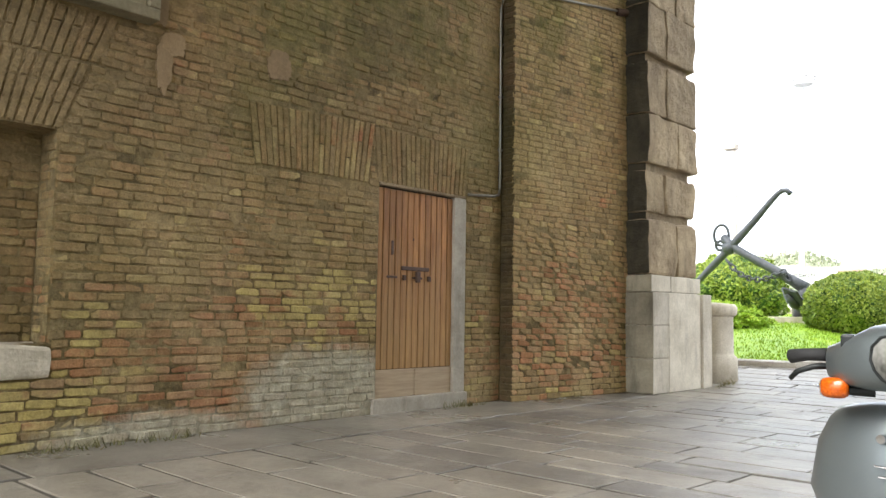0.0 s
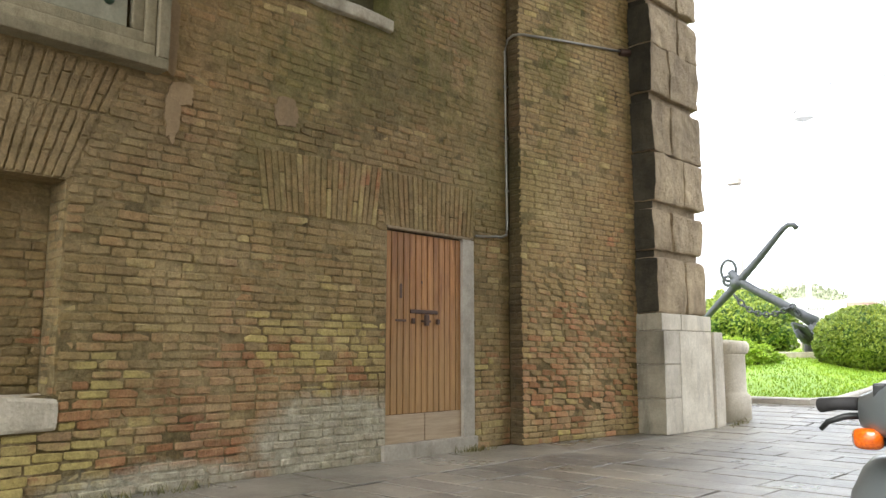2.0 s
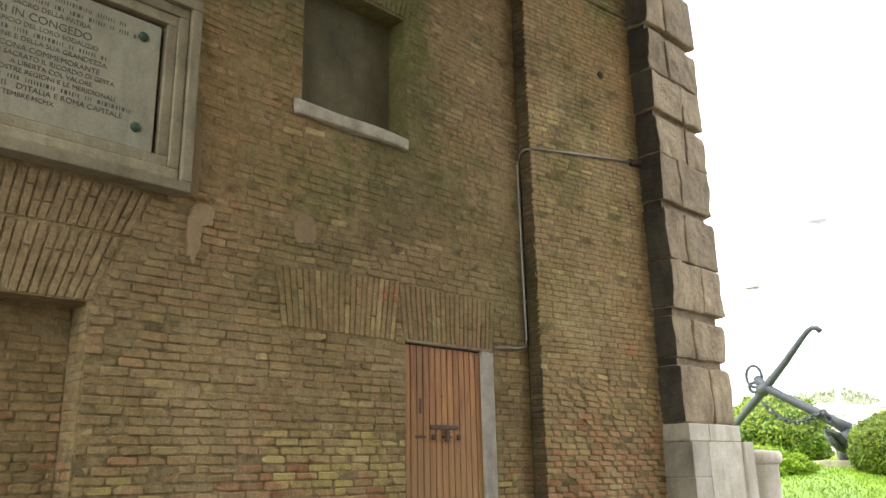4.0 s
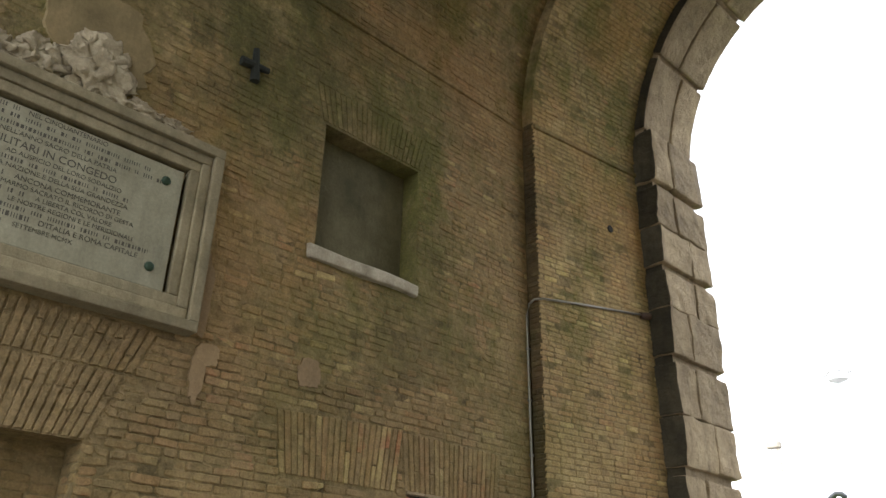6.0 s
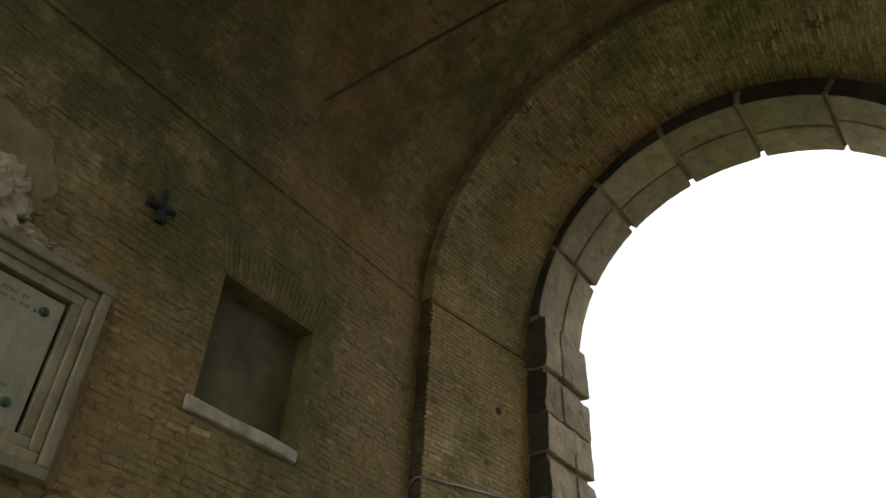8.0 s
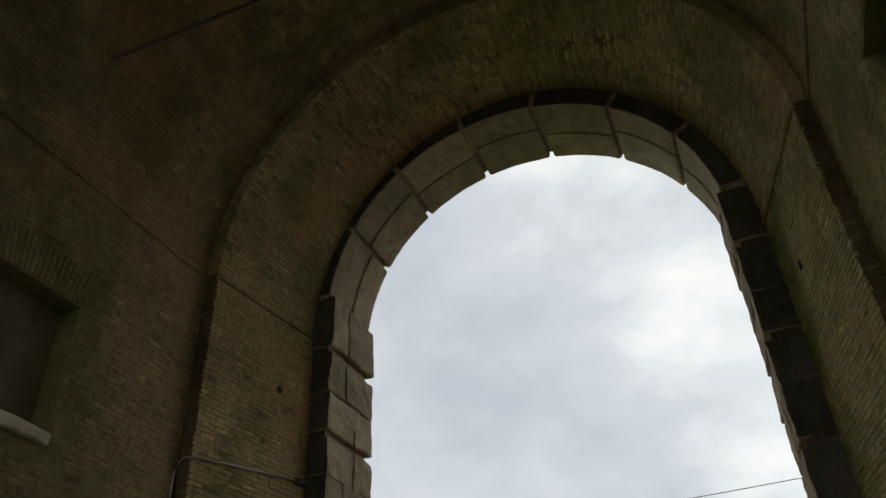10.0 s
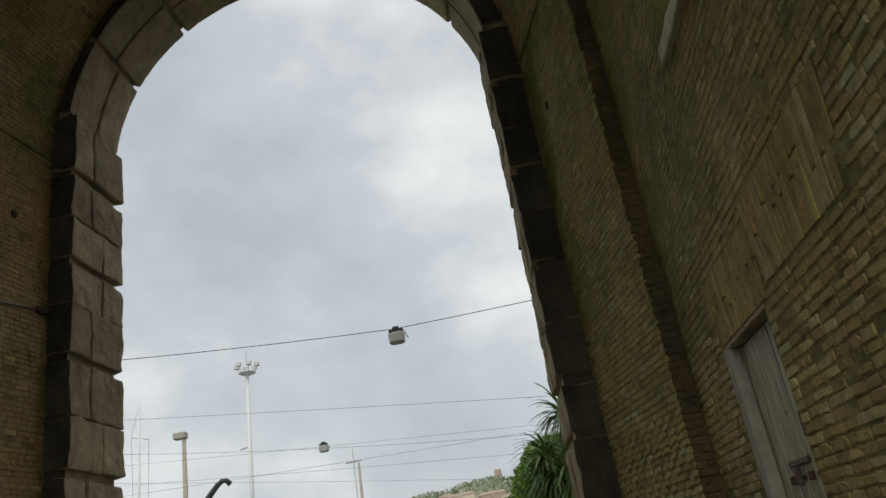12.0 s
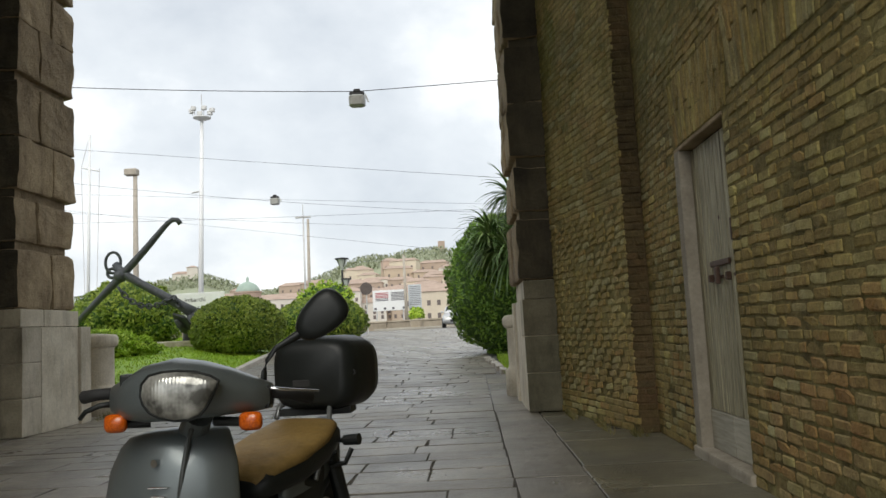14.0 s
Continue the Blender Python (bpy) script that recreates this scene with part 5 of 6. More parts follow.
part("head", boxed(q - Vector((0.9, 0.4, 0.1)), q + Vector((0.25, 0.4, 0.5)), 0.08), WOODPOLE, t)
t, q = pole("flag_mast", -0.489, 0.03, -0.4832, 0.275, 60, 0.14, WHITE, "white signal mast with a yard and stays", "mast")
part("yard", rod(bmesh.new(), at(-0.495, 0.232, 60), at(-0.471, 0.226, 60), 0.06), WHITE, t)
for sx in (-0.495, -0.471):
    part("stay", rod(bmesh.new(), at(sx, 0.23, 60), at(-0.4855 + (sx + 0.485) * 0.6, 0.04, 60), 0.025, 0.025, 6), STEEL, t)
part("stay", rod(bmesh.new(), q, at(-0.495, 0.232, 60), 0.025, 0.025, 6), STEEL, t)
t, q = pole("harbour_pole", -0.2025, 0.03, -0.2000, 0.147, 90, 0.24, WOODPOLE, "paired pale poles beyond the garden", "pole")
t, q = pole("light_pole", -0.2070, 0.03, -0.2062, 0.152, 92, 0.14, STEEL, "thin lamp mast beside a thicker pole", "light mast")
part("lamp_bar", rod(bmesh.new(), q + Vector((-0.9, 0, -0.2)), q + Vector((0.9, 0, -0.2)), 0.12), STEEL, t)
part("antenna", rod(bmesh.new(), q, q + Vector((0, 0, 1.3)), 0.05), STEEL, t)
t, q = pole("harbour_pole", -0.079, 0.0, -0.0795, 0.094, 68, 0.16, WOODPOLE, "slim grey pole in front of the town", "pole")


def street_lamp(sx, sz, y, s):
    q = Vector(at(sx, sz, y))
    g = rise(q.x, y)
    t = thing("street_lamp", (q.x, y, g), "black street lamp with a tapered lantern", "street lamp", "street lamps")
    part("post", rod(bmesh.new(), (q.x, y, g - 0.2), (q.x, y, q.z - 0.55 * s), 0.055 * s, 0.045 * s), BLACK, t)
    for k in range(4):
        a = math.pi / 4 + k * math.pi / 2
        part("lantern_bar", rod(bmesh.new(), (q.x, y, q.z - 0.56 * s), (q.x + 0.27 * s * math.cos(a), y + 0.27 * s * math.sin(a), q.z - 0.06 * s), 0.02 * s, 0.02 * s, 6), BLACK, t)
    part("lantern_top", lathe([(0.30 * s, -0.07 * s), (0.30 * s, -0.02 * s), (0.05 * s, 0.02 * s), (0.01, 0.03 * s)], q, 20), BLACK, t)
    part("lantern_glass", lathe([(0.05 * s, -0.52 * s), (0.24 * s, -0.08 * s)], q, 12), plain("frosted_lamp_glass", (0.6, 0.62, 0.62), 0.3, 0, 0.05), t)
    return t


street_lamp(-0.1586, 0.0945, 34, 1.0)
street_lamp(-0.1540, 0.0680, 42, 0.95)

t = thing("road_sign", (-5.45, 44, rise(-5.45, 44)), "round road sign seen from behind on a thin post", "road sign")
q = Vector(at(-0.1290, 0.0536, 44))
part("disc", rod(bmesh.new(), q - Vector((0, 0.02, 0)), q + Vector((0, 0.02, 0)), 0.34, 0.34, 28), plain("dull_sign_back", (0.10, 0.08, 0.075), 0.6), t)
part("post", rod(bmesh.new(), (q.x, 44.05, rise(q.x, 44) - 0.2), (q.x, 44.05, q.z + 0.3), 0.035), STEEL, t)

# ---- overhead wires and hanging lamps ----
WIRE = plain("overhead_wire", (0.06, 0.06, 0.065), 0.5, 0.5, 0.1)


def wire(name, a, b, sag, r, label):
    a, b = Vector(a), Vector(b)
    pts = [a.lerp(b, i / 24) - Vector((0, 0, sag * 4 * (i / 24) * (1 - i / 24))) for i in range(25)]
    return tagged(part(name, tube(pts, r, 5), WIRE), label, "wire", "overhead wires")


def strung(y, sa, sb, sag, r, reach=1.5):
    a, b = Vector(at(*sa, y)), Vector(at(*sb, y))
    d = (b - a) / (sb[0] - sa[0])
    ends = a + d * (-0.85 - sa[0]), b + d * (0.34 - sb[0])
    for e in ends:
        g = rise(e.x, e.y)
        p = thing("wire_pole", (e.x, e.y, g), "plain grey pole that carries an overhead wire", "pole", "wire poles")
        part("shaft", rod(bmesh.new(), (e.x, e.y, g - 0.3), (e.x, e.y, e.z + 0.2), 0.12, 0.08), STEEL, p)
    return wire("overhead_wire", *ends, sag, r, "thin dark overhead wire across the road")


LY = 22.0
pa, pl, pb = Vector(at(-0.4939, 0.3436, LY)), Vector(at(-0.1298, 0.3110, LY)), Vector(at(0.0567, 0.3098, LY))
for e in (pa + (pa - pl) * 0.6, pb + (pb - pl) * 1.6 + Vector((0, 0, 0.35))):
    p = thing("wire_pole", (e.x, e.y, rise(e.x, e.y)), "plain grey pole that carries an overhead wire", "pole", "wire poles")
    part("shaft", rod(bmesh.new(), (e.x, e.y, rise(e.x, e.y) - 0.3), (e.x, e.y, e.z + 0.2), 0.1, 0.07), STEEL, p)
wire("overhead_wire", pa + (pa - pl) * 0.6, pl, 0.10, 0.011, "dark span wire carrying a street lamp")
wire("overhead_wire", pl, pb + (pb - pl) * 1.6 + Vector((0, 0, 0.35)), 0.04, 0.011, "dark span wire carrying a street lamp")
strung(40, (-0.4947, 0.2577), (0.0457, 0.1884), 0.1, 0.009)
strung(55, (-0.4911, 0.2296), (0.0368, 0.1595), 1.3, 0.011)
strung(62, (-0.4211, 0.1625), (0.1, 0.1500), 0.4, 0.011)
strung(64, (-0.2519, 0.1790), (0.05, 0.1540), 0.2, 0.010)
strung(75, (-0.3766, 0.1640), (0.0131, 0.1259), 0.4, 0.012)
strung(85, (-0.1968, 0.1300), (0.02, 0.0950), 0.5, 0.013)


def hanging_lamp(p, s):
    p = Vector(p)
    t = thing("hanging_lamp", p, "grey box-shaped street lamp hung from a wire", "street lamp", "hanging lamps")
    part("housing", loft([ring(p + Vector((0, 0, -0.13 * s)), (1, 0, 0), (0, 1, 0), 0.16 * s, 0.12 * s, 16, 4), ring(p + Vector((0, 0, -0.17 * s)), (1, 0, 0), (0, 1, 0), 0.22 * s, 0.16 * s, 16, 4), ring(p + Vector((0, 0, -0.40 * s)), (1, 0, 0), (0, 1, 0), 0.21 * s, 0.16 * s, 16, 4), ring(p + Vector((0, 0, -0.43 * s)), (1, 0, 0), (0, 1, 0), 0.17 * s, 0.13 * s, 16, 4)]), plain("lamp_housing", (0.33, 0.33, 0.31), 0.5, 0.2, 0.1), t)
    part("clamp", boxed(p + Vector((-0.2 * s, -0.05 * s, -0.12 * s)), p + Vector((0.2 * s, 0.05 * s, -0.03 * s)), 0.02 * s), BLACK, t)
    part("clamp", boxed(p + Vector((-0.09 * s, -0.06 * s, -0.05 * s)), p + Vector((0.09 * s, 0.06 * s, 0.04 * s)), 0.02 * s), BLACK, t)
    part("stay", rod(bmesh.new(), p + Vector((0.22 * s, 0, -0.1 * s)), p + Vector((0.3 * s, 0, -0.33 * s)), 0.02 * s, 0.02 * s, 6), STEEL, t)


hanging_lamp(pl + Vector((0, 0, 0.02)), 1.05)
hanging_lamp(at(-0.2419, 0.1800, 55), 1.5)

# ---- hoardings, parapet, planter beyond the road ----
h1 = thing("billboard", at(-0.105, 0.0, 70), "white hoarding with red and dark printed rows", "billboard", "hoardings")
a, b = at(-0.1212, 0.0240, 70), at(-0.0788, 0.0502, 70)
part("panel", boxed((a[0], 70, a[2]), (b[0], 70.1, b[2]), 0.02), WHITE, h1)
RED = plain("faded_red_print", (0.42, 0.07, 0.09), 0.6, 0, 0.1)
GREY = plain("grey_print", (0.14, 0.14, 0.16), 0.6, 0, 0.1)
for i in range(6):
    z = b[2] - 0.28 - i * 0.13
    for k, (u0, u1) in enumerate(((0.08, 0.47), (0.55, 0.96))):
        part("print_row", boxed((a[0] + (b[0] - a[0]) * u0, 69.985, z), (a[0] + (b[0] - a[0]) * u1, 69.998, z + 0.07)), RED if k == 0 and i < 4 else GREY, h1)
for u in (0.07, 0.35, 0.6, 0.92):
    part("print_mark", boxed((a[0] + (b[0] - a[0]) * u - 0.1, 69.985, a[2] + 0.12), (a[0] + (b[0] - a[0]) * u + 0.12, 69.998, a[2] + 0.3)), GREY, h1)
for u in (0.1, 0.9):
    x = a[0] + (b[0] - a[0]) * u
    part("leg", rod(bmesh.new(), (x, 70.15, rise(x, 70) - 0.2), (x, 70.15, a[2] + 0.3), 0.06), STEEL, h1)
h2 = thing("billboard", at(-0.07, 0.0, 71), "pale grey hoarding with printed rows", "billboard", "hoardings")
a, b = at(-0.0758, 0.0254, 71), at(-0.0592, 0.0554, 71)
part("panel", boxed((a[0], 71, a[2]), (b[0], 71.1, b[2]), 0.02), plain("pale_blue_panel", (0.55, 0.58, 0.60), 0.5, 0, 0.06), h2)
for i in range(11):
    part("print_row", boxed((a[0] + 0.12, 70.985, b[2] - 0.2 - i * 0.16), (b[0] - 0.1, 70.998, b[2] - 0.16 - i * 0.16)), GREY, h2)
for x in (a[0] + 0.1, b[0] - 0.1):
    part("leg", rod(bmesh.new(), (x, 71.15, rise(x, 71) - 0.2), (x, 71.15, a[2] + 0.3), 0.05), STEEL, h2)
TUFA = stone_material("parapet_stone", (0.34, 0.29, 0.22), (0.48, 0.42, 0.33), 0.4, 0.8)
par = thing("parapet", (-6, 66, rise(-6, 66)), "low weathered stone parapet along the quay", "parapet", "", "structure")
for i in range(16):
    x = -34 + i * 2.5
    part("parapet_block", rough_block((x + 0.03, 66, rise(x, 66) - 0.2), (x + 2.47, 66.5, rise(x, 66) + 0.62), i, 0.05, 0.02), TUFA, par)
    part("parapet_cap", rough_block((x, 65.93, rise(x, 66) + 0.63), (x + 2.5, 66.57, rise(x, 66) + 0.76), i + 30, 0.03, 0.015), TUFA, par)
isl = part("traffic_island", rough_block((-6.3, 55.5, rise(-4, 56) - 0.1), (-0.6, 60, rise(-4, 56) + 0.13), 3, 0.06, 0.03), KERB)
tagged(isl, "low paved traffic island with a stone edge", "traffic island", "", "structure")
pt = at(-0.0665, 0.0095, 56.5)
tub = thing("planter", (pt[0], 56.5, rise(pt[0], 56.5) + 0.13), "stone tub with a leafy green plant", "planter")
part("tub", lathe([(0.42, 0.0), (0.5, 0.45), (0.55, 0.5), (0.45, 0.52)], (pt[0], 56.5, rise(pt[0], 56.5) + 0.12), 18), TUFA, tub)
cc = (pt[0], 56.5, rise(pt[0], 56.5) + 1.0)
part("plant", leaf_cloud(*on_blob(cc, (0.5, 0.5, 0.5), 500, 4, 0.3), 0.12, 4), JUNIPER, tub)

# ---- parked car ----
CARPAINT = plain("silver_car_paint", (0.52, 0.53, 0.54), 0.3, 0.5, 0.05, 2)
GLASS = plain("dark_car_glass", (0.03, 0.035, 0.04), 0.08, 0, 0.1)
TYRE = plain("tyre_rubber", (0.02, 0.02, 0.02), 0.85, 0, 0.2)
LAMPGLASS = plain("lamp_glass", (0.65, 0.66, 0.66), 0.12, 0, 0.05)


def car(x, y):
    z = rise(x, y)
    t = thing("parked_car", (x, y, z), "silver small car standing on the road facing the gate", "car")
    sec = lambda dy, zl, zh, w, p=4: ring((x, y + dy, z + (zl + zh) / 2), (1, 0, 0), (0, 0, 1), w, (zh - zl) / 2, 20, p)
    part("body", loft([sec(-2.0, 0.35, 0.60, 0.70), sec(-1.9, 0.22, 0.74, 0.80), sec(-1.0, 0.2, 0.92, 0.84), sec(0.5, 0.2, 0.95, 0.85), sec(1.7, 0.22, 0.95, 0.82), sec(1.95, 0.35, 0.85, 0.75)]), CARPAINT, t, smooth=True)
    part("cabin", loft([sec(-1.0, 0.88, 0.95, 0.74), sec(-0.35, 0.88, 1.40, 0.66), sec(0.9, 0.88, 1.45, 0.66), sec(1.6, 0.88, 1.0, 0.72)]), CARPAINT, t, smooth=True)
    bm = bmesh.new()
    vs = [bm.verts.new((x + a, y + b, z + c)) for a, b, c in ((-0.62, -0.92, 0.99), (0.62, -0.92, 0.99), (0.53, -0.42, 1.35), (-0.53, -0.42, 1.35))]
    bm.faces.new(vs)
    bmesh.ops.solidify(bm, geom=bm.faces[:], thickness=0.03)
    part("windscreen", bm, GLASS, t)
    for s in (-1, 1):
        part("headlight", blob((x + s * 0.58, y - 1.93, z + 0.62), (0.17, 0.08, 0.10), 0.02, 1, -1, 2), LAMPGLASS, t, smooth=True)
        for dy in (-1.3, 1.3):
            w = part("wheel", rod(bmesh.new(), (x + s * 0.68, y + dy, z + 0.30), (x + s * 0.86, y + dy, z + 0.30), 0.30, 0.30, 24), TYRE, t)
            part("rim", rod(bmesh.new(), (x + s * 0.80, y + dy, z + 0.30), (x + s * 0.875, y + dy, z + 0.30), 0.19, 0.18, 18), STEEL, w)
        part("side_mirror", blob((x + s * 0.86, y - 0.7, z + 1.0), (0.09, 0.06, 0.07), 0, 1, -1, 2), CARPAINT, t, smooth=True)
    part("grille", boxed((x - 0.32, y - 2.02, z + 0.36), (x + 0.32, y - 1.9, z + 0.5), 0.02), BLACK, t)


car(-0.55, 52.0)

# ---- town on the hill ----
# greyed, lightened greens: distance haze is mixed into the hill's colour
HILLGREEN = foliage_material("hazed_wooded_hill", (0.22, 0.25, 0.17), (0.28, 0.31, 0.21), (0.34, 0.36, 0.27))
RIDGE = [(-0.60, 0.040), (-0.47, 0.050), (-0.42, 0.070), (-0.38, 0.074), (-0.335, 0.078), (-0.305, 0.068), (-0.27, 0.052), (-0.22, 0.056), (-0.178, 0.071), (-0.133, 0.090), (-0.097, 0.089), (-0.075, 0.094), (-0.032, 0.096), (-0.014, 0.090), (0.06, 0.075), (0.25, 0.05)]


def ridge(s):
    for (a, za), (b, zb) in zip(RIDGE, RIDGE[1:]):
        if a <= s <= b:
            return za + (zb - za) * (s - a) / (b - a)
    return 0.04


vs, fs, nx = [], [], 90
for j in range(8):
    y = 430 + 40 * j
    for i in range(nx):
        s = -0.6 + 0.85 * i / (nx - 1)
        k = j / 7
        zz = (0.012 + (ridge(s) - 0.012) * min(1, k * 1.15)) * y + 1.15 + (1.5 * noise.noise((s * 60, k * 5, 0)) + 2.0 * noise.noise((s * 160, k * 9, 3)) * k)
        vs.append((s * y, y, zz if j < 7 else zz - 6))
fs = [(j * nx + i, j * nx + i + 1, (j + 1) * nx + i + 1, (j + 1) * nx + i) for j in range(7) for i in range(nx - 1)]
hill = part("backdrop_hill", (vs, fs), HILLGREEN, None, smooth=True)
tagged(hill, "distant wooded hill above the harbour town", "hill", "", "structure")
r = random.Random(12)
pts, nrm = [], []
for _ in range(9000):
    s = r.uniform(-0.45, 0.06)
    k = r.uniform(0.72, 0.99)
    y = 430 + 280 * k
    zz = (0.012 + (ridge(s) - 0.012) * min(1, k * 1.15)) * y + 1.15
    pts.append((s * y, y, zz + r.uniform(0, 1) ** 2 * 4.5))
    nrm.append((0, -0.4, 1))
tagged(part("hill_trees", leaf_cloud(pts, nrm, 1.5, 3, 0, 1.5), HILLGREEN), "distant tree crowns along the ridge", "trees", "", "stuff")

# town colours paled and desaturated to carry the haze
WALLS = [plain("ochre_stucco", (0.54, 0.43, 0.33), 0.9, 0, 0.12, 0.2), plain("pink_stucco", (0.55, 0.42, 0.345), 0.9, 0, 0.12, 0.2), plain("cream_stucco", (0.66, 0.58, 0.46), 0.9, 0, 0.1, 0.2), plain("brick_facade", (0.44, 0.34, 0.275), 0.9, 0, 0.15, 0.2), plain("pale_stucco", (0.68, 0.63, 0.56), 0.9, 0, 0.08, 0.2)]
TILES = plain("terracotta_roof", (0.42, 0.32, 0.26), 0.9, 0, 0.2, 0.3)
SHUTTER = plain("dark_window_opening", (0.16, 0.13, 0.12), 0.5, 0, 0.2, 0.5)
WIN = mesh_of("window", [(-0.5, -0.15, 0), (0.5, -0.15, 0), (0.5, -0.15, 1), (-0.5, -0.15, 1), (-0.5, 0.1, 0), (0.5, 0.1, 0), (0.5, 0.1, 1), (-0.5, 0.1, 1)], [(0, 1, 2, 3), (4, 7, 6, 5), (0, 4, 5, 1), (3, 2, 6, 7), (0, 3, 7, 4), (1, 5, 6, 2)], SHUTTER)


def house(x, y, z, w, d, h, mat, turn, wins, label):
    t = thing("town_house", (x, y, z), label, "house", "harbour town houses")
    M = Matrix.Translation((x, y, z)) @ Matrix.Rotation(turn, 4, "Z")
    bm = boxed((-w / 2, -d / 2, -6), (w / 2, d / 2, h))
    bmesh.ops.transform(bm, matrix=M, verts=bm.verts)
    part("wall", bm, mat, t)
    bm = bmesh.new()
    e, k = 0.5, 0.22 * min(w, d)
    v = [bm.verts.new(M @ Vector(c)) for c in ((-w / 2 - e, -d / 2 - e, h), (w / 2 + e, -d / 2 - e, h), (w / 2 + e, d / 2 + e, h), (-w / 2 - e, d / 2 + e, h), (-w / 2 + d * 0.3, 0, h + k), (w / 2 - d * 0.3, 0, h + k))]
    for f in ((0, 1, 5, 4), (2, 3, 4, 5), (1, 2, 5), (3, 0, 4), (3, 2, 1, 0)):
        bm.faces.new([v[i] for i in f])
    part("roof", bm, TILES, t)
    cols, rows = wins
    for i in range(cols):
        for j in range(rows):
            ob = link(new("window", WIN), t)
            ob.matrix_basis = M @ Matrix.Translation((-w / 2 + w * (i + 0.5) / cols, -d / 2, 1.6 + j * (h - 2.0) / rows)) @ Matrix.Diagonal((1.3, 1, 1.9, 1))
    return t


r = random.Random(77)
for row in range(6):
    for i in range(15 - row):
        s = -0.31 + 0.325 * (i + r.uniform(0.1, 0.9)) / (15 - row)
        if row > 1 and s < -0.15 - 0.0 * row and r.random() < 0.75:
            continue
        y = 405 + row * 38 + r.uniform(-8, 8)
        base = 0.010 + (min(ridge(s), 0.078) - 0.020) * row / 5.4
        w, h = r.uniform(10, 24), r.uniform(8, 14) * (1.0 if row else 1.15)
        house(s * y, y, 1.15 + base * y, w, r.uniform(9, 13), h, WALLS[r.randrange(5)], r.uniform(-0.35, 0.35), (max(3, int(w / 3.6)), 2 if h < 10 else 3) if row < 3 else (3, 2), r.choice(("ochre town house with a tiled roof on the hillside", "pink stuccoed town house with a terracotta roof", "cream town house with rows of dark windows")))
house(-0.043 * 300, 300, 1.15 + 0.006 * 300, 22, 14, 11.5, WALLS[2], 0.06, (6, 2), "long cream house with two rows of windows")
for s, z, w, h in ((-0.365, 0.076, 14, 9), (-0.350, 0.078, 9, 13), (-0.39, 0.068, 18, 6), (-0.335, 0.070, 12, 6)):
    house(s * 690, 690, 1.15 + z * 690 - 3, w, 12, h, WALLS[4], 0.2, (3, 1), "pale church buildings on the far hilltop")
tw = thing("hill_tower", (-0.0300 * 700, 700, 1.15 + 0.09 * 700), "square stone tower on the wooded hill", "tower")
part("shaft", boxed((-0.0300 * 700 - 3, 697, 1.15 + 0.085 * 700), (-0.0300 * 700 + 3, 703, 1.15 + 0.1085 * 700), 0.2), WALLS[3], tw)
dm = thing("domed_church", (-0.275 * 420, 420, 1.15 + 0.02 * 420), "brick church with a green copper dome", "church")
part("drum", lathe([(7, -6), (7, 17), (7.4, 17.2), (7.4, 18)], (-0.2795 * 420, 420, 1.15 + 0.015 * 420), 24), WALLS[3], dm)
part("dome", lathe([(6.8, 18), (6.2, 20.5), (4.6, 22.8), (2.2, 24.2), (0.8, 24.6), (0.7, 26.6), (0.02, 27.5)], (-0.2795 * 420, 420, 1.15 + 0.012 * 420), 24), plain("verdigris_copper", (0.33, 0.42, 0.36), 0.8, 0, 0.15, 0.5), dm, smooth=True)


# ---- weeds at the foot of the walls ----
WEED = foliage_material("wall_weeds", (0.10, 0.095, 0.035), (0.16, 0.15, 0.05), (0.24, 0.19, 0.09))
r = random.Random(19)
for cx, cy, n, spread in ((XL + 0.10, 7.75, 90, 0.16), (XL + 0.08, 4.0, 50, 0.25), (XL + 0.06, 3.3, 60, 0.2), (-5.45, 12.9, 40, 0.2), (1.0, 14.3, 60, 0.25), (1.66, 9.35, 160, 0.3), (1.46, 10.3, 120, 0.25), (1.86, 8.5, 60, 0.08)):
    bv, bf = [], []
    for _ in range(n):
        x, y, a, h = cx + abs(r.gauss(0, 0.05)), cy + r.gauss(0, spread), r.uniform(0, 6.28), r.uniform(0.03, 0.10)
        z, k = rise(x, y), len(bv)
        bv += [(x - 0.008 * math.cos(a), y - 0.008 * math.sin(a), z - 0.01), (x + 0.008 * math.cos(a), y + 0.008 * math.sin(a), z - 0.01), (x + r.gauss(0, 0.04), y + r.gauss(0, 0.04), z + h)]
        bf.append((k, k + 1, k + 2))
    tagged(part("weeds", (bv, bf), WEED), "small green weeds in the joint at the wall's foot", "weeds", "", "stuff")

# ---- scooter ----
GREY_PAINT = Mat("grey_green_metallic_paint", 0.36, 0.55, 0.5)
GREY_PAINT.color(GREY_PAINT.mix(0.5, GREY_PAINT.ramp(GREY_PAINT.noise(2.0, 3), (0.3, (0.125, 0.148, 0.152)), (0.7, (0.155, 0.178, 0.182))), GREY_PAINT.ramp(GREY_PAINT.noise(900, 2), (0.35, (0.10, 0.118, 0.12)), (0.65, (0.20, 0.222, 0.225)))))
GREY_PAINT.put(GREY_PAINT.b.inputs["Coat Weight"], 0.35)
GREY_PAINT = GREY_PAINT.m
BLACK_PLASTIC = plain("black_plastic", (0.010, 0.012, 0.0115), 0.42, 0, 0.25, 30, 0.35)
RUBBER = plain("grip_rubber", (0.014, 0.014, 0.014), 0.75, 0, 0.2, 40)
AMBER = Mat("amber_lens", 0.12, 0, 0.6)
AMBER.color(AMBER.ramp(AMBER.noise(120, 2), (0.3, (0.36, 0.055, 0.004)), (0.7, (0.62, 0.125, 0.008))))
AMBER = AMBER.m
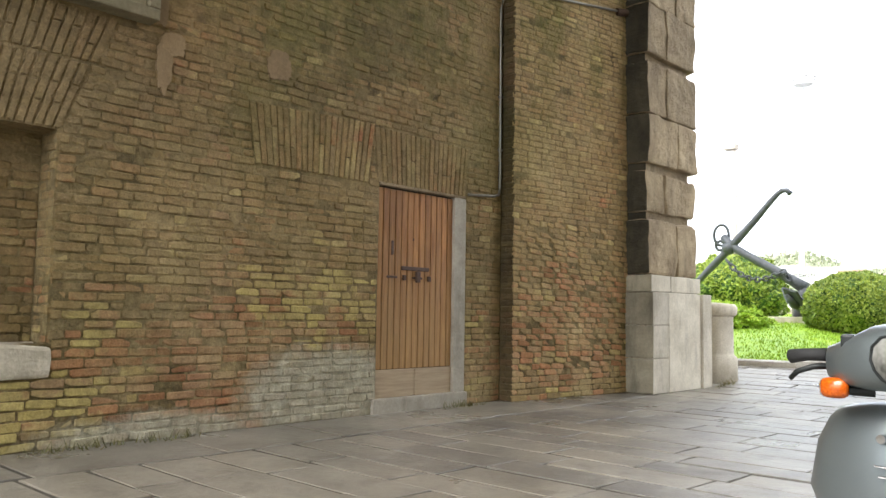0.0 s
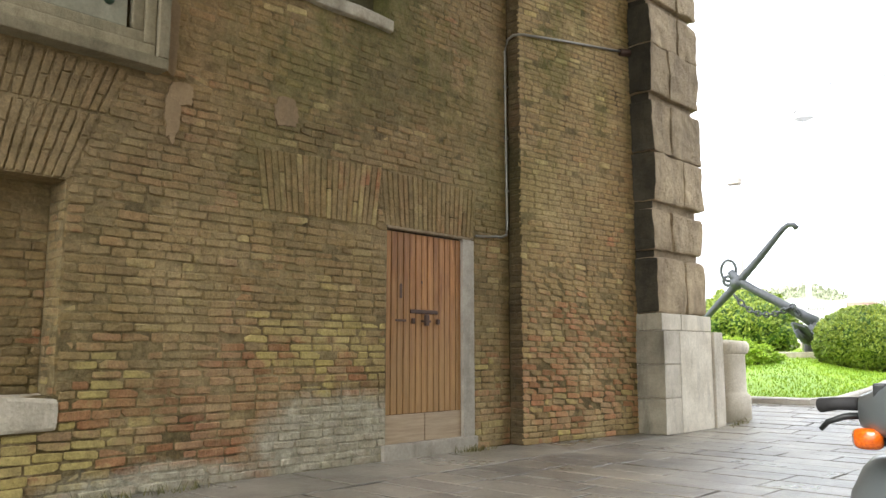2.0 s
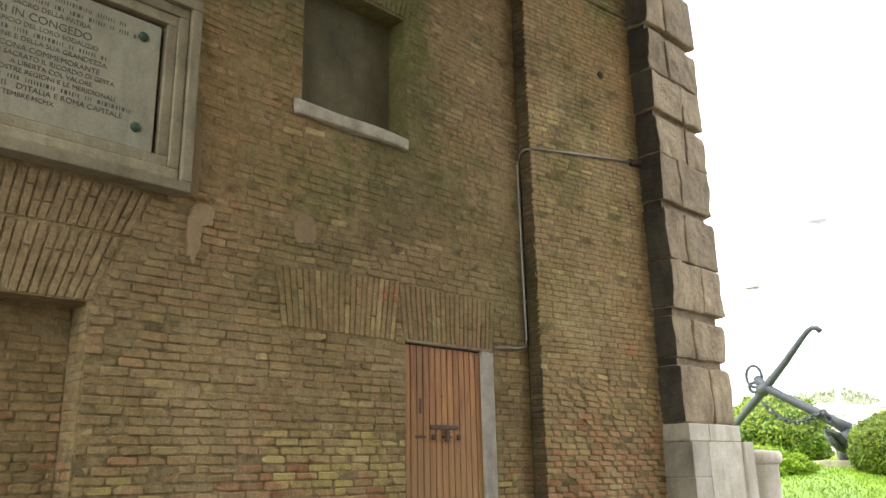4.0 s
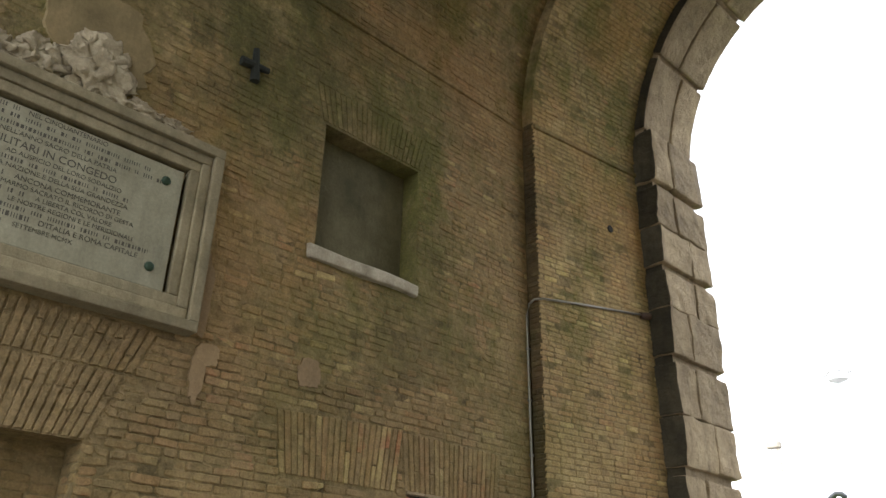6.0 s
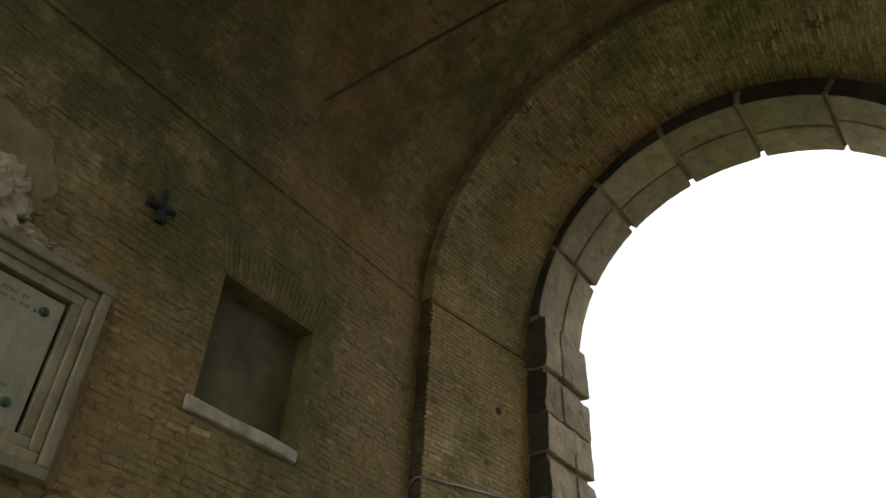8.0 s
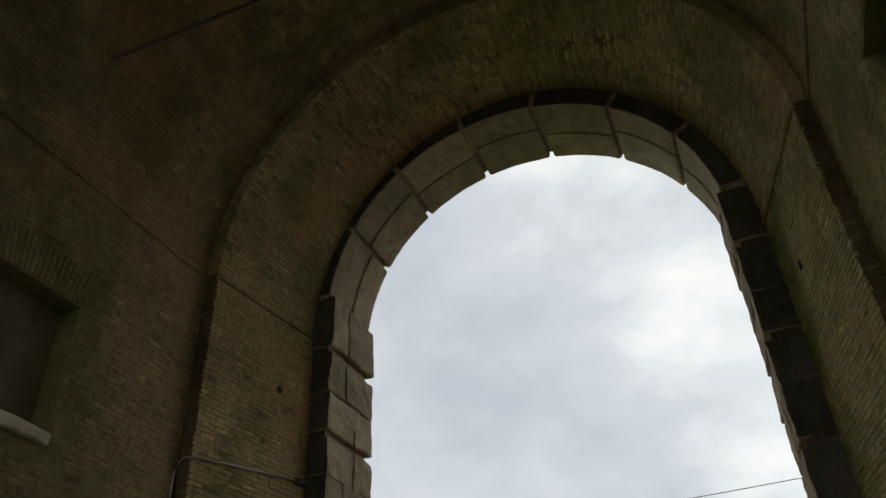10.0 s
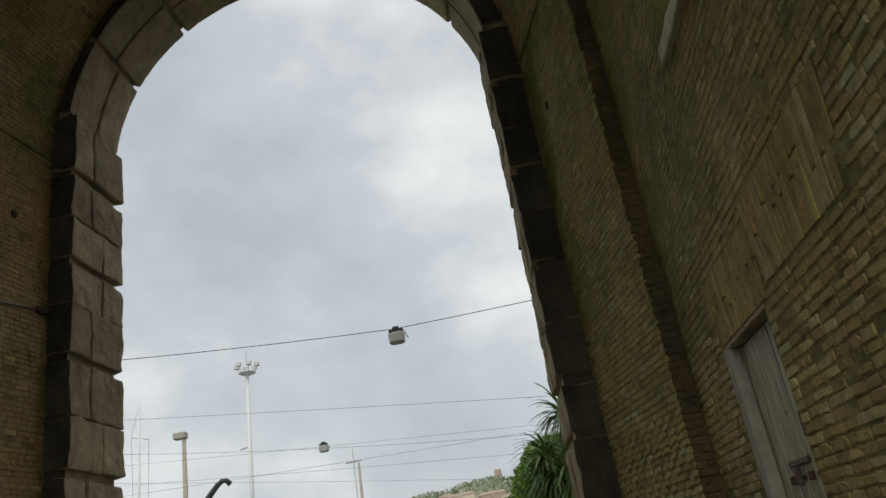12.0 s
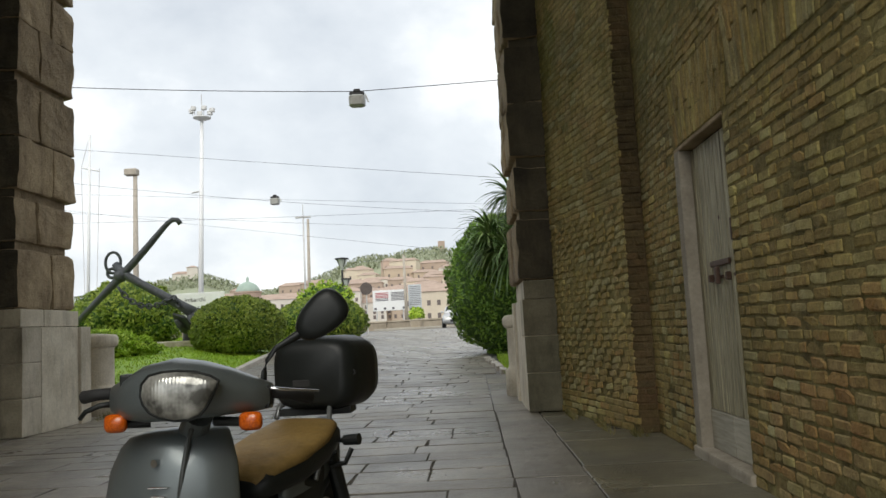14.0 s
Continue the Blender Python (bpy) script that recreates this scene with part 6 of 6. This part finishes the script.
CHROME = plain("chrome", (0.62, 0.62, 0.62), 0.18, 1.0, 0.05)
SEAT_TAN = stone_material("worn_tan_seat_cover", (0.20, 0.125, 0.035), (0.34, 0.225, 0.075), 0.25, 5.0, 0.6, False)
REFLECT = Mat("headlight_glass", 0.12, 0.45, 0.6)
REFLECT.color(REFLECT.ramp(REFLECT.noise(11, 3), (0.38, (0.10, 0.10, 0.09)), (0.66, (0.52, 0.52, 0.48))))
rib = REFLECT.node("ShaderNodeTexWave", Vector=REFLECT.geo.outputs["Position"], Scale=26.0)
REFLECT.bump(rib.outputs[1], 0.12, 0.003)
REFLECT = REFLECT.m

SO = Vector((-0.79, 3.42, 0.0))
TURN = radians(-17)
REAR, SIDE = Vector((-math.sin(TURN), math.cos(TURN), 0)), Vector((math.cos(TURN), math.sin(TURN), 0))
S = lambda a, b, c: SO + SIDE * a + REAR * b + Vector((0, 0, c))
scooter = thing("scooter", SO, "grey scooter with tan seat and black top box, parked on paving", "scooter")
UP = (0, 0, 1)
# leg shield: a bowed panel that tapers to the floor
rings = []
for z, w, b, th in ((0.22, 0.13, 0.10, 0.05), (0.35, 0.235, 0.03, 0.06), (0.55, 0.292, -0.02, 0.07), (0.70, 0.272, 0.00, 0.07), (0.78, 0.238, 0.02, 0.068), (0.815, 0.212, 0.04, 0.06), (0.832, 0.16, 0.06, 0.045), (0.838, 0.10, 0.07, 0.02)):
    out = []
    for k in range(28):
        w_ = 2 * math.pi * (k + 0.5) / 28
        a = math.cos(w_)
        bow = 0.11 * (a * a)
        out.append(S(w * math.copysign(abs(a) ** 0.75, a) - 0.018, b + bow + th * math.sin(w_) * 0.6, z + 0.015 * a))
    rings.append(out)
shield = part("leg_shield", loft(rings), GREY_PAINT, scooter, smooth=True)
part("centre_crease", tube([S(0.135, 0.012, 0.845), S(0.130, -0.004, 0.80), S(0.118, -0.020, 0.70), S(0.098, -0.040, 0.55), S(0.06, 0.000, 0.35)], 0.009, 8), plain("dark_seam", (0.05, 0.055, 0.053), 0.4), shield)
part("badge", rod(bmesh.new(), S(0.022, -0.030, 0.735), S(0.022, -0.050, 0.735), 0.014, 0.014, 16), CHROME, shield)
for z, w in ((0.655, 0.05), (0.625, 0.035)):
    part("badge_bar", boxed(S(0.045, -0.058, z) - Vector((w * 0.7, 0.008, 0.003)), S(0.045, -0.058, z) + Vector((w * 0.7, 0.008, 0.004)), 0.002), CHROME, shield)
# handlebar unit, turned towards the viewer
def H(px, pz, y=3.35):
    k = (y - 0.61) / 2.74
    x, z = -0.685 + (px - 315) * 0.00199, 0.955 - (pz - 705) * 0.00199 - (px - 315) * 0.00006
    return Vector((0.335 + (x - 0.335) * k, y, 1.152 + (z - 1.152) * k))


cowl = loft([ring(H(204, 704, 3.40), (0, 1, 0), UP, 0.05, 0.050, 18, 2.5), ring(H(232, 703, 3.36), (0, 1, 0), UP, 0.085, 0.076, 18, 2.6), ring(H(265, 695, 3.34), (0, 1, 0), UP, 0.12, 0.098, 18, 2.6), ring(H(315, 689, 3.34), (0, 1, 0), UP, 0.13, 0.108, 18, 2.5), ring(H(362, 690, 3.35), (0, 1, 0), UP, 0.12, 0.098, 18, 2.5), ring(H(410, 694, 3.38), (0, 1, 0), UP, 0.09, 0.080, 18, 2.4), ring(H(450, 700, 3.41), (0, 1, 0), UP, 0.06, 0.060, 18, 2.3), ring(H(478, 702, 3.44), (0, 1, 0), UP, 0.04, 0.045, 18, 2.2)])
cowl_ob = part("headset_cowl", cowl, GREY_PAINT, scooter, smooth=True)
lens = []
OUTLINE = [(247, 700), (250, 680), (262, 666), (285, 660), (315, 658), (345, 660), (372, 668), (386, 676), (380, 690), (372, 706), (362, 722), (350, 735), (332, 742), (305, 743), (280, 738), (262, 728), (252, 715)]
for s_, y in ((1.04, 3.27), (1.0, 3.222), (0.9, 3.206), (0.66, 3.196), (0.3, 3.190)):
    lens.append([H(315 + (a - 315) * s_, 702 + (b - 702) * s_, y) for a, b in OUTLINE])
head = part("headlight", loft(lens), REFLECT, scooter, "clear ribbed headlight glass", True)
part("headlight_rim", tube([p + Vector((0, 0.0, 0)) for p in lens[1]], 0.006, 6, True), BLACK_PLASTIC, head)
for px, y0 in ((203, 3.34), (440, 3.34)):
    s = -1 if px < 300 else 1
    ind = part("indicator", loft([ring(H(px - s * 4, 745, y0 + 0.05), (1, 0, 0), UP, 0.030, 0.024, 16, 3.5), ring(H(px, 746, y0 + 0.02), (1, 0, 0), UP, 0.041, 0.032, 16, 3.5), ring(H(px, 746, y0 - 0.02), (1, 0, 0), UP, 0.041, 0.032, 16, 3.5), ring(H(px, 746, y0 - 0.04), (1, 0, 0), UP, 0.030, 0.022, 16, 3.0)]), AMBER, scooter, "amber turn signal", True)
    part("indicator_stem", rod(bmesh.new(), H(px - s * 16, 747, y0 + 0.02), H(px - s * 62, 745, y0 + 0.05), 0.016, 0.018, 10), BLACK_PLASTIC, ind)
part("steering_stem", rod(bmesh.new(), H(350, 735, 3.42), S(0.0, 0.14, 0.72), 0.05, 0.055, 16), GREY_PAINT, scooter)
for nm, pts in (("grip", [H(200, 694, 3.42), H(170, 696, 3.44), H(148, 700, 3.46)]), ("grip", [H(470, 697, 3.45), H(505, 700, 3.52), H(545, 708, 3.60)])):
    part(nm, tube(pts, [0.022, 0.021, 0.024], 12), RUBBER, scooter, "black rubber grip", True)
part("brake_lever", tube([H(200, 712, 3.38), H(175, 715, 3.37), H(150, 725, 3.37), H(140, 737, 3.38)], [0.011, 0.010, 0.009, 0.008], 8), BLACK_PLASTIC, scooter, smooth=True)
part("brake_lever", tube([H(470, 690, 3.42), H(500, 693, 3.45), H(560, 697, 3.53)], [0.008, 0.006, 0.004], 8), CHROME, scooter, "silver brake lever", True)
part("brake_reservoir", boxed(H(210, 690, 3.30), H(243, 660, 3.36), 0.008, 2), BLACK_PLASTIC, scooter)
part("switch_box", boxed(H(448, 726, 3.40), H(482, 682, 3.47), 0.012, 2), BLACK_PLASTIC, scooter)
# mirror
mst = part("mirror_stem", tube([H(462, 700, 3.44), H(466, 662, 3.44), H(472, 642, 3.45), H(488, 622, 3.46), H(520, 604, 3.47), H(540, 592, 3.475)], [0.015, 0.011, 0.009, 0.010, 0.016, 0.018], 8), BLACK_PLASTIC, scooter, smooth=True)
ax = (H(610, 525) - H(535, 590)).normalized()
ay = Vector((ax.z, 0, -ax.x))
mc = lambda k, y: H(568 + k, 568 - k * 0.5, y)
mir = []
for y, s in ((3.44, 0.6), (3.45, 0.92), (3.475, 1.0), (3.495, 0.95)):
    out = []
    for k in range(28):
        w = 2 * math.pi * k / 28
        a, b = math.cos(w), math.sin(w)
        out.append(mc(0, y) + ax * (0.107 * s * math.copysign(abs(a) ** 0.8, a)) + ay * (0.070 * s * math.copysign(abs(b) ** 0.8, b) * (1.0 + 0.26 * a)))
    mir.append(out)
part("mirror", loft(mir), BLACK_PLASTIC, scooter, "black oval mirror seen from its back", True)
# floor, rear body, seat
part("floorboard", loft([ring(S(0, 0.12, 0.27), SIDE, UP, 0.15, 0.05, 16, 4), ring(S(0, 0.48, 0.27), SIDE, UP, 0.16, 0.05, 16, 4)]), BLACK_PLASTIC, scooter)
# tail body in black: the shadow under the seat put into its colour
part("tail_body", loft([ring(S(0.02, 0.40, 0.38), SIDE, UP, 0.10, 0.16, 20, 3), ring(S(0.02, 0.55, 0.42), SIDE, UP, 0.15, 0.16, 20, 3), ring(S(0.02, 0.85, 0.50), SIDE, UP, 0.165, 0.16, 20, 3), ring(S(0.02, 1.12, 0.60), SIDE, UP, 0.13, 0.12, 20, 3), ring(S(0, 1.25, 0.68), SIDE, UP, 0.06, 0.06, 20, 3)]), BLACK_PLASTIC, scooter, smooth=True)
part("side_panel", loft([ring(S(0.165, 0.62, 0.50), REAR, UP, 0.10, 0.05, 16, 3), ring(S(0.18, 0.80, 0.58), REAR, UP, 0.16, 0.09, 16, 3), ring(S(0.15, 1.0, 0.66), REAR, UP, 0.12, 0.05, 16, 3)]), GREY_PAINT, scooter, smooth=True)
def seat_ring(b, z, w, h):
    return ring(S(0.055, b, z - 0.04), SIDE, UP, w * 1.18, h, 22, 3.0)


seat = part("seat", loft([seat_ring(0.34, 0.60, 0.09, 0.03), seat_ring(0.38, 0.615, 0.15, 0.06), seat_ring(0.60, 0.64, 0.178, 0.075), seat_ring(0.80, 0.68, 0.178, 0.075), seat_ring(0.97, 0.725, 0.15, 0.065), seat_ring(1.04, 0.73, 0.10, 0.04)]), BLACK_PLASTIC, scooter, "black seat sides", True)
part("seat_cover", loft([seat_ring(0.35, 0.63, 0.10, 0.02), seat_ring(0.40, 0.66, 0.145, 0.034), seat_ring(0.60, 0.69, 0.174, 0.040), seat_ring(0.80, 0.732, 0.174, 0.040), seat_ring(0.95, 0.772, 0.145, 0.034), seat_ring(1.01, 0.765, 0.11, 0.02)]), SEAT_TAN, seat, "worn tan cover", True)
part("grab_rail", tube([S(-0.12, 1.0, 0.76), S(-0.125, 1.04, 0.81), S(-0.08, 1.06, 0.835), S(0.08, 1.06, 0.835), S(0.15, 1.03, 0.81), S(0.185, 0.95, 0.74), S(0.195, 0.86, 0.64), S(0.195, 0.78, 0.52)], 0.013, 8), plain("grey_rail", (0.25, 0.26, 0.26), 0.35, 0.7), scooter, smooth=True)
part("rack", boxed(S(-0.12, 1.02, 0.765), S(0.16, 1.30, 0.80)), BLACK_PLASTIC, scooter)
bx = lambda b, w, h, zc, p=4.5: ring(S(0.062, b, zc + 0.008), SIDE, UP, w * 0.93, h, 28, p)
tb = part("top_box", loft([bx(1.00, 0.17, 0.125, 0.955), bx(1.02, 0.212, 0.162, 0.955, 3.6), bx(1.10, 0.232, 0.178, 0.955, 3.4), bx(1.28, 0.232, 0.178, 0.955, 3.4), bx(1.37, 0.21, 0.16, 0.955, 3.4), bx(1.39, 0.16, 0.12, 0.955)]), BLACK_PLASTIC, scooter, "black plastic top box", True)
part("lid_seam", tube(ring(S(0.062, 1.06, 0.963), SIDE, UP, 0.214, 0.012, 24, 6), 0.005, 6, True), RUBBER, tb)
part("latch", boxed(S(-0.02, 0.985, 0.90), S(0.08, 1.005, 0.94), 0.006), RUBBER, tb)
# wheels and small rear fittings
for b, r_ in ((0.02, 0.215), (1.16, 0.225)):
    c = S(0, b, r_)
    w = part("wheel", tube([c + (REAR * math.cos(a) + Vector((0, 0, 1)) * math.sin(a)) * (r_ - 0.05) for a in [2 * math.pi * k / 32 for k in range(32)]], 0.05, 12, True), TYRE, scooter, "black tyre", True)
    part("rim", rod(bmesh.new(), c - SIDE * 0.03, c + SIDE * 0.03, r_ - 0.075, r_ - 0.075, 24), STEEL, w)
part("front_mudguard", loft([ring(S(0, -0.16, 0.34), SIDE, UP, 0.05, 0.03, 14, 3), ring(S(0, -0.05, 0.43), SIDE, UP, 0.075, 0.035, 14, 3), ring(S(0, 0.12, 0.44), SIDE, UP, 0.075, 0.035, 14, 3)]), GREY_PAINT, scooter, smooth=True)
part("rear_indicator", tube([S(0.17, 0.98, 0.66), S(0.24, 0.98, 0.66), S(0.245, 0.98, 0.66), S(0.32, 0.98, 0.665)], [0.012, 0.012, 0.024, 0.026], 12), BLACK_PLASTIC, scooter)
part("rear_shock", rod(bmesh.new(), S(0.17, 0.98, 0.60), S(0.21, 1.06, 0.28), 0.035, 0.035, 12), BLACK_PLASTIC, scooter)
part("kick_start", tube([S(0.18, 0.95, 0.55), S(0.25, 0.97, 0.56), S(0.27, 1.0, 0.62)], 0.012, 8), BLACK_PLASTIC, scooter)
part("engine", loft([ring(S(0.04, 0.62, 0.30), SIDE, UP, 0.10, 0.09, 16, 3), ring(S(0.04, 1.18, 0.24), SIDE, UP, 0.12, 0.11, 16, 3)]), BLACK_PLASTIC, scooter, smooth=True)
part("stand", tube([S(-0.12, 0.62, 0.24), S(-0.19, 0.60, 0.012), S(-0.23, 0.60, 0.012)], 0.012, 8), BLACK_PLASTIC, scooter)

# ---- single bricks of the walls ----
single_bricks(LEFT_SINGLE, lambda u, v, d: Matrix(((0, 0, 1, XL + d), (1, 0, 0, u), (0, 1, 0, v), (0, 0, 0, 1))), wall_left, BRICK)
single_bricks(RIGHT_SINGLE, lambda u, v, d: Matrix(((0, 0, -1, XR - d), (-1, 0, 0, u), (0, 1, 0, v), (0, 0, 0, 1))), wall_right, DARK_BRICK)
single_bricks(BAND_L, lambda u, v, d: Matrix(((SKEW_L, 0, 1, XL + STEP + skew_left(u) + d), (1, 0, 0, u), (0, 1, 0, v), (0, 0, 0, 1))), band_left, DAYLIT_BRICK)
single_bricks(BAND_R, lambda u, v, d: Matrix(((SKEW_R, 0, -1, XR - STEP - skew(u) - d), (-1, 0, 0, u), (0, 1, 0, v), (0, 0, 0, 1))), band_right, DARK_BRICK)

# ---- paving, laid in rows across the passage ----
paving = thing("paving", (-2.2, 6, 0), "worn grey stone paving in staggered rows, damp", "paving", "", "structure")
SLAB_MESHES = []
for k in range(12):
    rk = random.Random(200 + k)
    p = Pieces(lambda u, v, d: (u, v, d))
    j = lambda s: rk.uniform(-s, s)
    p.add([(-0.5 + j(0.012), -0.5 + j(0.03)), (0.5 + j(0.012), -0.5 + j(0.03)), (0.5 + j(0.012), 0.5 + j(0.03)), (-0.5 + j(0.012), 0.5 + j(0.03))], 0.0, -0.06, 0.003)
    SLAB_MESHES.append(mesh_of("paving_slab", p.v, p.q, PAVING if k < 6 else DAMP_SHADED))
rest = Pieces(PAVE_F)
damp_rest = Pieces(PAVE_F)
rp = random.Random(31)
count = 0


def slab(x0, x1, y0, y1, damp=False):
    global count
    g, k = rp.uniform(0.007, 0.018), rp.uniform(0.010, 0.027)
    x0, x1, y0, y1 = x0 + g, x1 - g, y0 + k, y1 - k
    if x1 - x0 < 0.05:
        return
    lift = rp.gauss(0, 0.0016)
    if y1 < 12.4 and y0 > 3.0 and count < 300:
        ob = link(new("paving_slab", SLAB_MESHES[count % 6 + (6 if damp else 0)]), paving)
        ob.matrix_basis = pose((x0 + x1) / 2, (y0 + y1) / 2, lift, rp.gauss(0, 0.16), rp.gauss(0, 0.12), rp.gauss(0, 0.6)) @ Matrix.Diagonal((x1 - x0, y1 - y0, 1, 1))
        count += 1
    else:
        e = lambda: rp.uniform(-0.012, 0.012)
        (damp_rest if damp else rest).add([(x0 + e(), y0 + e()), (x1 + e(), y0 + e()), (x1 + e(), y1 + e()), (x0 + e(), y1 + e())], lift, -0.05, 0.004)


def strip(xa, xb, ya, yb, la, lb, damp=False):
    y = ya
    while y < yb:
        L = rp.uniform(la, lb)
        slab(xa, xb, y, min(y + L, yb), damp)
        y += L


strip(XL - 0.1, XL + 0.95, -3.0, Y2 + 0.0, 0.9, 1.5)
strip(0.60, 1.16, -3.0, 17.0, 0.9, 1.6)
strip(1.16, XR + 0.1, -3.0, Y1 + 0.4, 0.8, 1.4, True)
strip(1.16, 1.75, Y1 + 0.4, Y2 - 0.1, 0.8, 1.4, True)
y = -3.0
row = 0
while y < 48:
    h = rp.uniform(0.36, 0.50)
    left = XL + 0.97 if y < Y2 - 0.2 else (AC - PR - 0.05 if y < Y3 + 0.3 else kerb_x(y) if y > 15.4 else -9.5)
    right = 0.60 if y < 17 else (0.85 if y < 30 else 5.0)
    x = left
    while x < right:
        w = rp.uniform(0.55, 1.15)
        if x + w > right - 0.25:
            w = right - x
        slab(x, x + w, y, y + h)
        x += w
    y += h
tagged(part("more_slabs", (rest.v, rest.q), PAVING, paving), kind="stuff")
tagged(part("damp_slabs", (damp_rest.v, damp_rest.q), DAMP_SHADED, paving), kind="stuff")
part("bedding", ([(XL - 0.2, -3.2, -0.008), (XR + 0.2, -3.2, -0.008), (XR + 0.2, 12.45, -0.008), (XL - 0.2, 12.45, -0.008)], [(0, 1, 2, 3)]), JOINT, paving)
